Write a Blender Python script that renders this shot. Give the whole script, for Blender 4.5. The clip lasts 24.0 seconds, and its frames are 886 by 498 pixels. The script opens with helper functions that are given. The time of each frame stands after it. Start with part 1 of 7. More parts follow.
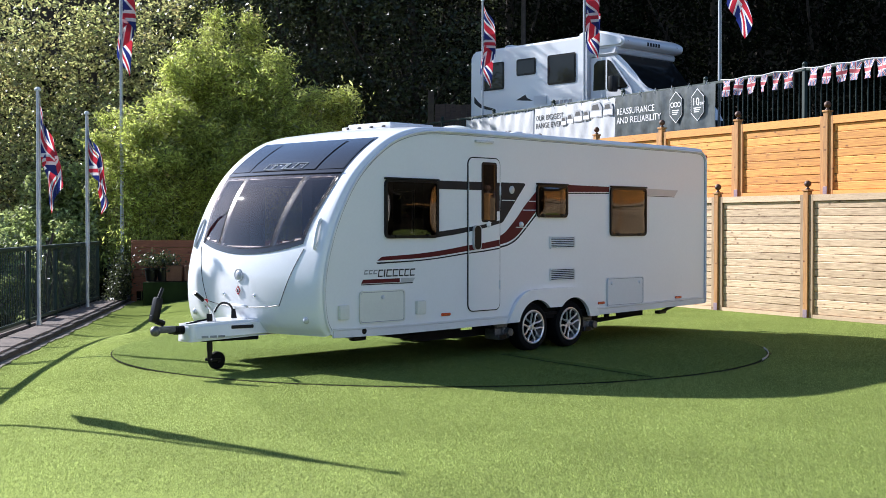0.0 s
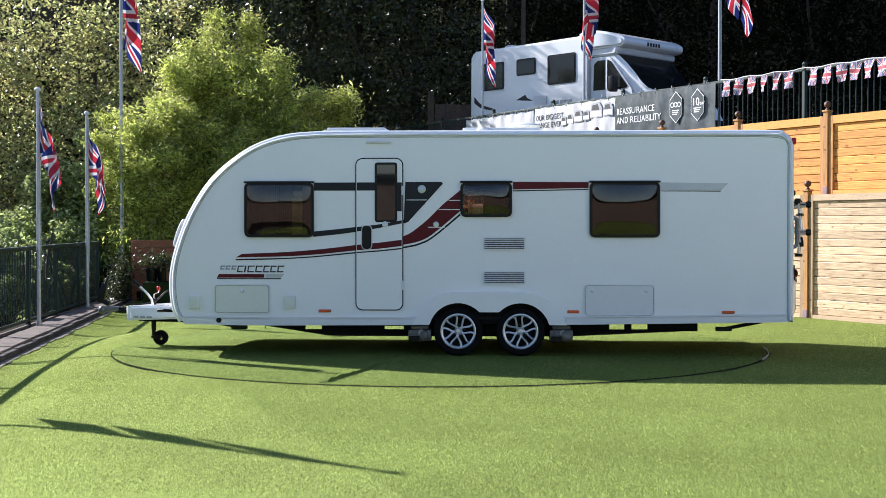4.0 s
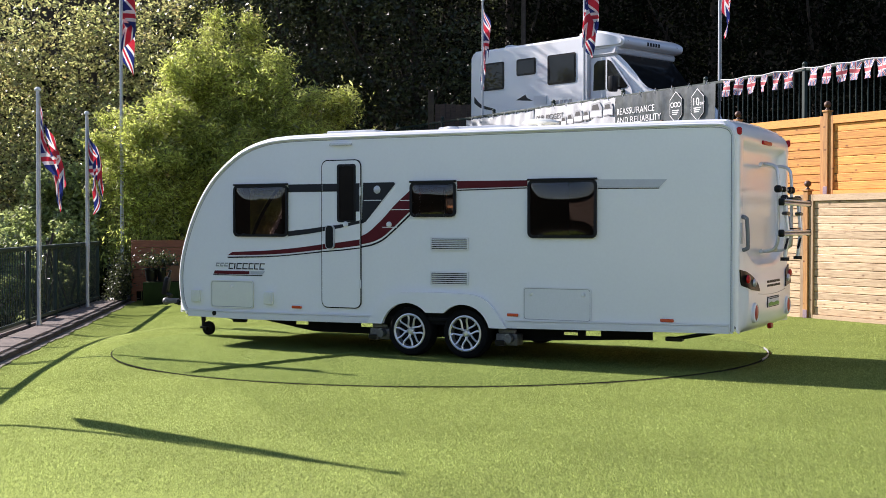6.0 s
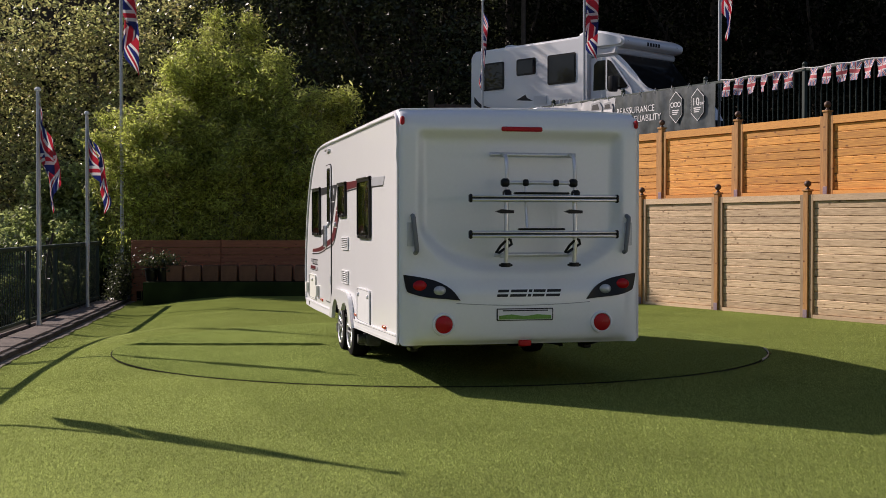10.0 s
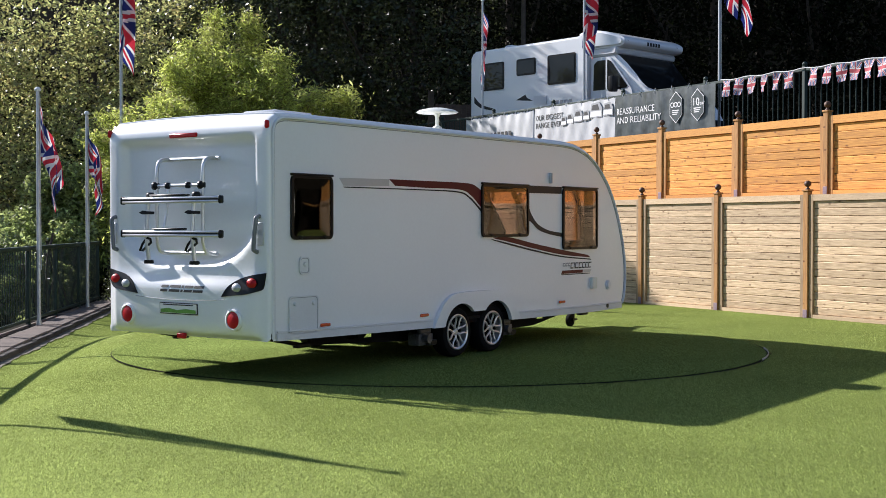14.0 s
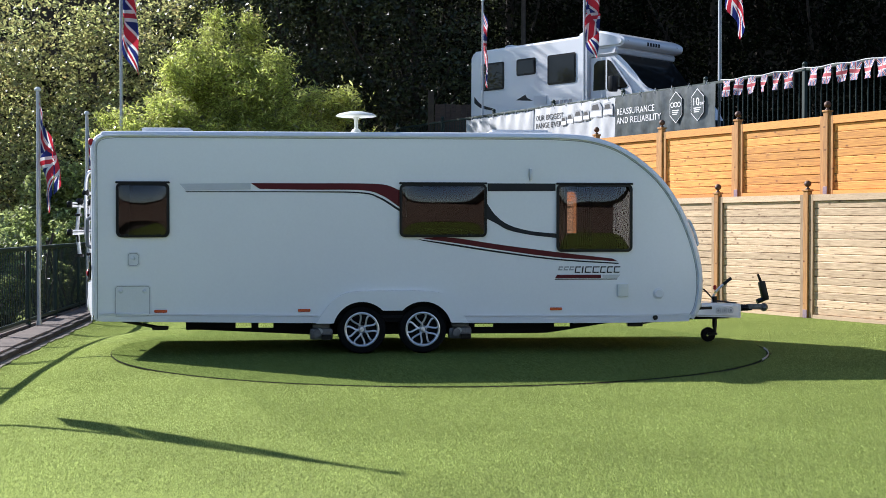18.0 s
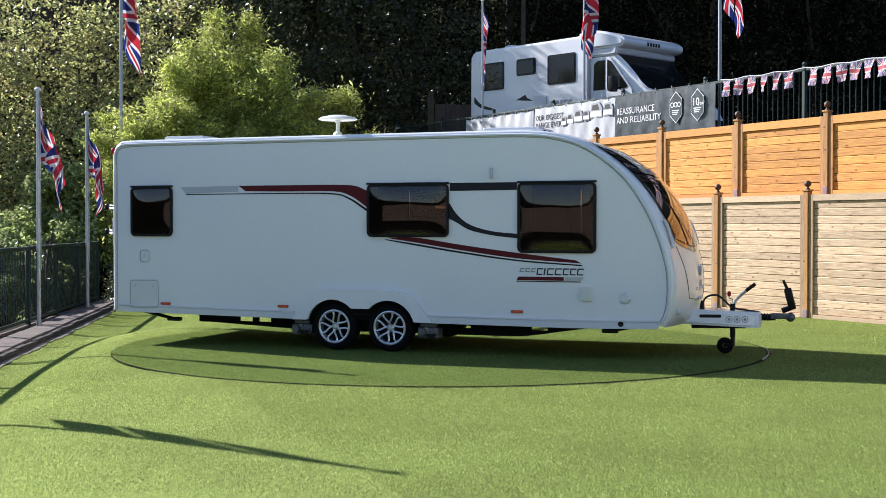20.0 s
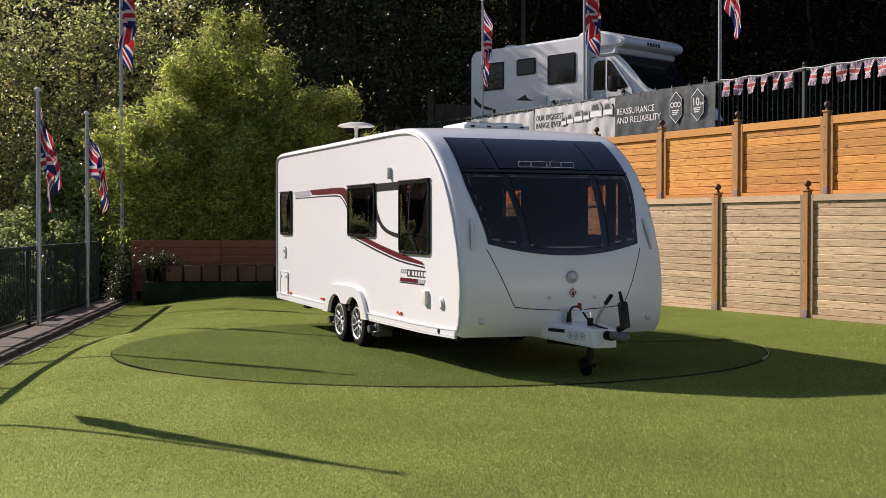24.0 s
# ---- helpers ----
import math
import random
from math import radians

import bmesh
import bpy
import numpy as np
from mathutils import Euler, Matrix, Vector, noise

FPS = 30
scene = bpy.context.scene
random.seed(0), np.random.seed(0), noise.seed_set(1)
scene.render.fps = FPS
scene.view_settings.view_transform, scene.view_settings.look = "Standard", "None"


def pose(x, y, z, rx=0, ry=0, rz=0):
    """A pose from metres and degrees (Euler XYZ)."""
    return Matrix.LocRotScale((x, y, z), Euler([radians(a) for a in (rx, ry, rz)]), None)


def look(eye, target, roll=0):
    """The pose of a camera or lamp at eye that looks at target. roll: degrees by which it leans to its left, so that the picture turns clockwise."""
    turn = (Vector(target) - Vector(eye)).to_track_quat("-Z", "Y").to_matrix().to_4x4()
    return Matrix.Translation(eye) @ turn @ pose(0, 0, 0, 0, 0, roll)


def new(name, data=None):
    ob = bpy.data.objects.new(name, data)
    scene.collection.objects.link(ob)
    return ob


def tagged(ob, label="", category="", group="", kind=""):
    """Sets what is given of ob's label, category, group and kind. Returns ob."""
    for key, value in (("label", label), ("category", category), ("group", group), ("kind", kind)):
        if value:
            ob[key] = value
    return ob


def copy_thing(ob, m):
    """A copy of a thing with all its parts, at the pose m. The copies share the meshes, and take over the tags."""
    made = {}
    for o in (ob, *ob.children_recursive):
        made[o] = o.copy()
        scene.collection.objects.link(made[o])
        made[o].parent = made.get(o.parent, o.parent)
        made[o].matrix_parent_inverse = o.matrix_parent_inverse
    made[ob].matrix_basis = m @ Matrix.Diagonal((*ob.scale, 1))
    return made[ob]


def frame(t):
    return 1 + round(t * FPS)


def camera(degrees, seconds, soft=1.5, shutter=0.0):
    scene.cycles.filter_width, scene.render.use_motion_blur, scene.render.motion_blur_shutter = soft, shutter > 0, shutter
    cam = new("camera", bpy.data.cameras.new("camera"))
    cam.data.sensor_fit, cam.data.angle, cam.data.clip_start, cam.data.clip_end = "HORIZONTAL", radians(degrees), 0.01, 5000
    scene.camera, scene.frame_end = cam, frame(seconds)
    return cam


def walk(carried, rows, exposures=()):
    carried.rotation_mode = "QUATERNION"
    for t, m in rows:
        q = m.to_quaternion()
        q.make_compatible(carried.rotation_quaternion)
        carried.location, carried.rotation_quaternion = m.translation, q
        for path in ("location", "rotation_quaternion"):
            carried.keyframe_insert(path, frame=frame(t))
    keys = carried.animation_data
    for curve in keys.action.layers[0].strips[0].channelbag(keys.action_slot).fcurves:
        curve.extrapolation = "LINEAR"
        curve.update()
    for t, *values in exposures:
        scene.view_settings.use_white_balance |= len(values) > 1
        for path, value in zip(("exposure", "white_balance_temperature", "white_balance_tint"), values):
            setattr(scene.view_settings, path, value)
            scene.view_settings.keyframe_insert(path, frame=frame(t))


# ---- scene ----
# The camera stands on a tripod before the turntable and does not move.
cam = camera(39.02, 24.0, soft=0.8)
EYE = pose(0, 0, 1.465, 88.912, 0, -0.03)
walk(cam, [(0.0, EYE), (24.0, EYE)],
     exposures=[(0.0, 1.24, 5700, 15), (2.5, 1.34, 5760, 15), (5.0, 1.31, 5950, 18), (6.0, 1.26, 6200, 21), (7.0, 1.23, 6600, 23), (8.0, 0.70, 6850, 24), (10.0, 0.23, 6680, 23.5), (12.5, 0.74, 6300, 19),
                (14.0, 0.93, 5980, 16), (18.0, 1.12, 5760, 15), (20.5, 1.12, 5850, 17), (22.0, 1.01, 6560, 22), (23.0, 0.64, 6880, 23), (24.0, 0.45, 6700, 22)])

# ---- light: a low sun behind the trees on the far left, clear sky ----
SUN_AZ = math.atan2(0.563, -0.826)      # direction towards the sun, from +x
SUN_EL = math.atan(0.59)
world = bpy.data.worlds.new("sky")
scene.world = world
world.use_nodes = True
_n = world.node_tree.nodes
_sky = _n.new("ShaderNodeTexSky")
_sky.sky_type = "NISHITA"
_sky.sun_disc = False
_sky.dust_density = 0.3
_sky.ozone_density = 0.9
_sky.sun_elevation = SUN_EL
_sky.sun_rotation = math.pi / 2 - SUN_AZ
_n["Background"].inputs["Strength"].default_value = 0.072
world.node_tree.links.new(_sky.outputs["Color"], _n["Background"].inputs["Color"])
_l = bpy.data.lights.new("sun", "SUN")
_l.energy, _l.angle, _l.color = 5.0, radians(0.55), (1.0, 0.94, 0.83)
_s = new("sun", _l)
_s.matrix_world = look((math.cos(SUN_AZ) * math.cos(SUN_EL) * 60, math.sin(SUN_AZ) * math.cos(SUN_EL) * 60, math.sin(SUN_EL) * 60), (0, 0, 0))

# ---- materials ----
def material(name, colour, rough=0.5, metal=0.0, vary=0.12, scale=6.0, fine=60.0, bump=0.0, coat=0.0, spec=0.5, trans=0.0, per=0.0, leafy=0.0, island=0.0, colour2=None, coat_rough=0.08, coat_ior=1.5):
    """A surface with variation at two scales, bump and optional variation from piece to piece."""
    m = bpy.data.materials.new(name)
    m.use_nodes = True
    t = m.node_tree
    b = t.nodes["Principled BSDF"]
    b.inputs["Roughness"].default_value = rough
    b.inputs["Metallic"].default_value = metal
    b.inputs["Coat Weight"].default_value = coat
    b.inputs["Coat Roughness"].default_value = coat_rough
    b.inputs["Coat IOR"].default_value = coat_ior
    b.inputs["Specular IOR Level"].default_value = spec
    b.inputs["Transmission Weight"].default_value = trans
    co = t.nodes.new("ShaderNodeTexCoord")
    big, small = t.nodes.new("ShaderNodeTexNoise"), t.nodes.new("ShaderNodeTexNoise")
    big.inputs["Scale"].default_value, small.inputs["Scale"].default_value = scale, fine
    big.inputs["Detail"].default_value, small.inputs["Detail"].default_value = 4, 3
    for nd in (big, small):
        t.links.new(co.outputs["Object"], nd.inputs["Vector"])
    mix = t.nodes.new("ShaderNodeMix")
    mix.data_type = "RGBA"
    c2 = colour2 or [c * (1 - 1.6 * vary) for c in colour]
    mix.inputs["A"].default_value = (*[min(1, c * (1 + vary)) for c in colour], 1)
    mix.inputs["B"].default_value = (*c2, 1)
    add = t.nodes.new("ShaderNodeMath")
    add.operation = "ADD"
    sub = t.nodes.new("ShaderNodeMath")
    sub.operation = "MULTIPLY_ADD"
    t.links.new(big.outputs["Fac"], add.inputs[0])
    t.links.new(small.outputs["Fac"], add.inputs[1])
    sub.inputs[1].default_value, sub.inputs[2].default_value = 1.5, -1.0
    t.links.new(add.outputs[0], sub.inputs[0])
    sub.use_clamp = True
    t.links.new(sub.outputs[0], mix.inputs["Factor"])
    last = mix.outputs["Result"]
    if per or island:
        info = t.nodes.new("ShaderNodeObjectInfo" if per else "ShaderNodeNewGeometry")
        hsv = t.nodes.new("ShaderNodeHueSaturation")
        mr = t.nodes.new("ShaderNodeMapRange")
        k = per or island
        mr.inputs["To Min"].default_value, mr.inputs["To Max"].default_value = 1 - k, 1 + k
        t.links.new(info.outputs["Random" if per else "Random Per Island"], mr.inputs["Value"])
        t.links.new(mr.outputs["Result"], hsv.inputs["Value"])
        t.links.new(last, hsv.inputs["Color"])
        last = hsv.outputs["Color"]
    t.links.new(last, b.inputs["Base Color"])
    if bump:
        bp = t.nodes.new("ShaderNodeBump")
        bp.inputs["Strength"].default_value, bp.inputs["Distance"].default_value = bump, 0.01
        t.links.new(add.outputs[0], bp.inputs["Height"])
        t.links.new(bp.outputs["Normal"], b.inputs["Normal"])
    if leafy:
        tr = t.nodes.new("ShaderNodeBsdfTranslucent")
        ms = t.nodes.new("ShaderNodeMixShader")
        ms.inputs["Fac"].default_value = leafy
        t.links.new(last, tr.inputs["Color"])
        t.links.new(b.outputs["BSDF"], ms.inputs[1])
        t.links.new(tr.outputs["BSDF"], ms.inputs[2])
        t.links.new(ms.outputs["Shader"], t.nodes["Material Output"].inputs["Surface"])
    return m


def wood_material(name, colour, dark, per=0.12, rough=0.75, stretch=(0.6, 0.6, 9.0), knots=True):
    """Sawn timber with grain along x of the piece, knots and weathering."""
    m = bpy.data.materials.new(name)
    m.use_nodes = True
    t = m.node_tree
    b = t.nodes["Principled BSDF"]
    b.inputs["Roughness"].default_value = rough
    co, info = t.nodes.new("ShaderNodeTexCoord"), t.nodes.new("ShaderNodeObjectInfo")
    off = t.nodes.new("ShaderNodeVectorMath")
    off.operation = "MULTIPLY_ADD"
    off.inputs[1].default_value = (37.0, 11.0, 23.0)
    cmb = t.nodes.new("ShaderNodeCombineXYZ")
    for k in range(3):
        t.links.new(info.outputs["Random"], cmb.inputs[k])
    t.links.new(cmb.outputs[0], off.inputs[0])
    t.links.new(co.outputs["Object"], off.inputs[2])
    mp = t.nodes.new("ShaderNodeMapping")
    mp.inputs["Scale"].default_value = stretch
    t.links.new(off.outputs[0], mp.inputs["Vector"])
    g = t.nodes.new("ShaderNodeTexNoise")
    g.inputs["Scale"].default_value, g.inputs["Detail"].default_value, g.inputs["Distortion"].default_value = 7, 6, 0.6
    t.links.new(mp.outputs[0], g.inputs["Vector"])
    r = t.nodes.new("ShaderNodeValToRGB")
    r.color_ramp.elements[0].position, r.color_ramp.elements[0].color = 0.28, (*dark, 1)
    r.color_ramp.elements[1].position, r.color_ramp.elements[1].color = 0.62, (*colour, 1)
    t.links.new(g.outputs["Fac"], r.inputs["Fac"])
    last = r.outputs["Color"]
    if knots:
        v = t.nodes.new("ShaderNodeTexVoronoi")
        v.inputs["Scale"].default_value = 4.6
        mk = t.nodes.new("ShaderNodeMapping")
        mk.inputs["Scale"].default_value = (1.0, 1.0, 1.8)
        t.links.new(off.outputs[0], mk.inputs["Vector"])
        t.links.new(mk.outputs[0], v.inputs["Vector"])
        mr = t.nodes.new("ShaderNodeMapRange")
        mr.inputs["From Min"].default_value, mr.inputs["From Max"].default_value = 0.05, 0.18
        mr.inputs["To Min"].default_value, mr.inputs["To Max"].default_value = 0.95, 0.0
        t.links.new(v.outputs["Distance"], mr.inputs["Value"])
        mx = t.nodes.new("ShaderNodeMix")
        mx.data_type = "RGBA"
        t.links.new(mr.outputs["Result"], mx.inputs["Factor"])
        t.links.new(last, mx.inputs["A"])
        mx.inputs["B"].default_value = (dark[0] * 0.5, dark[1] * 0.4, dark[2] * 0.35, 1)
        last = mx.outputs["Result"]
    hsv, vr = t.nodes.new("ShaderNodeHueSaturation"), t.nodes.new("ShaderNodeMapRange")
    vr.inputs["To Min"].default_value, vr.inputs["To Max"].default_value = 1 - per, 1 + per
    t.links.new(info.outputs["Random"], vr.inputs["Value"])
    t.links.new(vr.outputs["Result"], hsv.inputs["Value"])
    t.links.new(last, hsv.inputs["Color"])
    t.links.new(hsv.outputs["Color"], b.inputs["Base Color"])
    bp = t.nodes.new("ShaderNodeBump")
    bp.inputs["Strength"].default_value, bp.inputs["Distance"].default_value = 0.35, 0.004
    t.links.new(g.outputs["Fac"], bp.inputs["Height"])
    t.links.new(bp.outputs["Normal"], b.inputs["Normal"])
    return m


def flag_material(name, red=(0.52, 0.03, 0.05), white=(0.75, 0.75, 0.74), blue=(0.02, 0.03, 0.16)):
    """Red and white crosses on blue, from the cloth's own coordinates (x: -2 to 2, y: -1 to 1)."""
    m = bpy.data.materials.new(name)
    m.use_nodes = True
    t = m.node_tree
    b = t.nodes["Principled BSDF"]
    b.inputs["Roughness"].default_value = 0.8
    uv, sep = t.nodes.new("ShaderNodeUVMap"), t.nodes.new("ShaderNodeSeparateXYZ")
    t.links.new(uv.outputs[0], sep.inputs[0])

    def op(kind, a, c=0.0, d=0.0):
        nd = t.nodes.new("ShaderNodeMath")
        nd.operation = kind
        for k, x in enumerate((a, c, d)):
            if isinstance(x, (int, float)):
                nd.inputs[k].default_value = x
            else:
                t.links.new(x, nd.inputs[k])
        return nd.outputs[0]
    x = op("MULTIPLY_ADD", sep.outputs[0], 4.0, -2.0)
    y = op("MULTIPLY_ADD", sep.outputs[1], 2.0, -1.0)
    ax, ay = op("ABSOLUTE", x), op("ABSOLUTE", y)
    cross = op("MINIMUM", ax, ay)
    diag = op("ABSOLUTE", op("SUBTRACT", ay, op("MULTIPLY", ax, 0.5)))
    col = None
    for fac, colour in ((op("LESS_THAN", diag, 0.21), white), (op("LESS_THAN", diag, 0.085), red),
                        (op("LESS_THAN", cross, 0.33), white), (op("LESS_THAN", cross, 0.2), red)):
        mx = t.nodes.new("ShaderNodeMix")
        mx.data_type = "RGBA"
        t.links.new(fac, mx.inputs["Factor"])
        if col is None:
            mx.inputs["A"].default_value = (*blue, 1)
        else:
            t.links.new(col, mx.inputs["A"])
        mx.inputs["B"].default_value = (*colour, 1)
        col = mx.outputs["Result"]
    t.links.new(col, b.inputs["Base Color"])
    tr, ms = t.nodes.new("ShaderNodeBsdfTranslucent"), t.nodes.new("ShaderNodeMixShader")
    ms.inputs["Fac"].default_value = 0.35
    t.links.new(col, tr.inputs["Color"])
    t.links.new(b.outputs["BSDF"], ms.inputs[1])
    t.links.new(tr.outputs["BSDF"], ms.inputs[2])
    t.links.new(ms.outputs["Shader"], t.nodes["Material Output"].inputs["Surface"])
    return m


M = {}
M["turf"] = material("artificial_turf", (0.162, 0.202, 0.050), 0.75, vary=0.16, scale=1.1, fine=95, bump=1.0, spec=0.0)
M["turf_disc"] = material("turntable_turf", (0.118, 0.157, 0.040), 0.75, vary=0.16, scale=1.1, fine=95, bump=1.0, spec=0.0)
M["blade"] = material("turf_blades", (0.365, 0.435, 0.140), 0.5, vary=0.16, scale=0.7, fine=30, spec=0.2, island=0.36, leafy=0.74)
M["blade_disc"] = material("turntable_blades", (0.315, 0.390, 0.118), 0.5, vary=0.16, scale=0.7, fine=30, spec=0.2, island=0.36, leafy=0.74)
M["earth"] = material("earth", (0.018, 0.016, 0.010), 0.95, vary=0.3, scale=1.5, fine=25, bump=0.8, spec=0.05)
M["stone"] = material("paving", (0.165, 0.130, 0.108), 0.9, vary=0.3, scale=2.2, fine=45, bump=0.6, per=0.12)
# darker copy of the paving; on the kerb it paints the face's shade
M["stone_dark"] = material("kerb_stone", (0.055, 0.044, 0.036), 0.85, vary=0.35, scale=4, fine=50, bump=0.5, per=0.15)
M["grit"] = material("pale_grit", (0.17, 0.15, 0.11), 0.95, vary=0.5, scale=5, fine=70, bump=0.8)
M["white"] = material("white_gelcoat", (0.83, 0.84, 0.85), 0.32, vary=0.015, scale=1.2, fine=40, coat=0.6, coat_rough=0.11)
M["white2"] = material("white_plastic", (0.72, 0.73, 0.74), 0.4, vary=0.03, scale=5, fine=60)
M["cream"] = material("cream_plastic", (0.72, 0.73, 0.66), 0.45, vary=0.03, scale=5, fine=60)
M["silver"] = material("silver_decal", (0.50, 0.52, 0.55), 0.35, metal=0.3, vary=0.04)
M["handle"] = material("grey_handle", (0.17, 0.18, 0.20), 0.4, vary=0.06, scale=6)
M["rail"] = material("painted_rail", (0.66, 0.68, 0.70), 0.35, metal=0.2, vary=0.03)
M["alu"] = material("aluminium", (0.70, 0.70, 0.71), 0.36, metal=0.75, vary=0.06, scale=12)
M["chrome"] = material("chrome", (0.8, 0.8, 0.82), 0.12, metal=1.0, vary=0.03)
M["steel"] = material("galvanised_steel", (0.42, 0.43, 0.44), 0.45, metal=0.8, vary=0.15, scale=9)
M["mover"] = material("dark_cast_metal", (0.15, 0.15, 0.155), 0.45, metal=0.5, vary=0.3, scale=14)
M["black"] = material("black_plastic", (0.0055, 0.0055, 0.006), 0.35, vary=0.15, scale=9, spec=0.25)
M["chassis"] = material("dark_chassis", (0.010, 0.010, 0.011), 0.7, vary=0.2, scale=7, spec=0.1)
M["rubber"] = material("tyre_rubber", (0.007, 0.007, 0.0075), 0.8, vary=0.2, scale=14, fine=90, bump=0.2, spec=0.1)
M["maroon"] = material("maroon_decal", (0.10, 0.008, 0.012), 0.4, vary=0.08, spec=0.2)
M["greyd"] = material("grey_decal", (0.018, 0.019, 0.023), 0.4, vary=0.08, spec=0.2)
M["glass"] = material("tinted_acrylic", (0.003, 0.0028, 0.003), 0.26, vary=0.05, spec=0.10, coat=1.0, coat_rough=0.025, coat_ior=1.65)
M["front_glass"] = material("front_acrylic", (0.003, 0.0028, 0.003), 0.30, vary=0.05, spec=0.07, coat=1.0, coat_rough=0.035, coat_ior=1.6)
M["tint"] = material("smoked_acrylic", (0.58, 0.48, 0.43), 0.012, vary=0.02, spec=0.5, trans=1.0)
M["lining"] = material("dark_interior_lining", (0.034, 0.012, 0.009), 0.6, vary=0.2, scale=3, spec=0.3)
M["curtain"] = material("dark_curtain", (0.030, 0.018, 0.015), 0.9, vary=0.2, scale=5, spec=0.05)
M["dark_pane"] = material("dark_glass", (0.003, 0.003, 0.003), 0.3, vary=0.05, spec=0.1, coat=0.55, coat_rough=0.02, coat_ior=1.45)
M["redlens"] = material("red_lens", (0.44, 0.006, 0.010), 0.4, vary=0.10, coat=0.1, spec=0.25)
M["amber"] = material("amber_lens", (0.60, 0.075, 0.018), 0.25, vary=0.08, coat=0.5)
M["clear"] = material("clear_lens", (0.65, 0.66, 0.68), 0.12, vary=0.08, coat=0.8)
M["green"] = material("dark_green_paint", (0.006, 0.024, 0.017), 0.5, vary=0.15, scale=8)
M["mesh"] = material("dark_green_bars", (0.006, 0.018, 0.012), 0.55, vary=0.1)
M["pole"] = material("grey_pole", (0.50, 0.51, 0.53), 0.4, metal=0.35, vary=0.06, scale=5)
M["flag"] = flag_material("flag_cloth")
M["bunting"] = flag_material("faded_bunting_cloth", (0.60, 0.12, 0.14), (0.78, 0.77, 0.76), (0.17, 0.19, 0.36))
M["oak"] = wood_material("weathered_board", (0.64, 0.475, 0.295), (0.34, 0.225, 0.125), per=0.17)
M["amberwood"] = wood_material("treated_board", (0.73, 0.345, 0.068), (0.42, 0.165, 0.034), per=0.2)
M["postwood"] = wood_material("fence_post", (0.50, 0.25, 0.072), (0.29, 0.13, 0.036), stretch=(9.0, 9.0, 0.6))
M["brownwood"] = wood_material("brown_stained_board", (0.34, 0.125, 0.052), (0.20, 0.068, 0.028))
M["stilewood"] = wood_material("panel_stile", (0.38, 0.265, 0.15), (0.24, 0.155, 0.08), stretch=(9.0, 9.0, 0.6))
M["shoe"] = material("mauve_post_shoe", (0.24, 0.17, 0.20), 0.6, vary=0.15, scale=9)
M["darkwood"] = wood_material("dark_aged_board", (0.075, 0.05, 0.035), (0.035, 0.022, 0.015))
# turf on the bed's sides, its green darkened to stand in for shade
M["hedge_green"] = material("dark_turf_edging", (0.022, 0.036, 0.010), 0.9, vary=0.35, scale=3, fine=60, bump=1.0, spec=0.1)
M["finial"] = material("dark_finial", (0.09, 0.04, 0.02), 0.6, vary=0.2, scale=9)
# near-black and dim leaf colours that carry the shade under the trees
M["leaf_deep_shade"] = material("dark_leaves", (0.0095, 0.013, 0.005), 0.8, vary=0.3, scale=0.5, fine=8, island=0.6, leafy=0.3, spec=0.05)
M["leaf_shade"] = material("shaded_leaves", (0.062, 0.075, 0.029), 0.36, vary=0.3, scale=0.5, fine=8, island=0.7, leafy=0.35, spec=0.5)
M["leaf_mid"] = material("ivy_leaves", (0.30, 0.36, 0.13), 0.34, vary=0.4, scale=0.8, fine=8, island=0.75, leafy=0.66, spec=1.0, colour2=(0.27, 0.20, 0.085))
M["leaf_gloss"] = material("glossy_laurel_leaves", (0.34, 0.40, 0.14), 0.33, vary=0.35, scale=0.6, fine=9, island=0.6, leafy=0.5, spec=1.0)
M["leaf_bamboo"] = material("bamboo_leaves", (0.49, 0.545, 0.125), 0.5, vary=0.35, scale=0.6, fine=9, island=0.6, leafy=0.52, spec=0.35)
M["bark"] = material("bark", (0.06, 0.045, 0.03), 0.9, vary=0.3, scale=6, fine=40, bump=0.8)
M["culm"] = material("bamboo_culm", (0.20, 0.20, 0.06), 0.6, vary=0.2, scale=5)
M["banner"] = material("white_banner", (0.47, 0.48, 0.49), 0.5, vary=0.06, scale=2, fine=20)
M["bannerd"] = material("charcoal_banner", (0.075, 0.088, 0.090), 0.33, vary=0.35, scale=1.3, fine=9)
M["render"] = material("pale_render", (0.62, 0.61, 0.58), 0.85, vary=0.06, scale=1.5, fine=40, bump=0.2)
M["brick"] = material("brown_brick_wall", (0.20, 0.145, 0.11), 0.9, vary=0.25, scale=2, fine=14, bump=0.3)
M["print"] = material("white_print", (0.78, 0.78, 0.78), 0.6, vary=0.03)
M["printd"] = material("dark_print", (0.012, 0.012, 0.014), 0.6, vary=0.1)
M["printg"] = material("grey_print", (0.30, 0.31, 0.33), 0.6, vary=0.1)
M["printgreen"] = material("green_print", (0.16, 0.36, 0.06), 0.5, vary=0.15, scale=12)
M["terracotta"] = material("planter_timber", (0.15, 0.07, 0.036), 0.8, vary=0.2, scale=7, per=0.15)


# ---- mesh helpers ----
def link(name, bm, mat, parent=None, label="", smooth=None, at=None):
    me = bpy.data.meshes.new(name)
    bm.to_mesh(me)
    bm.free()
    for mm in (mat if isinstance(mat, (list, tuple)) else [mat]):
        me.materials.append(mm)
    ob = new(name, me)
    if smooth is not None:
        me.polygons.foreach_set("use_smooth", [True] * len(me.polygons))
        if smooth < 180:
            me.set_sharp_from_angle(angle=radians(smooth))
    if parent is not None:
        ob.parent = parent
    if at is not None:
        ob.location = at
    if label:
        ob["label"] = label
    return ob


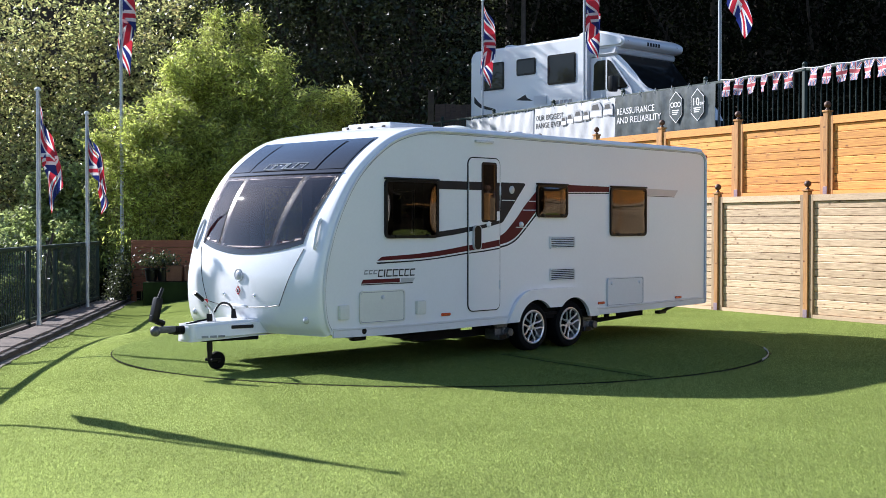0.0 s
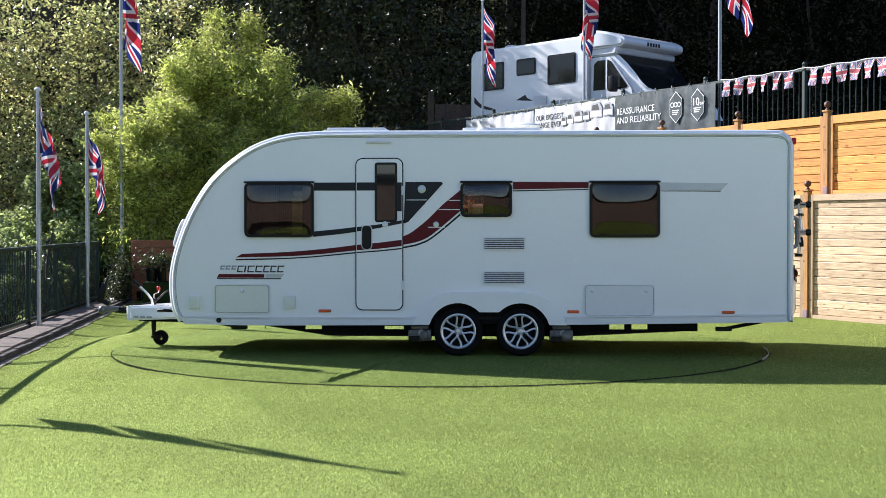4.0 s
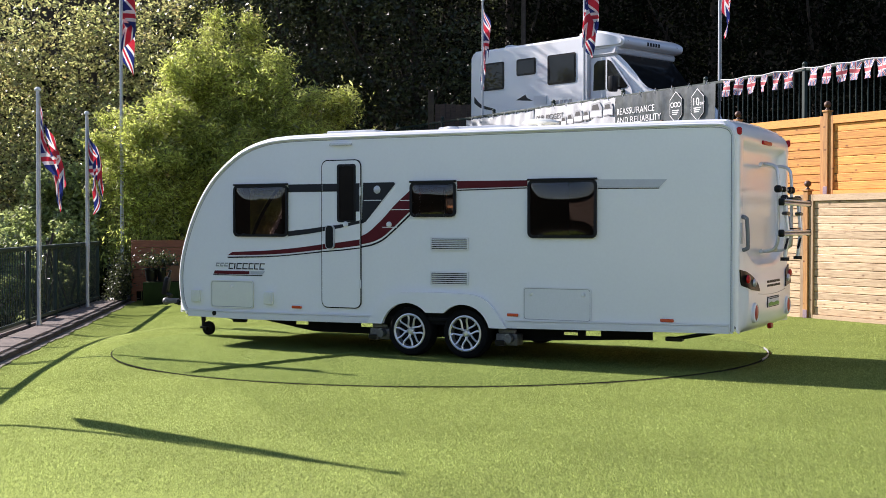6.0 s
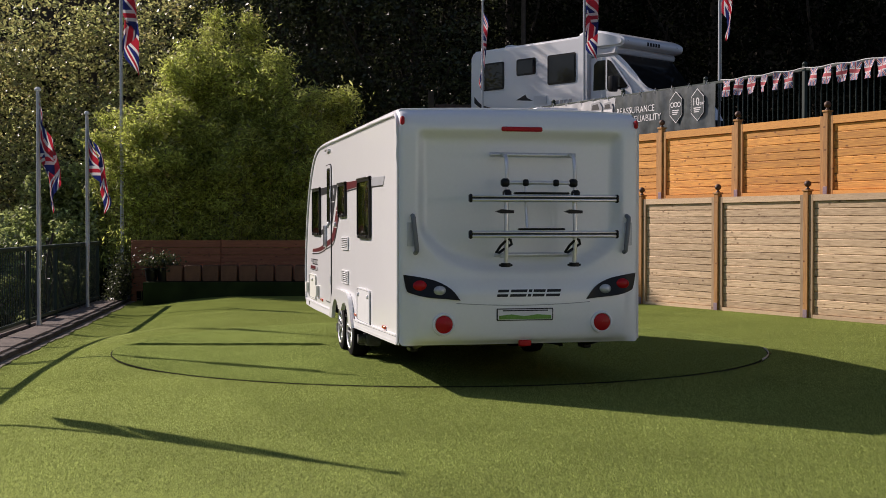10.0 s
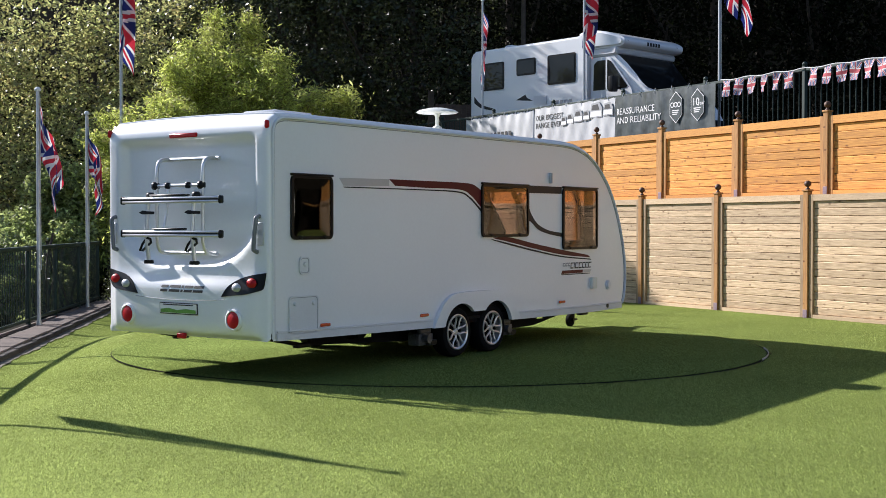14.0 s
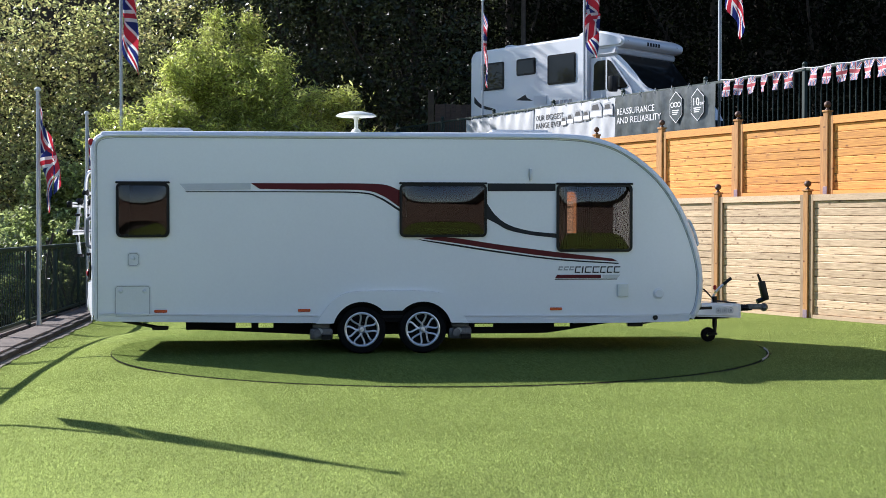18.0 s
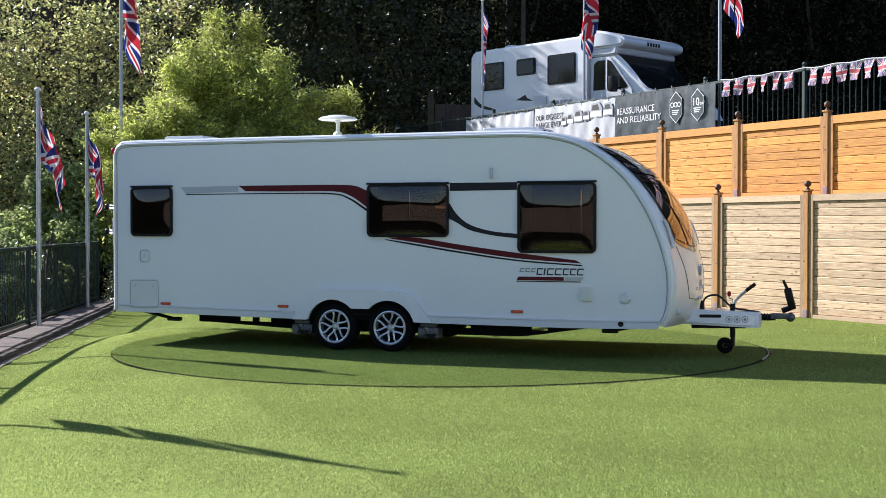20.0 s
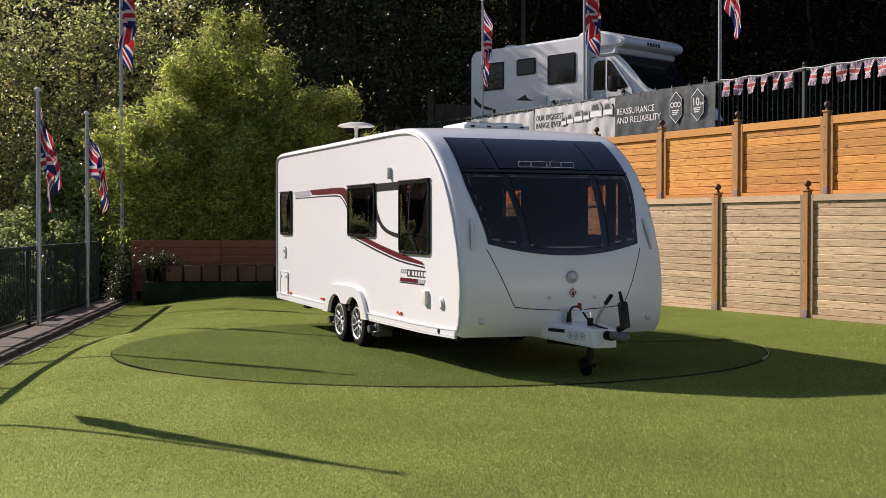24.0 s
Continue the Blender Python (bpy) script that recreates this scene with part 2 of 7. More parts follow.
def part(name, bm, mat, parent, label="", smooth=40, at=None):
    return link(name, bm, mat, parent, label, smooth, at)


def empty(name, m=None):
    e = new(name)
    e.empty_display_size = 0.2
    if m is not None:
        e.matrix_world = m
    return e


def again(ob, parent, m, name=None):
    """Another object on the same mesh."""
    o = new(name or ob.name.split(".")[0], ob.data)
    o.parent = parent
    o.matrix_basis = m
    if "label" in ob:
        o["label"] = ob["label"]
    return o


def box(bm, size, at=(0, 0, 0), bevel=0.0, m=None, seg=1):
    r = bmesh.ops.create_cube(bm, size=1.0)
    mm = (m or Matrix.Identity(4)) @ Matrix.Translation(at) @ Matrix.Diagonal((*size, 1))
    bmesh.ops.transform(bm, matrix=mm, verts=r["verts"])
    if bevel:
        ed = list({e for v in r["verts"] for e in v.link_edges})
        bmesh.ops.bevel(bm, geom=ed, offset=bevel, segments=seg, affect="EDGES", profile=0.7)
    return bm


def cyl(bm, a, b, r1, r2=None, seg=12, cap=True):
    """A tapered rod from a to b."""
    a, b = Vector(a), Vector(b)
    d = b - a
    m = Matrix.Translation((a + b) / 2) @ d.to_track_quat("Z", "Y").to_matrix().to_4x4()
    bmesh.ops.create_cone(bm, cap_ends=cap, segments=seg, radius1=r1, radius2=r1 if r2 is None else r2, depth=d.length, matrix=m)
    return bm


def ball(bm, at, r, seg=12, squash=1.0):
    m = Matrix.Translation(at) @ Matrix.Diagonal((r, r, r * squash, 1))
    bmesh.ops.create_uvsphere(bm, u_segments=seg, v_segments=max(6, seg * 2 // 3), radius=1.0, matrix=m)
    return bm


def tube(bm, pts, r, seg=8, closed=False):
    """A bent pipe through the points."""
    pts = [Vector(p) for p in pts]
    n, rings, u = len(pts), [], None
    for i, p in enumerate(pts):
        d = (pts[min(i + 1, n - 1)] - pts[max(i - 1, 0)]).normalized()
        u = d.orthogonal() if u is None else u - d * u.dot(d)
        u.normalize()
        w = d.cross(u)
        rings.append([bm.verts.new(p + u * (r * math.cos(k * math.tau / seg)) + w * (r * math.sin(k * math.tau / seg))) for k in range(seg)])
    for a, b in zip(rings, rings[1:]):
        for k in range(seg):
            bm.faces.new((a[k], a[(k + 1) % seg], b[(k + 1) % seg], b[k]))
    if not closed:
        bm.faces.new(rings[0][::-1])
        bm.faces.new(rings[-1])
    return bm


def spline(pts, n):
    """n + 1 points on a smooth curve through pts (Catmull-Rom)."""
    P = [np.array(p, float) for p in pts]
    P = [2 * P[0] - P[1]] + P + [2 * P[-1] - P[-2]]
    out = []
    for i in range(n + 1):
        s = i / n * (len(P) - 3)
        k = min(int(s), len(P) - 4)
        u = s - k
        a, b, c, d = P[k:k + 4]
        out.append(0.5 * (2 * b + (c - a) * u + (2 * a - 5 * b + 4 * c - d) * u * u + (3 * b - a - 3 * c + d) * u ** 3))
    return out


def prism(bm, outline, to3, depth):
    """A plate: the outline (2D) placed by to3(a, b, out), from out = 0 to depth."""
    low = [bm.verts.new(to3(a, b, 0)) for a, b in outline]
    top = [bm.verts.new(to3(a, b, depth)) for a, b in outline]
    n = len(outline)
    for i in range(n):
        bm.faces.new((low[i], low[(i + 1) % n], top[(i + 1) % n], top[i]))
    f1, f2 = bm.faces.new(top), bm.faces.new(low[::-1])
    bmesh.ops.triangulate(bm, faces=[f1, f2])
    bmesh.ops.recalc_face_normals(bm, faces=bm.faces[:])
    return bm


def rounded(x0, x1, z0, z1, r, seg=5):
    """The outline of a rectangle with round corners."""
    out = []
    for cx, cz, a0 in ((x1 - r, z1 - r, 0), (x0 + r, z1 - r, 90), (x0 + r, z0 + r, 180), (x1 - r, z0 + r, 270)):
        for k in range(seg + 1):
            a = radians(a0 + 90 * k / seg)
            out.append((cx + r * math.cos(a), cz + r * math.sin(a)))
    return out


def lathe(bm, profile, seg=32, axis="y", at=(0, 0, 0)):
    """Turns (radius, along) points round an axis."""
    rings = []
    for r, h in profile:
        ring = []
        for k in range(seg):
            a = k * math.tau / seg
            c, s = r * math.cos(a), r * math.sin(a)
            v = (c, h, s) if axis == "y" else ((c, s, h) if axis == "z" else (h, c, s))
            ring.append(bm.verts.new(Vector(v) + Vector(at)))
        rings.append(ring)
    for a, b in zip(rings, rings[1:]):
        for k in range(seg):
            bm.faces.new((a[k], a[(k + 1) % seg], b[(k + 1) % seg], b[k]))
    bmesh.ops.recalc_face_normals(bm, faces=bm.faces[:])
    return bm


def words(name, text, size, m, mat, parent, label=""):
    """Lettering as a thin mesh, with the built-in font."""
    cu = bpy.data.curves.new(name, "FONT")
    cu.body, cu.size, cu.extrude = text, size, 0.001
    cu.resolution_u = 3
    tmp = new(name + "_curve", cu)
    bpy.context.view_layer.update()
    me = bpy.data.meshes.new_from_object(tmp.evaluated_get(bpy.context.evaluated_depsgraph_get()))
    bpy.data.objects.remove(tmp)
    bpy.data.curves.remove(cu)
    me.materials.clear()
    me.materials.append(mat)
    ob = new(name, me)
    ob.parent = parent
    ob.matrix_basis = m
    if label:
        ob["label"] = label
    return ob

# ---- ground, lawn, turntable ----
CX, CY, R_DISC = -0.035, 15.11, 3.84


def edge_x(y):
    """The lawn's edge along the kerb of the left-hand path."""
    return -5.32 - 0.122 * (y - 15.0)


def lawn_z(x, y):
    """The lawn is flat round the turntable and dips towards the kerb."""
    e = edge_x(y)
    k = min(1.0, max(0.0, (e + 1.55 - x) / 1.55))
    hollow = float(np.interp(y, [8, 9.8, 11.3, 13.3, 15.7, 17.4, 18.5, 19.0, 19.6, 21, 25, 27], [0.03, 0.045, 0.08, 0.02, 0.0, 0.04, 0.10, 0.135, 0.14, 0.13, 0.09, 0.07]))
    u = min(1.0, max(0.0, (x - e) / 2.5))
    return -0.20 * k * k * (3 - 2 * k) - hollow * math.sin(math.pi * u ** 0.8) ** 2


def sheet(name, xs, ys, height, mat, label, hole=None):
    me = bpy.data.meshes.new(name)
    V = [(x if not callable(x) else x(y), y, 0) for y in ys for x in xs]
    V = [(x, y, height(x, y)) for x, y, _ in V]
    n = len(xs)
    F = [(j * n + i, j * n + i + 1, (j + 1) * n + i + 1, (j + 1) * n + i) for j in range(len(ys) - 1) for i in range(n - 1)]
    me.from_pydata(V, [], F)
    me.materials.append(mat)
    me.polygons.foreach_set("use_smooth", [True] * len(F))
    return tagged(new(name, me), label, kind="structure")


def ground_z(x, y):
    """Earth under the lawn, a drop beyond the railing, the terrace on the right and the wooded bank."""
    z = -0.42
    c = 0.8674 * x + 0.4977 * y
    px = -6.36 - 0.099 * (y - 19.7)
    if x < px - 0.4:
        z -= 2.2 * smooth_step(px - 0.4, px - 3.4, x)
    if y > 27.6:
        z += (y - 27.6) * 0.27
    if c > 16.6:
        z = max(z, 2.86)
    if x < -28:
        z = min(z + (-28 - x) * 0.75, 5.0 + 0.02 * (-28 - x))
    if x > 30:
        z += (x - 30) * 0.8
    if y > 39:
        z = max(z, 2.6 + (y - 39) * 0.95)
    return min(z, 18.0 if y > 30 or abs(x) > 28 else 22.0)


def smooth_step(a, b, x):
    k = min(1.0, max(0.0, (x - a) / (b - a)))
    return k * k * (3 - 2 * k)


steps = [-900, -300, -120, -60, -40, -30, -22, -16, -13, -11] + [-10 + 0.5 * k for k in range(60)] + [22, 26, 32, 40, 60, 120, 300, 900]
stepy = [-900, -300, -100, -40, -20, -8, 0, 4] + [6 + 0.5 * k for k in range(80)] + [48, 54, 62, 80, 120, 300, 900]
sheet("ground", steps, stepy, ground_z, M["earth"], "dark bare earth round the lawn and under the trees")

lx = [(lambda y, k=k: edge_x(y) + k * 0.13) for k in range(20)] + [(lambda y, k=k: edge_x(y) + 2.5 + (14 - edge_x(y) - 2.5) * k / 24) for k in range(1, 25)]
sheet("lawn", lx, [-8 + 0.3 * k for k in range(120)], lawn_z, M["turf"], "bright green artificial turf lawn")

turntable = tagged(empty("turntable", pose(CX, CY, 0)), "round motor turntable covered in artificial turf, set in the lawn", "turntable")
bm = bmesh.new()
lathe(bm, [(0.001, 0.012), (2.6, 0.012), (R_DISC - 0.03, 0.012), (R_DISC - 0.005, 0.009)], 128, "z")
part("platform", bm, M["turf_disc"], turntable, "turf-covered disc", 30)
bm = bmesh.new()
lathe(bm, [(R_DISC - 0.005, 0.009), (R_DISC, 0.007), (R_DISC, 0.001)], 128, "z")
part("rim", bm, M["earth"], turntable, "dark rim of the disc")
rng_s = np.random.default_rng(3)
bm = bmesh.new()
pts = [(1.3 + 2.5 * k / 60, 0.006 * math.sin(k * 0.21)) for k in range(61)]
w_ = [0.016 + 0.006 * abs(rng_s.normal()) * (0.3 + k / 60) for k in range(61)]
lo = [bm.verts.new((x, y - w, 0.0165)) for (x, y), w in zip(pts, w_)]
hi = [bm.verts.new((x, y + w * 0.8, 0.0165)) for (x, y), w in zip(pts, w_)]
for k in range(60):
    bm.faces.new((lo[k], lo[k + 1], hi[k + 1], hi[k]))
bm.transform(Matrix.Rotation(radians(76.5), 4, "Z"))
part("seam", bm, M["earth"], turntable, "dark frayed seam in the turf")
bm = bmesh.new()
crest = [(0.022 + 0.005 * abs(rng_s.normal())) * min(1, k / 4, (60 - k) / 4) for k in range(61)]
R3 = [[bm.verts.new((x, y + dy, zz)) for dy, zz in ((0.012, 0.012), (0.028 + 0.003 * math.sin(k), 0.014 + c), (0.055, 0.012))] for k, ((x, y), c) in enumerate(zip(pts, crest))]
for p, q in zip(R3, R3[1:]):
    for k in (0, 1):
        bm.faces.new((p[k], q[k], q[k + 1], p[k + 1]))
bm.transform(Matrix.Rotation(radians(76.5), 4, "Z"))
part("seam_lip", bm, M["turf_disc"], turntable, "raised edge of turf beside the seam", 60)



def pile(name, B, rng, mat, lean=(0.0, 0.0)):
    """Short turf blades standing at the points B, brushed over by lean."""
    n = len(B)
    ang = rng.uniform(0, math.tau, n)
    side = np.stack([np.cos(ang), np.sin(ang), 0 * ang], 1) * 0.0019
    tip = np.stack([lean[0] + rng.normal(size=n) * 0.007, lean[1] + rng.normal(size=n) * 0.007, rng.uniform(0.006, 0.014, n)], 1)
    V = np.stack([B + side, B - side, B + tip], 1).reshape(-1, 3)
    me = bpy.data.meshes.new(name)
    me.vertices.add(3 * n)
    me.vertices.foreach_set("co", V.ravel())
    me.loops.add(3 * n)
    me.loops.foreach_set("vertex_index", np.arange(3 * n))
    me.polygons.add(n)
    me.polygons.foreach_set("loop_start", np.arange(0, 3 * n, 3))
    me.polygons.foreach_set("loop_total", np.full(n, 3))
    me.update()
    me.materials.append(mat)
    return new(name, me)


rng_p = np.random.default_rng(17)
n_p = 270000
rad, turn = (R_DISC - 0.006) * np.sqrt(rng_p.uniform(0, 1, n_p)), rng_p.uniform(0, math.tau, n_p)
o = pile("turf", np.stack([rad * np.cos(turn), rad * np.sin(turn), 0 * rad + 0.011], 1), rng_p, M["blade_disc"], (-0.0169, 0.0018))
o.parent = turntable
tagged(o, kind="stuff")
edging = empty("turntable_edging", pose(CX, CY, 0))
tagged(edging, "pale metal edging strip beside the turntable", "edging")
bm = bmesh.new()
pts = [(math.cos(radians(-25 + 20 * k / 24)), math.sin(radians(-25 + 20 * k / 24))) for k in range(25)]
r0, r1, z0, z1 = R_DISC + 0.012, R_DISC + 0.017, 0.002, 0.026
for (ax, ay), (bx, by) in zip(pts, pts[1:]):
    q = [bm.verts.new(v) for v in ((ax * r0, ay * r0, z0), (bx * r0, by * r0, z0), (bx * r0, by * r0, z1), (ax * r0, ay * r0, z1),
                                  (ax * r1, ay * r1, z0), (bx * r1, by * r1, z0), (bx * r1, by * r1, z1), (ax * r1, ay * r1, z1))]
    for f in ((0, 1, 2, 3), (5, 4, 7, 6), (3, 2, 6, 7)):
        bm.faces.new([q[k] for k in f])
part("strip", bm, M["silver"], edging)
# the open joint between disc and lawn, ragged on the lawn's side and widest towards the road
bm = bmesh.new()
ring = []
for k in range(360):
    g = math.tau * k / 360
    wide = 0.007 + (0.014 + 0.020 * abs(rng_s.normal())) * max(0.0, -math.sin(g - 0.7))
    ring.append([bm.verts.new((r * math.cos(g), r * math.sin(g), 0.005)) for r in (R_DISC + 0.001, R_DISC + 0.001 + wide)])
for k in range(360):
    p, q = ring[k], ring[(k + 1) % 360]
    bm.faces.new((p[0], p[1], q[1], q[0]))
part("joint", bm, M["earth"], edging, "dark ragged joint in the turf")


# ---- the timber retaining walls on the right ----
WU = Vector((0.4977, -0.8674, 0))           # along the wall, towards the camera
WN = Vector((0.8674, 0.4977, 0))            # into the bank


def wall_point(c, s, z=0):
    """A point on the plane at depth c behind the origin, s metres along it from its foot."""
    return WN * c + WU * s + Vector((0, 0, z))


def wall_pose(c, s, z):
    """x along the wall (to the right), y into the bank, z up."""
    return Matrix.Translation(wall_point(c, s, z)) @ Matrix.Rotation(math.atan2(WU.y, WU.x), 4, "Z")


def along(px_k, c):
    """Where the sight line x = k y meets the wall plane c: the place along it."""
    d = c / (WN.x * px_k + WN.y)
    return d * (WU.x * px_k + WU.y)


def timber_wall(name, label, c, z0, z1, posts, boards, wood, post_over, stile_wood, head=0.10, foot=0.06):
    e = tagged(empty(name, Matrix.Identity(4)), label, kind="structure")
    bmp = bmesh.new()
    box(bmp, (0.10, 0.10, z1 - z0 + post_over), (0, 0, (z1 - z0 + post_over) / 2), 0.006)
    box(bmp, (0.13, 0.13, 0.03), (0, 0, z1 - z0 + post_over + 0.015), 0.006)
    post0, ball0, board0, rail0, stile0 = None, None, {}, {}, None
    for i, s in enumerate(posts):
        if post0 is None:
            post0 = part("post", bmp, M["postwood"], e, "square timber post")
            post0.matrix_basis = wall_pose(c - 0.005, s, z0)
            b3 = bmesh.new()
            box(b3, (0.09, 0.10, 0.13), (0, -0.006, 0.065), 0.004)
            shoe0 = part("post_shoe", b3, M["shoe"], e, "mauve plastic post shoe")
            shoe0.matrix_basis = wall_pose(c - 0.005, s, z0)
            b2 = bmesh.new()
            lathe(b2, [(0.001, 0.0), (0.040, 0.0), (0.040, 0.012), (0.018, 0.03), (0.018, 0.042), (0.040, 0.052), (0.055, 0.078), (0.056, 0.096), (0.044, 0.125), (0.022, 0.142), (0.001, 0.145)], 14, "z")
            ball0 = part("finial", b2, M["finial"], e, "dark turned ball finial", 60)
            ball0.matrix_basis = wall_pose(c - 0.005, s, z1 + post_over + 0.03)
        else:
            again(post0, e, wall_pose(c - 0.005, s, z0))
            again(shoe0, e, wall_pose(c - 0.005, s, z0))
            again(ball0, e, wall_pose(c - 0.005, s, z1 + post_over + 0.03))
        if i + 1 < len(posts):
            w = round(posts[i + 1] - s - 0.10, 2)
            mid = (s + posts[i + 1]) / 2
            h = (z1 - z0 - head - foot) / boards
            key = w
            if key not in board0:
                bb, br, bs = bmesh.new(), bmesh.new(), bmesh.new()
                box(bb, (w - 0.16, 0.030, h - 0.006), (0, 0, 0), 0.007, Matrix.Rotation(radians(1.6), 4, "X"))
                box(br, (w - 0.172, 0.095, 1.0), (0, 0, 0), 0.0)
                box(bs, (0.084, 0.10, z1 - z0), (0, 0, 0), 0.004)
                board0[key] = part("board", bb, wood, e)
                rail0[key] = (part("rail", br, wood, e), part("stile", bs, stile_wood, e))
                first = True
            else:
                first = False
            for k in range(boards):
                m = wall_pose(c + 0.022 + 0.003 * math.sin(k * 2.3 + i * 1.7), mid, z0 + foot + h * (k + 0.5))
                if first and k == 0:
                    board0[key].matrix_basis = m
                else:
                    again(board0[key], e, m)
            for k, (zz, hh) in enumerate(((z0 + foot / 2, foot), (z1 - head / 2, head))):
                m = wall_pose(c + 0.020, mid, zz) @ Matrix.Diagonal((1, 1, hh - 0.002, 1))
                if first and k == 0:
                    rail0[key][0].matrix_basis = m
                else:
                    again(rail0[key][0], e, m)
            for k, ss in enumerate((s + 0.05 + 0.044, posts[i + 1] - 0.05 - 0.044)):
                m = wall_pose(c + 0.020, ss, (z0 + z1) / 2)
                if first and k == 0:
                    rail0[key][1].matrix_basis = m
                else:
                    again(rail0[key][1], e, m)
    return e


C1, C2, C3 = 14.86, 15.2, 16.1
p0 = along((1272 - 784) / 2213, C1)
posts1 = [p0 + 2.06 * k for k in range(-4, 5)]
timber_wall("wall_lower", "weathered pale timber retaining wall in panels", C1, 0.0, 1.95, posts1, 15, M["oak"], 0.05, M["stilewood"])
p1 = along((1307 - 784) / 2213, C2)
posts2 = [p1 + 2.02 * k for k in range(-4, 5)]
timber_wall("wall_upper", "orange treated timber fence above the retaining wall", C2, 1.95, 3.2, posts2, 8, M["amberwood"], 0.06, M["postwood"], 0.13, 0.07)
bm = bmesh.new()
box(bm, (20, C2 - C1, 0.06), (0, 0, 0))
bm.transform(wall_pose((C1 + C2) / 2 + 0.05, p0, 1.90))
tagged(link("ledge", bm, M["postwood"]), "timber ledge between the two walls", kind="structure")
bm = bmesh.new()
box(bm, (22, 0.12, 3.1), (0, 0, 0))
bm.transform(wall_pose(C2 + 0.20, p0, 1.5))
tagged(link("wall_backing", bm, M["earth"]), "earth bank held behind the timber walls", kind="structure")
bm = bmesh.new()
box(bm, (26, 7.5, 0.2), (0, 3.75, -0.1))
bm.transform(wall_pose(C2 + 0.30, p0, 2.9))
tagged(link("terrace", bm, M["stone_dark"]), "dark paved terrace above the timber walls", kind="structure")
# low wall added across the yard, out of view, for the windows to mirror
south = tagged(empty("wall_south", pose(0, -15.0, -0.3)), "plain brown brick wall added out of view, closing the yard", kind="structure")
bm = bmesh.new()
box(bm, (60, 0.3, 3.4), (0, -0.15, 1.7))
part("wall", bm, M["brick"], south)
bm = bmesh.new()
box(bm, (60.4, 0.7, 0.12), (0, -0.1, 3.46))
part("roof_edge", bm, M["greyd"], south)
# pale wall added out of view: the windows mirror it, it bounces sunlight
east = tagged(empty("wall_east", pose(10.6, 1.0, -0.3)), "plain pale rendered wall added out of view, closing the yard", kind="structure")
bm = bmesh.new()
box(bm, (0.3, 18, 3.6), (0.15, 0, 1.8))
part("wall", bm, M["render"], east)
bm = bmesh.new()
box(bm, (0.6, 18.4, 0.12), (0.1, 0, 3.66))
part("roof_edge", bm, M["greyd"], east)

# ---- the caravan: x towards its hitch, y towards its door side, z up ----
YC, HW = 0.145, 1.115
caravan = tagged(empty("caravan", pose(CX, CY, 0)), "white twin-axle touring caravan with maroon stripes, parked on the turntable", "caravan")
PROFILE = spline([(-3.90, 0.40), (-3.985, 0.50), (-4.0, 0.85), (-3.96, 1.10), (-3.95, 1.7), (-3.955, 2.25), (-3.93, 2.40), (-3.85, 2.475), (-3.70, 2.505), (-2.6, 2.51), (-1.3, 2.512), (0.0, 2.515),
                  (0.9, 2.515), (1.35, 2.508), (1.67, 2.475), (1.99, 2.375), (2.28, 2.19), (2.53, 1.95), (2.74, 1.62), (2.88, 1.28), (2.955, 0.98), (2.965, 0.72), (2.93, 0.50), (2.86, 0.375)], 138)


def straight(P):
    """The profile with a straight upright back, for the flat sides."""
    return [np.array((-3.95, p[1])) if p[0] < -3.6 and p[1] < 2.28 else p for p in P]


def normals(P):
    out = []
    for i in range(len(P)):
        d = P[min(i + 1, len(P) - 1)] - P[max(i - 1, 0)]
        d = d / np.hypot(*d)
        out.append(np.array((-d[1], d[0])))
    return out


NORMAL = normals(PROFILE)


def shell(i, y, out=0.0):
    """The point of the caravan's skin at profile step i (may be fractional) and width y."""
    k = min(int(i), len(PROFILE) - 2)
    u = i - k
    p = PROFILE[k] * (1 - u) + PROFILE[k + 1] * u
    n = NORMAL[k] * (1 - u) + NORMAL[k + 1] * u
    q = 1 - (y / HW) ** 2
    x, z = p
    front = smooth_step(1.75, 2.95, x)
    x += 0.13 * front * q
    if x < -3.6:
        low = 1.06 + 0.34 * (min(1.0, abs(y) / 0.92)) ** 4
        x += 0.090 * smooth_step(0.965, 0.87, abs(y)) * smooth_step(low - 0.03, low + 0.08, z) * smooth_step(2.32, 2.225, z)
        x -= 0.03 * q * smooth_step(1.0, 0.85, z)
        x += (-3.95 - x) * smooth_step(0.93, 1.08, abs(y)) * smooth_step(2.30, 2.15, z)
    z += 0.025 * q * smooth_step(2.35, 2.5, z)
    e = HW - abs(y)
    inset = 0.0
    if e < 0.045:
        inset = 0.045 - math.sqrt(max(0.0, 0.045 ** 2 - (0.045 - e) ** 2))
    return Vector((x + n[0] * (out - inset), y, z + n[1] * (out - inset)))


def skin(bm, i0, i1, ys, out, di=1.0, gap=None):
    """A strip of skin between two profile steps; ys(i) gives the widths, gap(i, y) tells where it is open."""
    n = max(2, int(abs(i1 - i0) / di))
    rows = []
    for k in range(n + 1):
        i = i0 + (i1 - i0) * k / n
        rows.append([bm.verts.new(shell(i, y, out)) for y in ys(i)])
    for m, (a, b) in enumerate(zip(rows, rows[1:])):
        i = i0 + (i1 - i0) * (m + 0.5) / n
        w = ys(i)
        for k in range(len(a) - 1):
            if not (gap and gap(i, (w[k] + w[k + 1]) / 2)):
                bm.faces.new((a[k], a[k + 1], b[k + 1], b[k]))
    return rows


def cp(name, bm, mat, label="", smooth=40, parent=None):
    """A part of the caravan."""
    return part(name, bm, mat, parent or caravan, label, smooth, at=None if parent else (0, YC, 0))


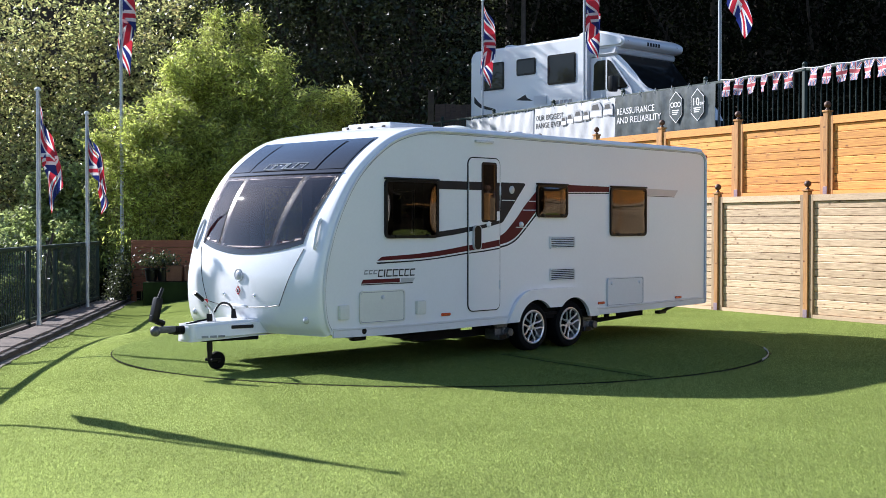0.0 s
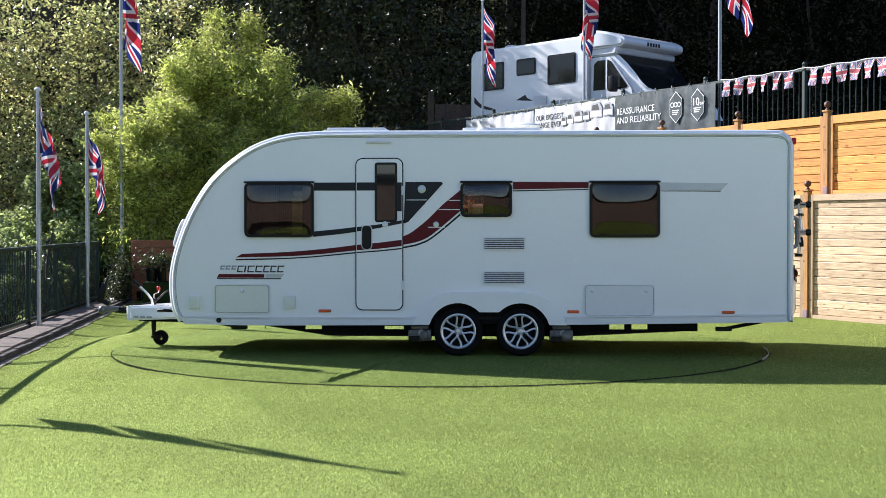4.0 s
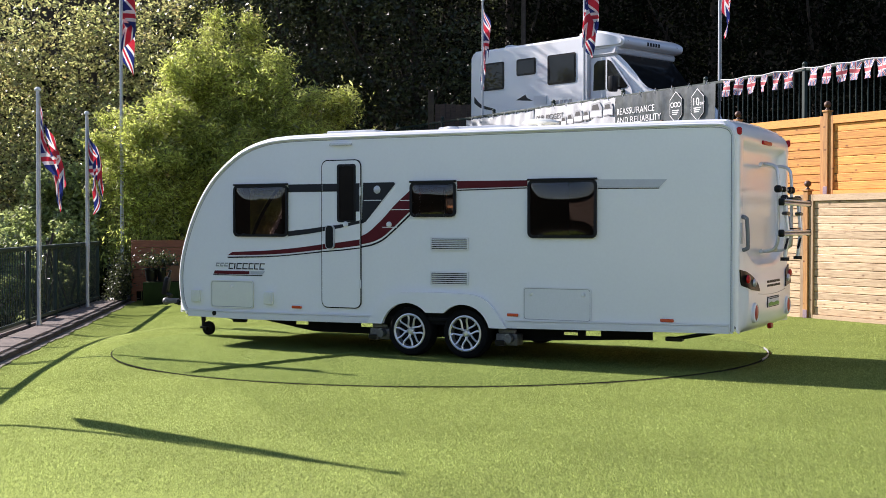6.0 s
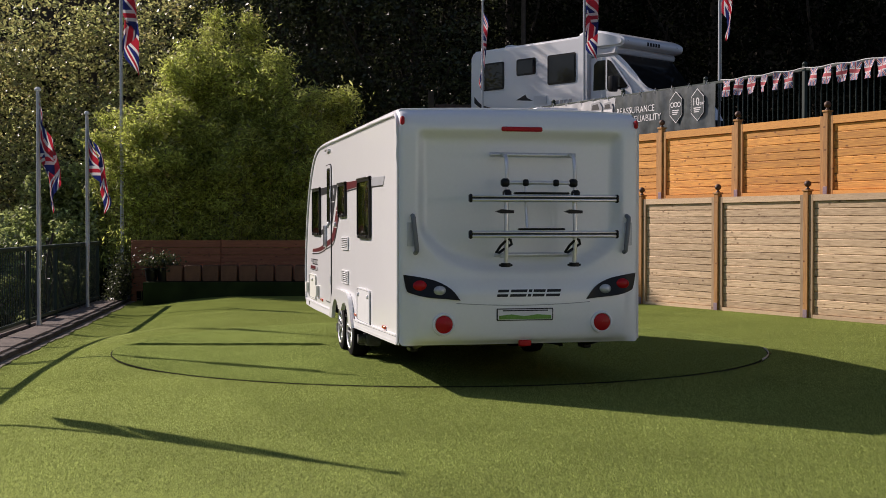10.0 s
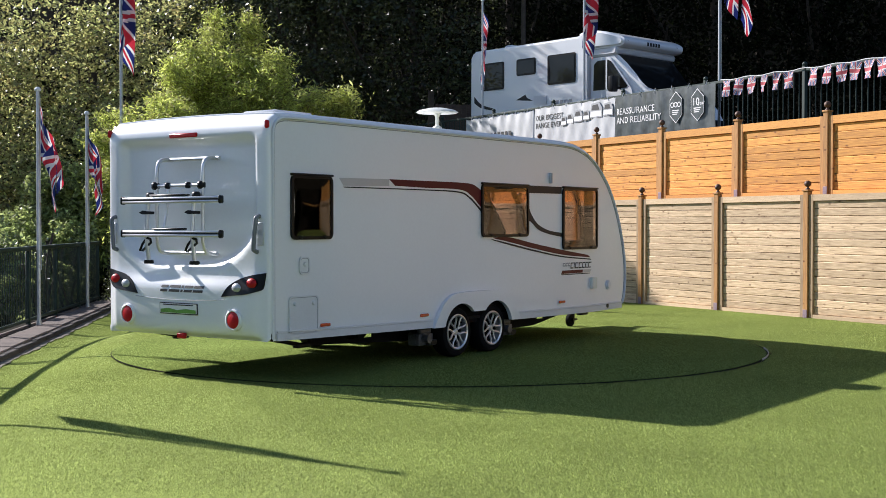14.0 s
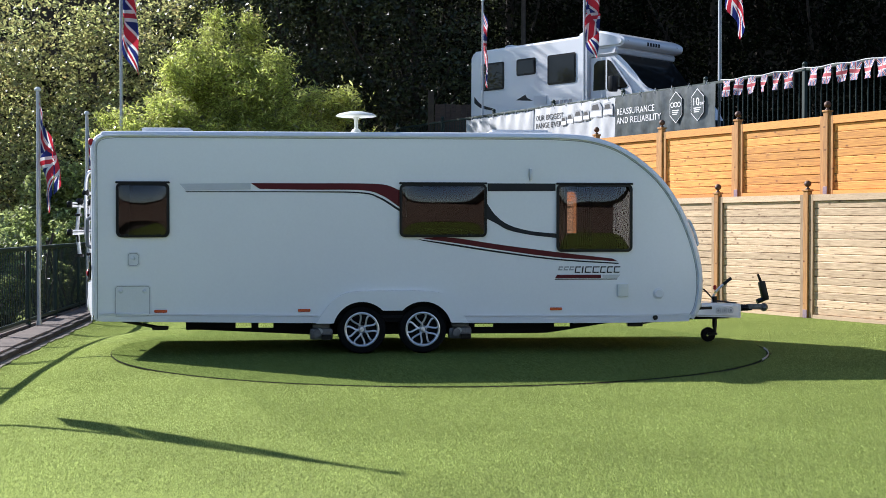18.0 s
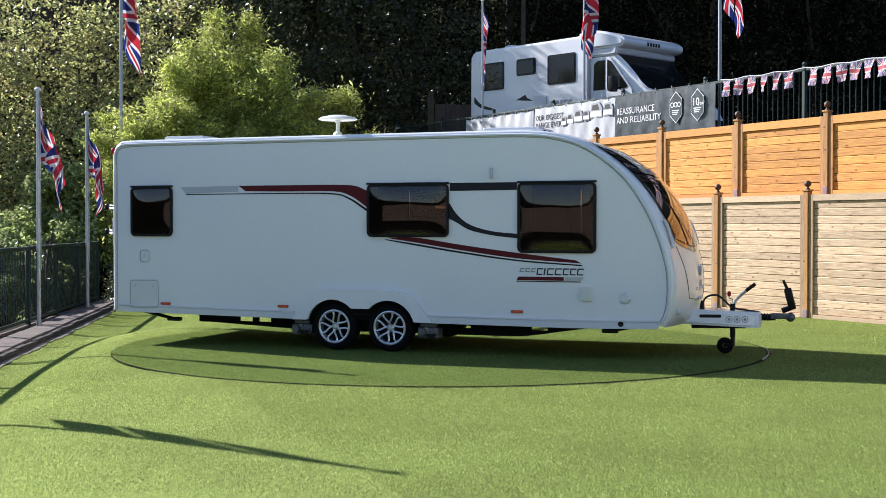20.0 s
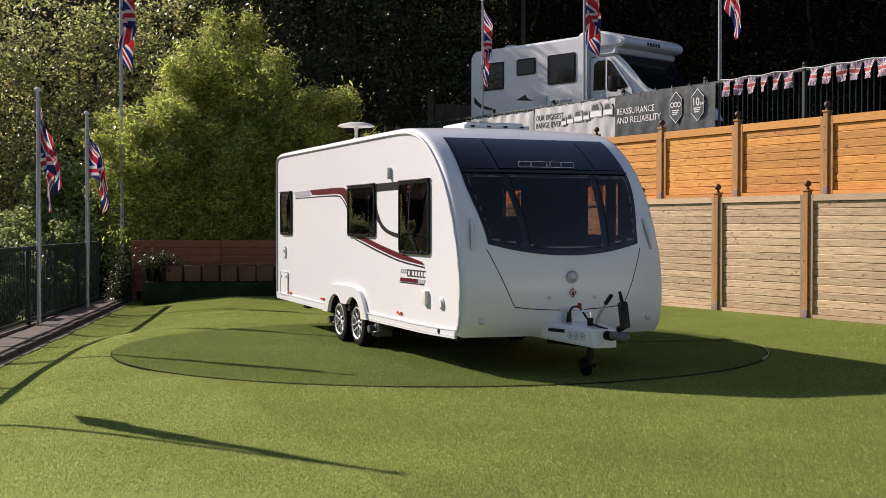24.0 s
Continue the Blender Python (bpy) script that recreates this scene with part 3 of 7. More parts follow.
def at_z(z):
    """The profile step on the front at height z."""
    k = 100
    while k < len(PROFILE) - 1 and PROFILE[k][1] > z:
        k += 1
    a, b = PROFILE[k - 1][1], PROFILE[k][1]
    return k - 1 + (a - z) / (a - b)


I_TOP, I_MID, I_BOT = at_z(2.435), at_z(1.985), at_z(1.27)


def glass_half(i):
    """Half the width of the dark glazing at profile step i."""
    z = shell(i, 0).z
    return 0.84 + 0.11 * smooth_step(1.25, 1.95, z) - 0.02 * smooth_step(2.0, 2.45, z)


def front_open(i, y, edge=0.45, bars=False):
    """Whether the front windows open the skin at profile step i and width y."""
    f = abs(y) / glass_half(i)
    if f > 0.945 or bars and 0.475 < f < 0.575:
        return False
    return I_MID + 0.4 + edge < i < I_BOT - 1.1 + 2.0 * (1 - f * f) - edge


# side windows: side, ends and heights
WINDOWS = ((1, 1.33, 2.11, 1.33, 1.94), (1, -0.87, -0.30, 1.555, 1.94), (1, -2.49, -1.72, 1.33, 1.94),
           (-1, -3.67, -3.09, 1.33, 1.935), (-1, -0.54, 0.45, 1.33, 1.935), (-1, 1.25, 2.13, 1.16, 1.935))

# skin from the bottom of the back over the roof to the bottom of the front
edge = [HW - e for e in (0, 0.004, 0.013, 0.026, 0.045, 0.09)]
WIDE = [-v for v in edge] + [-1.0 + 2.0 * k / 90 for k in range(91)] + edge[::-1]
bm = bmesh.new()
skin(bm, 0, len(PROFILE) - 1, lambda i: WIDE, 0.0, 0.5, front_open)
bmesh.ops.recalc_face_normals(bm, faces=bm.faces[:])
cp("body_shell", bm, M["white"], "white moulded front, roof and back", 50)
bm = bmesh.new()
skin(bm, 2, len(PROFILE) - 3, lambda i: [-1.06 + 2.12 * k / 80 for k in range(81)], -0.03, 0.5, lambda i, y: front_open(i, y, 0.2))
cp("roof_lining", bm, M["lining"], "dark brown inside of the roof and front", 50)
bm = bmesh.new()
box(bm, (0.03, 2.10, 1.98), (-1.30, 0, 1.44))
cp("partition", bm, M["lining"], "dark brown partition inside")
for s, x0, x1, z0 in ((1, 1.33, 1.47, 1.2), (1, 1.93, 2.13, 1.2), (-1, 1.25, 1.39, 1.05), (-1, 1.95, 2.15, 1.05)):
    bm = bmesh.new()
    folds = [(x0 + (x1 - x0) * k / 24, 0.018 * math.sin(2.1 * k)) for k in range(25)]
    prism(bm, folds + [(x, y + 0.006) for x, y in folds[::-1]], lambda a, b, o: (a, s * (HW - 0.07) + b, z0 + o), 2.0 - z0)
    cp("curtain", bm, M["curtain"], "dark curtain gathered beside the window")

SIDE = straight(PROFILE)


def inset(d):
    """The profile moved inwards by d, with its corners rounded."""
    P = [(p[0] - n[0] * d, p[1] - n[1] * d) for p, n in list(zip(SIDE, normals(SIDE)))[2:-1]]
    Q = [q for q in P if min(math.hypot(q[0] - p[0], q[1] - p[1]) for p in SIDE) > d * 0.96]
    for _ in range(2):
        Q = [Q[0]] + [((a[0] + 2 * b[0] + c[0]) / 4, (a[1] + 2 * b[1] + c[1]) / 4) for a, b, c in zip(Q, Q[1:], Q[2:])] + [Q[-1]]
    return Q


def sill(x):
    """Height of the lower edge of the sides, which rises towards the back."""
    return float(np.interp(x, [-3.9, -1.6, 0.3, 2.0, 2.8], [0.405, 0.370, 0.358, 0.346, 0.360]))


# the two flat sides with the wheel opening
for s in (1, -1):
    bm = bmesh.new()
    out = [(p[0] - n[0] * 0.045, p[1] - n[1] * 0.045) for p, n in zip(SIDE, normals(SIDE))]
    arch = [(0.16, 0.38), (0.10, 0.50), (-0.02, 0.60), (-0.30, 0.635), (-0.62, 0.62), (-0.96, 0.635), (-1.24, 0.60), (-1.36, 0.50), (-1.42, 0.38)]
    ol = out + [(2.80, 0.38)] + arch + [(-3.86, 0.41)]

    def span(x):
        """Lowest and highest point of the side at x."""
        zs = [p[1] + (q[1] - p[1]) * (x - p[0]) / (q[0] - p[0]) for p, q in zip(ol, ol[1:] + ol[:1]) if (p[0] - x) * (q[0] - x) <= 0 and p[0] != q[0]]
        return min(zs), max(zs)
    x_lo, x_hi = min(p[0] for p in ol), max(p[0] for p in ol)
    holes = [(w[1] + 0.016, w[2] - 0.016, w[3] + 0.016, w[4] - 0.016) for w in WINDOWS if w[0] == s]
    xs = [x_lo + 1e-4 + (x_hi - x_lo - 2e-4) * (0.6 * (0.5 - 0.5 * math.cos(math.pi * k / 240)) + 0.4 * k / 240) for k in range(241)]
    xs = sorted([x for x in xs if all(min(abs(x - w[0]), abs(x - w[1])) > 0.004 for w in holes)] + [x for w in holes for x in w[:2]])
    inner = bmesh.new()
    for xa, xb in zip(xs, xs[1:]):
        (za, zb), (zc, zd) = span(xa), span(xb)
        levels = [(za, zc)] + [(z, z) for w in holes if w[0] < (xa + xb) / 2 < w[1] for z in w[2:]] + [(zb, zd)]
        for (a0, b0), (a1, b1) in zip(levels[::2], levels[1::2]):
            q = [(xa, a0), (xb, b0), (xb, b1), (xa, a1)]
            bm.faces.new([bm.verts.new((x, s * HW, z)) for x, z in (q if s < 0 else q[::-1])])
            inner.faces.new([inner.verts.new((x, s * (HW - 0.014), z)) for x, z in q])
    bmesh.ops.remove_doubles(bm, verts=bm.verts[:], dist=1e-5)
    cp("side_panel", bm, M["white"], "smooth white side wall")
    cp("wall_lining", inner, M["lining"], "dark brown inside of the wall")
    # awning rail along the edge of the side
    bm = bmesh.new()
    tube(bm, [(p[0], s * (HW + 0.008), p[1]) for p in inset(0.05)], 0.016, 6)
    cp("awning_rail", bm, M["white2"], "pale edge rail", 60)
    bm = bmesh.new()
    tube(bm, [(p[0], s * (HW + 0.001), p[1]) for p in inset(0.075)], 0.004, 5)
    cp("rail_seal", bm, M["printg"], "grey seal line", 60)
    # skirt rails along the bottom
    for x0, x1 in ((0.18, 2.80), (-3.86, -1.46)):
        bm = bmesh.new()
        xs = [x0 + (x1 - x0) * k / 8 for k in range(9)]
        for lo, hi, y0, deep in ((0.0, 0.070, -0.011, 0.03), (0.078, 0.090, 0.008, 0.018), (0.022, 0.028, 0.015, 0.007)):
            prism(bm, [(x, sill(x) + lo) for x in xs] + [(x, sill(x) + hi) for x in xs[::-1]], lambda a, b, o: (a, s * (HW + y0 + o), b), deep)
        cp("skirt_rail", bm, M["white2"], "white plastic skirt rail")
bm = bmesh.new()
box(bm, (6.6, 2.16, 0.03), (-0.5, 0, 0.43))
cp("floor_pan", bm, M["chassis"], "dark underside")


def side3(s):
    return lambda a, b, o: (a, s * (HW + 0.003 + o), b)


def plate(name, s, outline, mat, depth=0.0015, label="", lift=0.0, parent=None):
    bm = bmesh.new()
    prism(bm, outline, lambda a, b, o: (a, s * (HW + 0.003 + lift + o), b), depth)
    return cp(name, bm, mat, label, 40, parent)


def ring(name, s, x0, x1, z0, z1, r, w, depth, mat, label="", lift=0.0, parent=None):
    """A raised frame round a rectangle."""
    bm = bmesh.new()
    a, b = rounded(x0, x1, z0, z1, r), rounded(x0 + w, x1 - w, z0 + w, z1 - w, max(0.004, r - w))
    f = lambda q, o: bm.verts.new((q[0], s * (HW + 0.003 + lift + o), q[1]))
    A0, A1, B0, B1 = [f(q, 0) for q in a], [f(q, depth) for q in a], [f(q, 0) for q in b], [f(q, depth) for q in b]
    n = len(a)
    for i in range(n):
        j = (i + 1) % n
        for q in ((A0[i], A0[j], A1[j], A1[i]), (A1[i], A1[j], B1[j], B1[i]), (B1[i], B1[j], B0[j], B0[i])):
            bm.faces.new(q)
    bmesh.ops.recalc_face_normals(bm, faces=bm.faces[:])
    return cp(name, bm, mat, label, 40, parent)


def double_sheet(bm, outer, inner):
    """A closed pane between two grids of vertices."""
    for rows in (outer, inner):
        for a, b in zip(rows, rows[1:]):
            for i in range(len(a) - 1):
                bm.faces.new((a[i], a[i + 1], b[i + 1], b[i]))
    rims = [[r[0] for r in rows] + rows[-1][1:] + [r[-1] for r in rows[-2::-1]] + rows[0][-2:0:-1] for rows in (outer, inner)]
    for k in range(len(rims[0])):
        m = (k + 1) % len(rims[0])
        bm.faces.new((rims[0][k], rims[0][m], rims[1][m], rims[1][k]))
    bmesh.ops.recalc_face_normals(bm, faces=bm.faces[:])


def side_window(s, x0, x1, z0, z1):
    """A top-hung acrylic window: black frame, dished dark pane, top channel."""
    w = ring("window", s, x0, x1, z0, z1, 0.06, 0.030, 0.024, M["black"], "black-framed tinted acrylic window")
    bm = bmesh.new()
    nx, nz = 30, 24
    xa, xb, za, zb = x0 + 0.022, x1 - 0.022, z0 + 0.022, z1 - 0.022
    def sheet_at(back):
        rows = []
        for j in range(nz + 1):
            row = []
            for i in range(nx + 1):
                u, v = i / nx, j / nz
                d = 0.019 + 0.016 * (1 - abs(2 * u - 1) ** 3.4) * (1 - abs(2 * v - 1) ** 3.0) + 0.0004 * math.sin(8 * u + 3 * v + 2 * x0) * math.sin(7 * v - 2 * u + x1)
                pull = 0.019 * abs((2 * u - 1) * (2 * v - 1)) ** 7
                row.append(bm.verts.new((xa + (xb - xa) * u - math.copysign(pull, u - 0.5), s * (HW + d - back), za + (zb - za) * v - math.copysign(pull, v - 0.5))))
            rows.append(row)
        return rows
    double_sheet(bm, sheet_at(0), sheet_at(0.004))
    cp("pane", bm, M["tint"], "smoked acrylic pane", 60, w)
    bm = bmesh.new()
    box(bm, (x1 - x0 + 0.01, 0.03, 0.022), ((x0 + x1) / 2, s * (HW + 0.018), z1 + 0.004), 0.006)
    cp("hinge_rail", bm, M["black"], "black hinge rail", 40, w)
    for u in (0.2, 0.8):
        bm = bmesh.new()
        box(bm, (0.05, 0.02, 0.03), (x0 + (x1 - x0) * u, s * (HW + 0.03), z0 + 0.022), 0.006)
        cp("catch", bm, M["black"], "", 40, w)
    return w


for w in WINDOWS:
    side_window(*w)


def band(name, s, upper, lower, mat, lift=0.0, n=28):
    """A stripe between two smooth lines."""
    plate(name, s, [tuple(p) for p in spline(upper, n)] + [tuple(p) for p in spline(lower, n)][::-1], mat, 0.0015, "", lift)


# stripes on the door side
plate("stripe", 1, [(1.33, 1.94), (0.87, 1.94), (0.87, 1.85), (1.33, 1.85)], M["greyd"])
plate("stripe", 1, [(0.31, 1.945), (-0.09, 1.945), (-0.105, 1.925), (0.28, 1.50), (0.33, 1.49)], M["greyd"])
band("stripe", 1, [(1.34, 1.395), (0.91, 1.44), (0.30, 1.53)], [(1.34, 1.335), (0.91, 1.385), (0.30, 1.49)], M["greyd"])
band("stripe", 1, [(2.14, 1.145), (1.52, 1.175), (0.91, 1.24), (0.36, 1.335), (0.11, 1.49), (-0.10, 1.69), (-0.30, 1.855)],
     [(2.21, 1.105), (1.52, 1.125), (0.91, 1.18), (0.33, 1.25), (0.11, 1.307), (-0.04, 1.405), (-0.30, 1.625)], M["maroon"])
band("stripe", 1, [(2.22, 1.088), (1.52, 1.108), (0.91, 1.163), (0.33, 1.228), (0.11, 1.285), (-0.04, 1.38), (-0.30, 1.60)],
     [(2.20, 1.072), (1.52, 1.095), (0.91, 1.148), (0.33, 1.21), (0.11, 1.265), (-0.04, 1.358), (-0.30, 1.572)], M["greyd"])
for xa, xb, zz in ((-0.17, -0.295, 1.745), (-0.06, -0.295, 1.643), (0.06, -0.13, 1.447), (0.30, 0.07, 1.75)):
    plate("pinstripe", 1, [(xa, zz), (xb, zz), (xb, zz - 0.009), (xa, zz - 0.009)], M["print"], lift=0.002)
plate("stripe", 1, [(-0.88, 1.945), (-1.71, 1.94), (-1.71, 1.875), (-0.88, 1.86)], M["maroon"])
plate("stripe", 1, [(-0.88, 1.85), (-1.71, 1.865), (-1.71, 1.853), (-0.88, 1.838)], M["greyd"])
plate("stripe", 1, [(-2.50, 1.935), (-3.23, 1.925), (-3.15, 1.845), (-2.50, 1.85)], M["silver"])
plate("stripe", 1, [(-2.50, 1.846), (-3.15, 1.841), (-3.15, 1.833), (-2.50, 1.838)], M["greyd"])
# stripes on the other side
plate("stripe", -1, [(-2.98, 1.925), (-2.20, 1.935), (-2.20, 1.865), (-2.91, 1.85)], M["silver"])
band("stripe", -1, [(-2.20, 1.935), (-1.6, 1.935), (-0.97, 1.935), (-0.70, 1.92), (-0.54, 1.86)], [(-2.10, 1.87), (-1.6, 1.862), (-0.97, 1.858), (-0.74, 1.80), (-0.54, 1.67)], M["maroon"])
band("stripe", -1, [(-2.92, 1.842), (-1.6, 1.845), (-0.98, 1.838), (-0.76, 1.782), (-0.54, 1.65)], [(-2.90, 1.832), (-1.6, 1.833), (-0.98, 1.822), (-0.77, 1.765), (-0.54, 1.62)], M["greyd"])
plate("stripe", -1, [(0.46, 1.94), (1.24, 1.94), (1.24, 1.855), (0.46, 1.85)], M["greyd"])
band("stripe", -1, [(0.45, 1.72), (0.55, 1.58), (0.70, 1.47), (0.95, 1.40), (1.25, 1.37)], [(0.45, 1.54), (0.55, 1.49), (0.70, 1.41), (0.95, 1.355), (1.25, 1.32)], M["greyd"])
band("stripe", -1, [(-0.30, 1.325), (0.05, 1.325), (0.6, 1.245), (1.25, 1.16), (1.90, 1.085)], [(-0.24, 1.31), (0.05, 1.27), (0.6, 1.185), (1.25, 1.10), (1.97, 1.05)], M["maroon"])
band("stripe", -1, [(-0.34, 1.31), (0.05, 1.255), (0.6, 1.17), (1.25, 1.085), (1.97, 1.035)], [(-0.28, 1.29), (0.05, 1.235), (0.6, 1.15), (1.25, 1.068), (1.98, 1.02)], M["greyd"])


# name lettering as plain slanted shapes, with its underline
def name_mark(s, x_start, direction, z):
    g = None
    x = x_start
    for w, h, mat in ((0.05, 0.045, "printg"), (0.05, 0.045, "printg"), (0.05, 0.045, "printg"), (0.065, 0.075, "printd"), (0.022, 0.075, "printd"), (0.075, 0.075, "printd"),
                      (0.075, 0.075, "printd"), (0.065, 0.075, "printd"), (0.065, 0.075, "printd"), (0.07, 0.075, "printd")):
        d, zt, zb, t = direction, z + 0.085, z + 0.085 - h, 0.013
        if w > 0.03:
            # an open slanted block: top, bottom and one upright
            for quad in ([(0.012, zt), (w + 0.012, zt), (w + 0.010, zt - t), (0.010, zt - t)], [(0.002, zb + t), (w + 0.002, zb + t), (w, zb), (0, zb)],
                         [(0.010, zt - t), (0.010 + t, zt - t), (0.002 + t, zb + t), (0.002, zb + t)]):
                plate("name_shape", s, [(x + d * p, q) for p, q in quad], M[mat])
        else:
            plate("name_shape", s, [(x + d * 0.012, zt), (x + d * 0.028, zt), (x + d * 0.016, zb), (x, zb)], M[mat])
        x += d * (w + 0.014)
    plate("name_bar", s, [(x_start - direction * 0.01, z - 0.01), (x_start + direction * 0.50, z - 0.01), (x_start + direction * 0.50, z - 0.05), (x_start - direction * 0.035, z - 0.05)], M["maroon"])
    plate("name_bar", s, [(x_start + direction * 0.515, z - 0.01), (x, z - 0.01), (x - direction * 0.04, z - 0.05), (x_start + direction * 0.515, z - 0.05)], M["silver"])
    plate("name_bar", s, [(x_start - direction * 0.035, z - 0.056), (x - direction * 0.04, z - 0.056), (x - direction * 0.04, z - 0.066), (x_start - direction * 0.035, z - 0.066)], M["greyd"])


name_mark(1, 2.39, -1, 0.93)
name_mark(-1, 1.27, 1, 0.91)

# entrance door
door = plate("door", 1, rounded(0.345, 0.855, 0.53, 2.20, 0.07), M["white"], 0.012, "white entrance door with a tall narrow window", lift=0.0)
plate("door_stripe", 1, [(0.85, 1.94), (0.65, 1.94), (0.65, 1.85), (0.85, 1.85)], M["greyd"], lift=0.0125, parent=door)
plate("door_stripe", 1, [(0.41, 1.94), (0.35, 1.94), (0.35, 1.62), (0.41, 1.62)], M["greyd"], lift=0.0125, parent=door)
plate("door_stripe", 1, [(0.85, 1.445), (0.60, 1.475), (0.35, 1.52), (0.35, 1.485), (0.60, 1.435), (0.85, 1.395)], M["greyd"], lift=0.0125, parent=door)
plate("door_stripe", 1, [(0.85, 1.247), (0.60, 1.272), (0.35, 1.305), (0.35, 1.235), (0.60, 1.205), (0.85, 1.188)], M["maroon"], lift=0.0125, parent=door)
plate("door_stripe", 1, [(0.85, 1.168), (0.60, 1.188), (0.35, 1.215), (0.35, 1.20), (0.60, 1.173), (0.85, 1.155)], M["greyd"], lift=0.0125, parent=door)
ring("door_seal", 1, 0.333, 0.867, 0.518, 2.212, 0.08, 0.013, 0.007, M["black"], "black rubber door seal", 0.0, door)
ring("door_window_frame", 1, 0.40, 0.65, 1.50, 2.16, 0.03, 0.025, 0.018, M["black"], "black window frame", 0.0, door)
plate("door_window", 1, rounded(0.415, 0.635, 1.515, 2.145, 0.025), M["glass"], 0.012, "tall tinted window pane", 0.004, door)
bm = bmesh.new()
prism(bm, rounded(0.685, 0.79, 1.20, 1.46, 0.045), side3(1), 0.04)
cp("door_handle", bm, M["black"], "black recessed handle", 40, door)
ring("handle_rim", 1, 0.678, 0.797, 1.193, 1.467, 0.05, 0.008, 0.043, M["silver"], "bright handle rim", 0.0, door)
for x, z in ((0.535, 1.475),):
    bm = bmesh.new()
    lathe(bm, [(0.001, HW + 0.034), (0.022, HW + 0.034), (0.034, HW + 0.024), (0.036, HW + 0.003)], 16, "y", (x, 0, z))
    cp("door_lock", bm, M["white2"], "round lock cover", 40, door)
for z in (0.80, 1.85):
    bm = bmesh.new()
    cyl(bm, (0.343, HW + 0.018, z - 0.05), (0.343, HW + 0.018, z + 0.05), 0.012)
    cp("hinge", bm, M["white2"], "", 40, door)
for x, s in ((-0.03, 1),):
    bm = bmesh.new()
    lathe(bm, [(0.001, HW + 0.03), (0.02, HW + 0.03), (0.03, HW + 0.02), (0.032, HW + 0.003)], 16, "y", (x, 0, 1.475))
    cp("door_retainer", bm, M["white2"], "small white door catch")
for x, z, s in ((0.128, 1.865, 1),):
    bm = bmesh.new()
    lathe(bm, [(0.001, HW + 0.012), (0.03, HW + 0.012), (0.045, HW + 0.006), (0.045, HW + 0.003)], 20, "y", (x, 0, z))
    cp("badge", bm, M["silver"], "round chrome badge")


def hatch(s, x0, x1, z0, z1, mat, locks, label):
    h = plate("hatch", s, rounded(x0, x1, z0, z1, 0.03), M[mat], 0.010, label)
    ring("hatch_seal", s, x0 - 0.003, x1 + 0.003, z0 - 0.003, z1 + 0.003, 0.033, 0.006, 0.0105, M["printg"], "thin grey seal", 0.0, h)
    ring("hatch_frame", s, x0 - 0.015, x1 + 0.015, z0 - 0.015, z1 + 0.015, 0.04, 0.012, 0.016, M[mat], "", 0.0, h)
    for u in locks:
        bm = bmesh.new()
        x = x0 + (x1 - x0) * u
        lathe(bm, [(0.001, s * (HW + 0.030)), (0.014, s * (HW + 0.030)), (0.022, s * (HW + 0.022)), (0.023, s * (HW + 0.010))], 12, "y", (x, 0, z1 - 0.055))
        cp("lock", bm, M["white2"], "", 40, h)


hatch(1, 1.84, 2.44, 0.49, 0.79, "cream", (0.5,), "cream battery locker door")
hatch(1, -2.42, -1.68, 0.475, 0.80, "white2", (0.1, 0.9), "white locker door")
hatch(-1, -3.68, -3.31, 0.465, 0.79, "white2", (0.15, 0.85), "white toilet hatch")
hatch(-1, -3.54, -3.43, 1.02, 1.155, "white2", (0.5,), "small white inlet flap")


def vent(x0, x1, z0, z1):
    v = ring("fridge_vent", 1, x0, x1, z0, z1, 0.012, 0.016, 0.014, M["white2"], "white louvred fridge vent")
    n = 5
    for k in range(n):
        bm = bmesh.new()
        z = z0 + 0.02 + (z1 - z0 - 0.04) * (k + 0.5) / n
        box(bm, (x1 - x0 - 0.034, 0.010, 0.011), (0, 0, 0), 0.002, Matrix.Translation(((x0 + x1) / 2, HW + 0.012, z)) @ Matrix.Rotation(radians(-30), 4, "X"))
        cp("louvre", bm, M["white2"], "", 40, v)
    plate("vent_back", 1, [(x0 + 0.016, z0 + 0.016), (x1 - 0.016, z0 + 0.016), (x1 - 0.016, z1 - 0.016), (x0 + 0.016, z1 - 0.016)], M["chassis"], 0.001, "", 0, v)


vent(-1.02, -0.55, 1.19, 1.335)
vent(-1.02, -0.55, 0.81, 0.96)
for s, x, w in ((1, 1.21, 0.14), (1, -1.545, 0.13), (1, -3.235, 0.14), (-1, -3.19, 0.14), (-1, -1.61, 0.14), (-1, 1.245, 0.14)):
    bm = bmesh.new()
    box(bm, (w, 0.02, 0.032), (x, s * (HW + 0.011), 0.512), 0.007)
    cp("side_marker", bm, M["amber"], "amber side marker light")
for x in (2.675, 1.60):
    bm = bmesh.new()
    box(bm, (0.125, 0.05, 0.145), (x, HW + 0.02, 0.605), 0.02, seg=2)
    cp("socket_cover", bm, M["cream"], "cream socket cover")
bm = bmesh.new()
box(bm, (0.125, 0.05, 0.15), (2.02, -HW - 0.02, 0.72), 0.02, seg=2)
cp("socket_cover", bm, M["cream"], "cream socket cover")
bm = bmesh.new()
lathe(bm, [(0.001, -HW - 0.03), (0.045, -HW - 0.03), (0.05, -HW - 0.015), (0.062, -HW - 0.012), (0.066, -HW - 0.002)], 20, "y", (2.44, 0, 0.68))
cp("water_inlet", bm, M["white2"], "round white water inlet")
bm = bmesh.new()
box(bm, (0.03, 0.05, 0.13), (0.95, -HW - 0.02, 2.04), 0.012, seg=2)
cp("awning_light", bm, M["silver"], "small grey bracket")
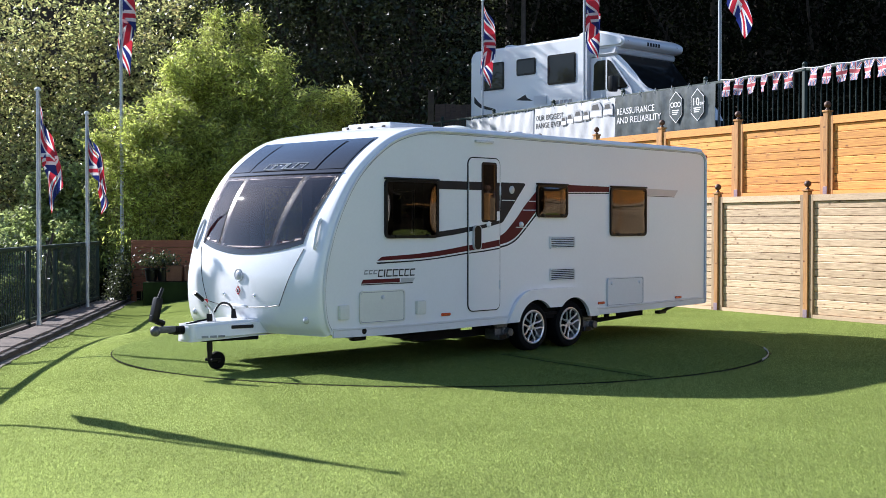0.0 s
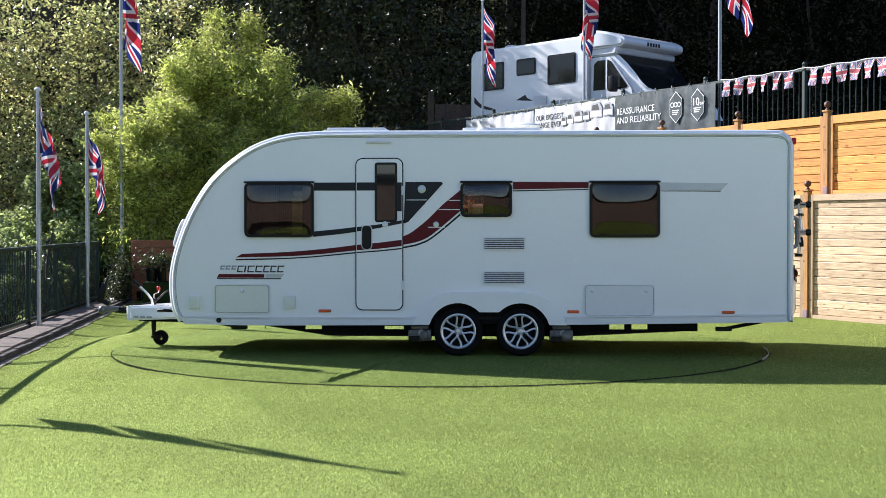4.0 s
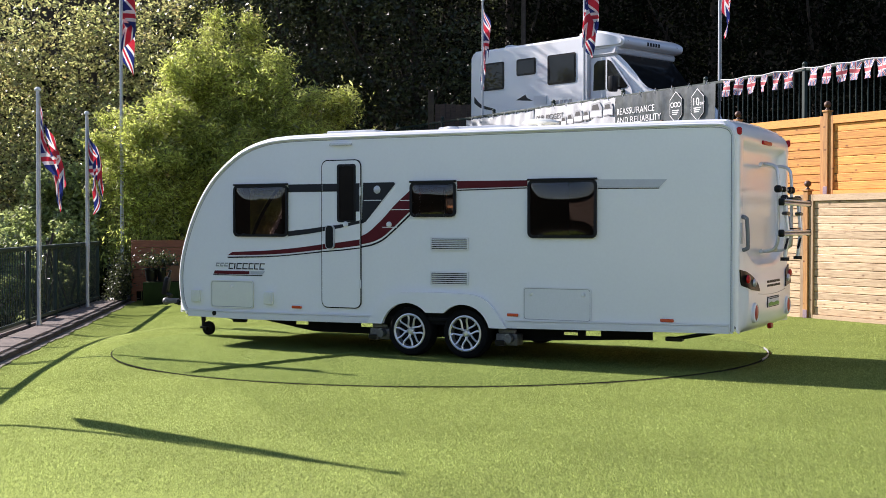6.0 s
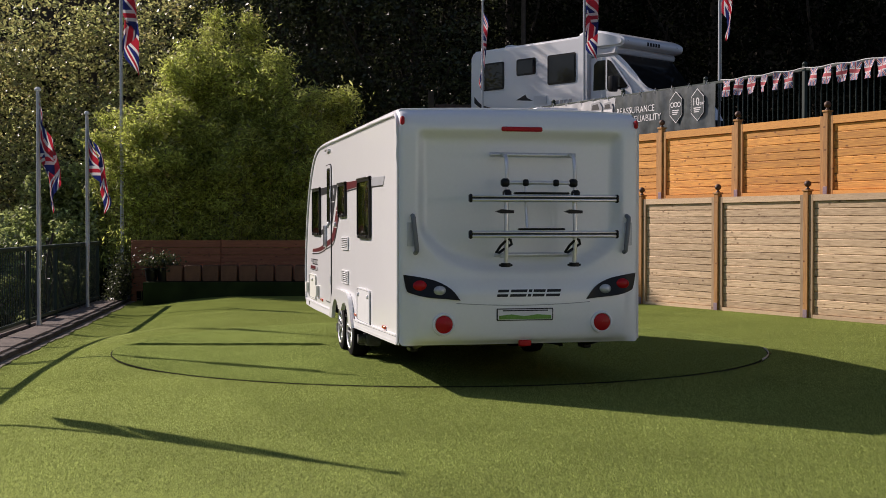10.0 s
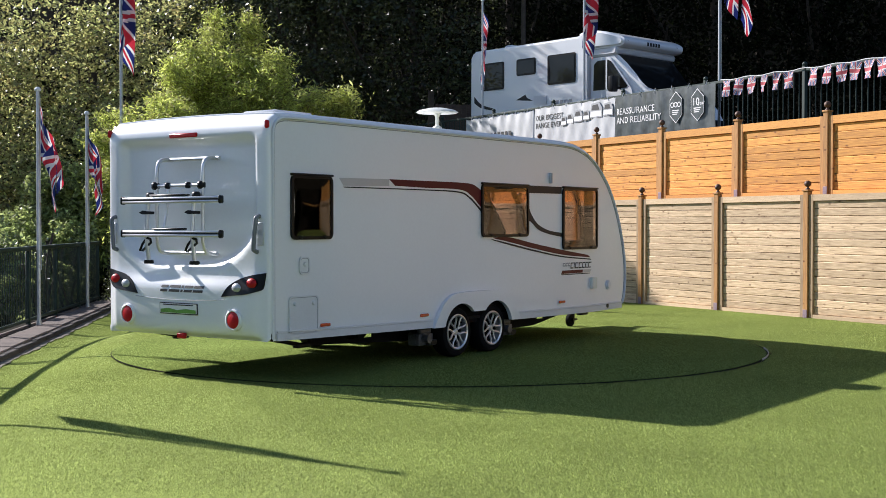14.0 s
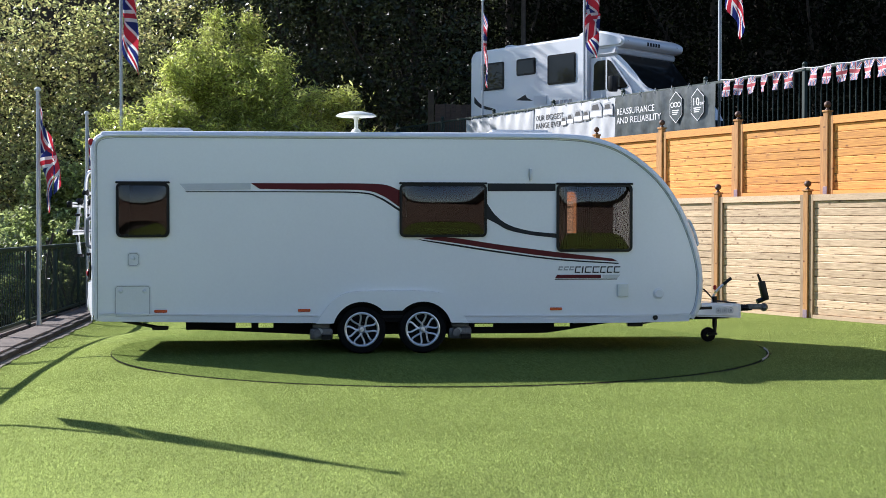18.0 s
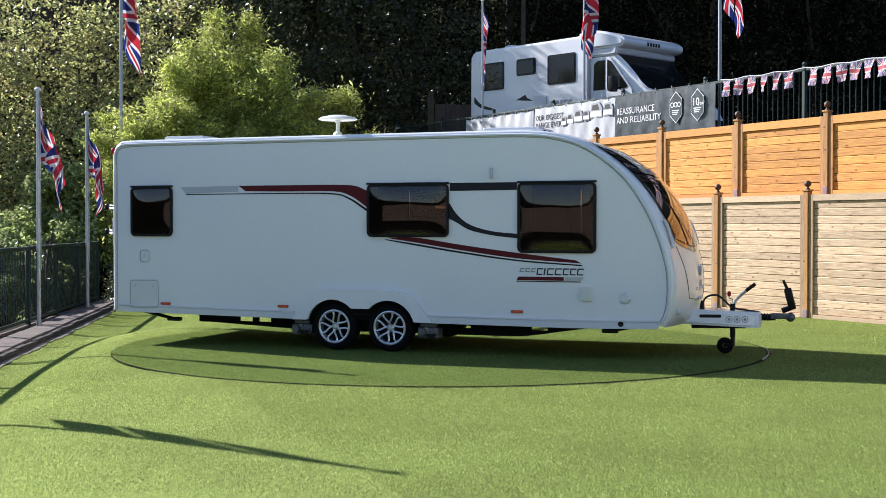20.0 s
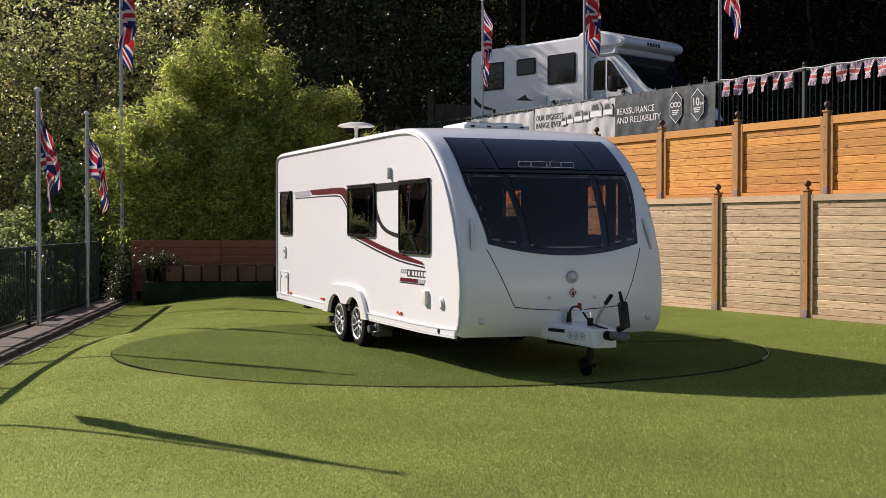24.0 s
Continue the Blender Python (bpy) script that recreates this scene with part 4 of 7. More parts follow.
bm = bmesh.new()
box(bm, (0.29, 0.04, 0.03), (0.605, HW + 0.015, 2.385), 0.012, seg=2)
cp("awning_light", bm, M["clear"], "slim awning light over the door")
for s in (1, -1):
    bm = bmesh.new()
    lathe(bm, [(0.001, s * (HW + 0.024)), (0.03, s * (HW + 0.024)), (0.03, s * (HW + 0.012))], 14, "y", (2.40, 0, 0.405))
    cp("steady_port", bm, M["black"], "round black winding port")

# wheel spats
for s in (1, -1):
    bm = bmesh.new()
    outer = [tuple(p) for p in spline([(0.235, 0.365), (0.17, 0.47), (0.05, 0.62), (-0.10, 0.705), (-0.30, 0.725), (-0.62, 0.73), (-0.95, 0.725), (-1.14, 0.705), (-1.29, 0.62), (-1.41, 0.47), (-1.475, 0.365)], 40)]
    inner = []
    for cxx, a0, a1 in ((-0.965, 164, 44), (-0.275, 136, 16)):
        inner += [(cxx + 0.328 * math.cos(radians(a)), 0.278 + 0.328 * math.sin(radians(a))) for a in [a0 + (a1 - a0) * k / 14 for k in range(15)]]
    inner = [(-1.30, 0.365)] + inner + [(0.055, 0.365)]
    prism(bm, outer + inner, lambda a, b, o: (a, s * (HW + 0.004 + o), b), 0.045)
    cp("wheel_spat", bm, M["white"], "white double wheel arch spat", 40)
    bm = bmesh.new()
    box(bm, (1.60, 0.30, 0.26), (-0.62, s * (HW - 0.21), 0.50))
    cp("wheel_box", bm, M["rubber"], "dark wheel box")


# wheels with alloy rims
def make_wheel():
    w = empty("wheel")
    w["label"] = "wheel with a many-spoked alloy rim"
    bm = bmesh.new()
    lathe(bm, [(0.190, -0.085), (0.20, -0.095), (0.235, -0.098), (0.262, -0.085), (0.274, -0.05), (0.276, 0.0), (0.274, 0.05), (0.262, 0.085), (0.235, 0.098), (0.203, 0.095), (0.196, 0.085)], 40, "y")
    part("tyre", bm, M["rubber"], w, "black tyre", 35)
    bm = bmesh.new()
    lathe(bm, [(0.198, 0.090), (0.197, 0.099), (0.186, 0.102), (0.172, 0.094), (0.170, 0.0), (0.174, -0.08)], 40, "y")
    for k in range(5):
        a = k * math.tau / 5
        for da in (-1, 1):
            p = [(0.038, 0.05), (0.068, 0.14), (0.100, 0.30), (0.140, 0.38), (0.170, 0.34), (0.190, 0.24)]
            tube(bm, [Vector((math.cos(a + da * g) * r, 0.066 + 0.12 * r, math.sin(a + da * g) * r)) for r, g in [tuple(q) for q in spline(p, 14)]], 0.0115, 6)
    part("rim", bm, M["alu"], w, "silver spoked rim", 35)
    bm = bmesh.new()
    lathe(bm, [(0.001, 0.082), (0.026, 0.08), (0.034, 0.072), (0.046, 0.064), (0.048, 0.05)], 20, "y")
    part("hub_cap", bm, M["alu"], w, "round hub cap")
    bm = bmesh.new()
    lathe(bm, [(0.001, 0.015), (0.178, 0.015)], 24, "y")
    for k in range(5):
        a = (k + 0.5) * math.tau / 5
        if k == 0:
            bm2 = bmesh.new()
            cyl(bm2, (0, 0.05, 0), (0, 0.088, 0), 0.013, 0.011, 8)
            bolt = part("wheel_bolt", bm2, M["black"], w, "", 40, at=(0.068 * math.cos(a), 0, 0.068 * math.sin(a)))
        else:
            again(bolt, w, Matrix.Translation((0.068 * math.cos(a), 0, 0.068 * math.sin(a))))
    part("brake_drum", bm, M["chassis"], w, "dark brake drum")
    return w


wheel = make_wheel()
first = True
for s in (1, -1):
    for k, x in enumerate((-0.275, -0.965)):
        m = pose(x, YC + s * (HW - 0.11), 0.289, 0, 17 * k + 9 * s, 0 if s > 0 else 180)
        if first:
            wheel.parent, wheel.matrix_basis, first = caravan, m, False
        else:
            c = copy_thing(wheel, m)
            c.parent = caravan

# chassis, mover units, steadies and step
def chassis_rail(s):
    """A pressed side member, deep over the axles, with openings under the floor."""
    bm = bmesh.new()
    f = lambda a, b, o: (a, s * 0.72 + o, b)
    prism(bm, [(-3.80, 0.415), (-3.80, 0.385), (-2.96, 0.365), (-2.96, 0.375), (2.2, 0.385), (2.45, 0.40), (2.45, 0.415)], f, 0.04)
    prism(bm, [(-2.96, 0.325), (-2.9, 0.275), (-1.5, 0.205), (1.10, 0.20), (1.22, 0.205), (1.50, 0.245), (1.50, 0.275), (-2.9, 0.29)], f, 0.03)
    for x0, x1 in ((-2.96, -2.40), (-2.22, -2.14), (-1.97, 0.36), (0.58, 1.30), (1.49, 1.53)):
        box(bm, (x1 - x0, 0.03, 0.13), ((x0 + x1) / 2, s * 0.72 + 0.015, 0.335), 0)
    prism(bm, [(1.49, 0.245), (1.49, 0.29), (1.55, 0.39), (2.25, 0.39), (2.25, 0.36)], f, 0.03)
    return bm


for s in (1, -1):
    cp("chassis_rail", chassis_rail(s), M["chassis"], "dark pressed-steel chassis rail", 30)
for x in (-3.2, 1.2, 2.3):
    bm = bmesh.new()
    box(bm, (0.06, 1.4, 0.05), (x, 0, 0.39), 0.006)
    cp("cross_beam", bm, M["chassis"], "dark cross beam")
bm = bmesh.new()
box(bm, (0.34, 1.7, 0.36), (-0.62, 0, 0.40), 0.01)
cp("suspension_box", bm, M["chassis"], "dark suspension housing")
for x in (-0.275, -0.965):
    bm = bmesh.new()
    cyl(bm, (x, -0.9, 0.29), (x, 0.9, 0.29), 0.045)
    cp("axle", bm, M["chassis"], "dark axle tube")
for s in (1, -1):
    for x in (0.16, -1.42):
        bm = bmesh.new()
        box(bm, (0.26, 0.16, 0.13), (x, s * 0.93, 0.235), 0.03, seg=2)
        cyl(bm, (x - 0.05, s * 1.00, 0.25), (x - 0.05, s * 1.09, 0.25), 0.045, seg=14)
        box(bm, (0.12, 0.1, 0.06), (x + 0.06, s * 1.01, 0.20), 0.01)
        box(bm, (0.2, 0.05, 0.05), (x, s * 0.98, 0.325), 0.01)
        mv = cp("mover_unit", bm, M["mover"], "grey caravan mover motor unit")
        bm = bmesh.new()
        cyl(bm, (x - 0.02, s * 0.80, 0.265), (x - 0.02, s * 1.02, 0.265), 0.036, seg=16)
        cp("roller", bm, M["steel"], "knurled steel drive roller", 40, mv)
        bm = bmesh.new()
        box(bm, (0.11, 0.012, 0.05), (x + 0.06, s * 1.065, 0.205), 0.006)
        cp("cover_plate", bm, M["black"], "black cover plate", 40, mv)
    for x, d in ((-3.35, 1), (2.35, -1)):
        bm = bmesh.new()
        cyl(bm, (x - 0.3 * d, s * 0.85, 0.39), (x + 0.1 * d, s * 0.85, 0.31), 0.02)
        box(bm, (0.18, 0.08, 0.045), (x + 0.12 * d, s * 0.85, 0.305), 0.01)
        cp("corner_steady", bm, M["black"], "folded corner steady leg")
bm = bmesh.new()
tube(bm, [(2.0, 0.5, 0.40), (2.0, 0.5, 0.26)], 0.005)
cp("drain_pipe", bm, M["black"], "short drain pipe")
# roof: skylight, vents, aerial dish
bm = bmesh.new()
box(bm, (0.78, 0.80, 0.05), (0.95, 0, 2.555), 0.02, seg=2)
sk = cp("rooflight", bm, M["white2"], "white rooflight box with smoked dome")
bm = bmesh.new()
box(bm, (0.68, 0.70, 0.035), (0.95, 0, 2.592), 0.016, seg=3)
cp("dome", bm, M["white2"], "pale dome", 40, sk)
for y in (-0.3, -0.1, 0.1, 0.3):
    bm = bmesh.new()
    box(bm, (0.02, 0.05, 0.018), (1.345, y, 2.56), 0.005)
    cp("vent_slot", bm, M["greyd"], "dark vent slot", 40, sk)
for x, y, w, h in ((-3.18, -0.50, 0.54, 0.052), (-0.75, 0.25, 0.9, 0.07)):
    bm = bmesh.new()
    box(bm, (w, 0.42, h), (x, y, 2.525 + h / 2), 0.025, seg=2)
    cp("roof_vent", bm, M["white2"], "white roof vent")
bm = bmesh.new()
lathe(bm, [(0.001, 2.58), (0.07, 2.58), (0.085, 2.565), (0.085, 2.53)], 18, "z", (-0.55, 0.6, 0))
cp("flue_cap", bm, M["white2"], "round white flue cap")
bm = bmesh.new()
lathe(bm, [(0.001, 2.765), (0.10, 2.758), (0.20, 2.735), (0.235, 2.712), (0.22, 2.705), (0.10, 2.715), (0.04, 2.70), (0.022, 2.66), (0.022, 2.57), (0.05, 2.55), (0.06, 2.50)], 28, "z", (-1.02, -0.86, 0))
cp("aerial", bm, M["cream"], "cream disc-shaped television aerial", 50)

# ---- front: dark glazing, gas locker, badge, handles ----
def grid_on(bm, i0, i1, f0, f1, out, n=16, di=1.0, bow=0.0):
    """Rows of vertices on the front between two profile steps and two fractions of the glazing's width."""
    m = max(3, int(abs(i1 - i0) / di))
    rows = []
    for k in range(m + 1):
        row = []
        for j in range(n + 1):
            f = f0 + (f1 - f0) * j / n
            i = i0 + (i1 + bow * (1 - f * f) - i0) * k / m
            row.append(bm.verts.new(shell(i, f * glass_half(i), out)))
        rows.append(row)
    return rows


def strip(bm, i0, i1, f0, f1, out, n=16, di=1.0, bow=0.0, gap=False):
    """Glazing between two fractions of its width, open where the windows are."""
    rows = grid_on(bm, i0, i1, f0, f1, out, n, di, bow)
    m = len(rows) - 1
    for k, (a, b) in enumerate(zip(rows, rows[1:])):
        for j in range(n):
            f = f0 + (f1 - f0) * (j + 0.5) / n
            i = i0 + (i1 + bow * (1 - f * f) - i0) * (k + 0.5) / m
            if not (gap and front_open(i, f * glass_half(i), 0.2, True)):
                bm.faces.new((a[j], b[j], b[j + 1], a[j + 1]))


bm = bmesh.new()
strip(bm, I_TOP, I_BOT - 0.2, -1, 1, 0.006, 120, 0.25, 2.2, True)
front = cp("front_surround", bm, M["glass"], "gloss black surround of the front glazing", 180)
for nm, f0, f1, o, lab in (("sunroof_pane", -0.56, 0.56, 0.014, "tinted sunroof over the front windows"),
                           ("sunroof_side", -0.98, -0.60, 0.011, "dark gloss panel beside the sunroof"), ("sunroof_side", 0.60, 0.98, 0.011, "dark gloss panel beside the sunroof")):
    bm = bmesh.new()
    strip(bm, I_TOP + 0.7, I_MID - 1.1, f0, f1, o, 14)
    cp(nm, bm, M["front_glass"], lab, 180, front)
for f0, f1, o, lab in ((-0.49, 0.49, 0.020, "wide smoked front window"), (-0.97, -0.56, 0.018, "narrow smoked front window"), (0.56, 0.97, 0.018, "narrow smoked front window")):
    bm = bmesh.new()
    double_sheet(bm, *[grid_on(bm, I_MID + 0.4, I_BOT - 1.1, f0, f1, o - back, 16, 1.0, 2.0) for back in (0, 0.004)])
    cp("front_pane", bm, M["tint"], lab, 60, front).visible_shadow = False
bm = bmesh.new()
strip(bm, I_MID - 0.5, I_MID - 0.1, -1.0, 1.0, 0.022, 24, 0.2)
cp("glazing_bar", bm, M["glass"], "slim gloss bar across the glazing", 180, front)


def front_at(z, y, out):
    return shell(at_z(z), y, out)


# brand mark above the windows as plain slanted shapes
for y0, w in ((-0.31, 0.13), (-0.17, 0.17), (0.01, 0.03), (0.05, 0.12), (0.18, 0.14)):
    bm = bmesh.new()
    corners = [(y0 + 0.03, 2.105), (y0 + w + 0.03, 2.105), (y0 + w, 2.045), (y0, 2.045), (y0 + 0.03, 2.105)]
    for (ya, za), (yb, zb) in zip(corners, corners[1:]):
        tube(bm, [front_at(za, ya, 0.020), front_at((za + zb) / 2, (ya + yb) / 2, 0.020), front_at(zb, yb, 0.020)], 0.0035, 4)
    cp("name_shape", bm, M["silver"], "silver outlined lettering drawn as plain shapes", 40, front)
# gas locker outline
line = [(-0.86, 1.235), (-0.78, 1.05), (-0.62, 0.70), (-0.56, 0.665), (-0.3, 0.64), (0, 0.632), (0.3, 0.64), (0.56, 0.665), (0.62, 0.70), (0.78, 1.05), (0.86, 1.235)]
bm = bmesh.new()
tube(bm, [front_at(max(0.4, z), y, 0.001) for y, z in spline(line, 60)], 0.0045, 5)
cp("locker_seam", bm, M["greyd"], "dark seam round the gas locker lid", 60)
bm = bmesh.new()
a = front_at(0.64, 0, 0.012)
box(bm, (0.03, 0.26, 0.035), a, 0.01)
cp("locker_handle", bm, M["white2"], "white grip under the locker lid")
for y in (-0.255, 0.255):
    bm = bmesh.new()
    ball(bm, front_at(0.755, y, 0.004), 0.018, 10)
    cp("locker_lock", bm, M["chrome"], "small round lock")
bm = bmesh.new()
c = front_at(0.955, 0, 0.008)
lathe(bm, [(0.001, 0.02), (0.035, 0.018), (0.05, 0.008), (0.062, 0.012), (0.066, 0.0)], 24, "x", c)
cp("badge", bm, M["silver"], "round silver badge")
bm = bmesh.new()
c = front_at(0.80, 0, 0.006)
prism(bm, [(0, 0.075), (0.065, 0), (0, -0.075), (-0.065, 0)], lambda p, q, o: (c.x + o + q * 0.02, p, c.z + q), 0.002)
dm = cp("warning_sticker", bm, M["print"], "white diamond gas sticker with a red border")
bm = bmesh.new()
prism(bm, [(0, 0.05), (0.042, 0), (0, -0.05), (-0.042, 0)], lambda p, q, o: (c.x + o + 0.0035 + q * 0.02, p, c.z + q), 0.001)
cp("sticker_border", bm, M["redlens"], "", 40, dm)
bm = bmesh.new()
prism(bm, [(0, 0.034), (0.028, 0), (0, -0.034), (-0.028, 0)], lambda p, q, o: (c.x + o + 0.005 + q * 0.02, p, c.z + q), 0.001)
cp("sticker_field", bm, M["print"], "", 40, dm)
bm = bmesh.new()
box(bm, (0.002, 0.022, 0.035), (c.x + 0.0075, 0, c.z - 0.004), 0)
cp("sticker_symbol", bm, M["printd"], "", 40, dm)
for s in (1, -1):
    bm = bmesh.new()
    p = [front_at(1.52, s * 0.97, 0.0), front_at(1.50, s * 0.972, 0.02), front_at(1.40, s * 0.985, 0.028), front_at(1.25, s * 1.0, 0.02), front_at(1.235, s * 1.0, 0.0)]
    tube(bm, [Vector(v) for v in spline([tuple(q) for q in p], 16)], 0.017, 8)
    gh = cp("grab_handle", bm, M["white2"], "moulded white grab handle", 60)
    bm = bmesh.new()
    rows = [[bm.verts.new(front_at(1.505 - 0.255 * k / 8, s * (0.972 + 0.028 * k / 8 + 0.024 * e * math.sin(math.pi * (0.15 + 0.7 * k / 8))), 0.004)) for e in (-1, 1)] for k in range(9)]
    for p, q in zip(rows, rows[1:]):
        bm.faces.new((p[0], p[1], q[1], q[0]))
    bmesh.ops.recalc_face_normals(bm, faces=bm.faces[:])
    cp("handle_recess", bm, M["silver"], "silver recess behind the grab handle", 60, gh)
    bm = bmesh.new()
    q = front_at(0.535, s * 0.93, 0.0)
    ball(bm, q, 0.035, 12)
    cp("front_marker", bm, M["clear"], "small round clear marker light")

# ---- drawbar, hitch and jockey wheel ----
def up(name, bm, mat, label="", smooth=40, parent=None):
    """A part of the drawbar, which stands 0.09 m over the chassis line."""
    bm.transform(Matrix.Translation((0, 0, 0.09)))
    return cp(name, bm, mat, label, smooth, parent)


bm = bmesh.new()
prism(bm, [(2.80, -0.36), (3.20, -0.265), (3.73, -0.14), (3.78, -0.08), (3.78, 0.08), (3.73, 0.14), (3.20, 0.265), (2.80, 0.36)], lambda p, q, o: (p, q * (1 if o == 0 else 0.93), 0.225 + o + (0.05 * (3.8 - p) if o == 0 else -0.10 * max(0, p - 3.5))), 0.20)
bmesh.ops.bevel(bm, geom=[e for e in bm.edges if e.calc_length() > 0.1 and abs(e.calc_face_angle(0)) > 0.5], offset=0.025, segments=3, affect="EDGES")
ab = up("drawbar_cover", bm, M["white"], "white moulded drawbar cover with dark vents and round stickers", 50)
for s in (1, -1):
    bm = bmesh.new()
    box(bm, (0.24, 0.012, 0.035), (0, 0, 0), 0.006, Matrix.Translation((3.24, s * 0.251, 0.36)) @ Matrix.Rotation(-s * radians(13.3), 4, "Z"))
    up("vent_slot", bm, M["black"], "dark slot", 40, ab)
    for k in range(3):
        if s > 0:
            plate_bar = bmesh.new()
            box(plate_bar, (0.07, 0.003, 0.022), (0, 0, 0), 0, Matrix.Translation((3.46 + 0.085 * k, 0.2035 - 0.0201 * k, 0.275)) @ Matrix.Rotation(-radians(13.3), 4, "Z"))
            up("lettering_bar", plate_bar, M["printg"], "", 40, ab)
            continue
        bm = bmesh.new()
        m = Matrix.Translation((3.44 + 0.085 * k, s * (0.206 - 0.0201 * k), 0.325)) @ Matrix.Rotation(-s * radians(13.3), 4, "Z")
        lathe(bm, [(0.030, 0.003 * s), (0.037, 0.003 * s)], 20, "y")
        lathe(bm, [(0.001, 0.003 * s), (0.016, 0.003 * s)], 12, "y")
        bm.transform(m)
        up("round_sticker", bm, M["printg"], "", 40, ab)
bm = bmesh.new()
box(bm, (0.6, 0.05, 0.06), (0, 0, 0), 0.005, Matrix.Translation((3.32, 0.15, 0.25)) @ Matrix.Rotation(radians(-14), 4, "Z"))
box(bm, (0.6, 0.05, 0.06), (0, 0, 0), 0.005, Matrix.Translation((3.32, -0.15, 0.25)) @ Matrix.Rotation(radians(14), 4, "Z"))
up("drawbar", bm, M["chassis"], "dark steel drawbar")
bm = bmesh.new()
cyl(bm, (3.72, 0, 0.345), (3.93, 0, 0.345), 0.035, seg=14)
tube(bm, [(3.74, 0, 0.345), (3.75, 0, 0.345), (3.76, 0, 0.345)], 0.05, 12)
for k in range(4):
    tube(bm, [(3.775 + k * 0.03, 0, 0.345), (3.785 + k * 0.03, 0, 0.345)], 0.045, 12)
up("hitch_bellows", bm, M["black"], "black rubber bellows")
bm = bmesh.new()
box(bm, (0.20, 0.075, 0.065), (3.98, 0, 0.36), 0.02, seg=2)
ball(bm, (4.09, 0, 0.35), 0.052, 12)
hh = up("hitch_head", bm, M["mover"], "dark cast coupling head with black stabiliser lever")
bm = bmesh.new()
tube(bm, [(4.0, 0, 0.42), (4.08, 0, 0.45), (4.12, 0, 0.52)], 0.032, 8)
box(bm, (0.085, 0.075, 0.25), (0, 0, 0), 0.030, Matrix.Translation((4.085, 0, 0.555)) @ Matrix.Rotation(radians(-14), 4, "Y"), seg=2)
cyl(bm, (4.055, 0, 0.66), (4.01, 0, 0.765), 0.019, 0.014)
up("lever", bm, M["black"], "black stabiliser lever", 40, hh)
bm = bmesh.new()
tube(bm, [Vector(v) for v in spline([(3.45, 0.07, 0.40), (3.47, 0.08, 0.49), (3.54, 0.09, 0.58), (3.66, 0.09, 0.68)], 12)], 0.015, 8)
hb = up("handbrake", bm, M["alu"], "bright handbrake lever with a black grip")
bm = bmesh.new()
tube(bm, [(3.60, 0.09, 0.633), (3.63, 0.09, 0.658), (3.70, 0.09, 0.712)], 0.021, 8)
up("grip", bm, M["black"], "black grip", 40, hb)
bm = bmesh.new()
tube(bm, [Vector(v) for v in spline([(3.12, -0.05, 0.40), (3.16, -0.05, 0.55), (3.3, -0.04, 0.58), (3.45, 0.0, 0.45), (3.6, 0.0, 0.42), (3.75, 0.02, 0.40)], 24)], 0.011, 6)
up("cable", bm, M["black"], "black electric cable")
bm = bmesh.new()
cyl(bm, (3.12, -0.05, 0.385), (3.13, -0.05, 0.52), 0.035, 0.02)
up("plug_holder", bm, M["black"], "black plug")
# jockey wheel
bm = bmesh.new()
cyl(bm, (3.46, 0.0, 0.12), (3.46, 0.0, 0.55), 0.024, seg=12)
cyl(bm, (3.46, 0.0, 0.20), (3.46, 0.0, 0.58), 0.03, seg=12)
jw = cp("jockey_post", bm, M["black"], "jockey wheel post")
bm = bmesh.new()
lathe(bm, [(0.03, -0.035), (0.07, -0.035), (0.088, -0.025), (0.092, 0), (0.088, 0.025), (0.07, 0.035), (0.03, 0.035)], 22, "y", (3.375, 0, 0.105))
cp("jockey_wheel", bm, M["rubber"], "black solid jockey wheel", 40, jw)
bm = bmesh.new()
box(bm, (0.12, 0.02, 0.03), (3.42, 0.05, 0.115), 0.006)
box(bm, (0.12, 0.02, 0.03), (3.42, -0.05, 0.115), 0.006)
cyl(bm, (3.385, -0.06, 0.105), (3.385, 0.06, 0.105), 0.018)
cp("fork", bm, M["black"], "", 40, jw)
bm = bmesh.new()
tube(bm, [(3.46, 0, 0.575), (3.46, 0, 0.625), (3.45, -0.05, 0.64), (3.43, -0.10, 0.645), (3.43, -0.10, 0.67)], 0.008, 6)
cp("crank", bm, M["chrome"], "bright crank", 40, jw)
bm = bmesh.new()
box(bm, (0.04, 0.035, 0.055), (3.43, -0.10, 0.695), 0.01)
cp("crank_knob", bm, M["redlens"], "red knob", 40, jw)

# ---- back: lights, number plate, handles, bicycle rack ----
def back_x(y, z):
    """The skin of the back at width y and height z."""
    k = 0
    while PROFILE[k + 1][1] < z and k < 40:
        k += 1
    a, b = PROFILE[k][1], PROFILE[k + 1][1]
    return shell(k + (z - a) / (b - a), y).x


def back_plate(name, outline, mat, depth, label="", lift=0.002, parent=None, n=1):
    bm = bmesh.new()
    prism(bm, outline, lambda p, q, o: (back_x(p, q) - lift - o, p, q), depth)
    return cp(name, bm, mat, label, 40, parent)


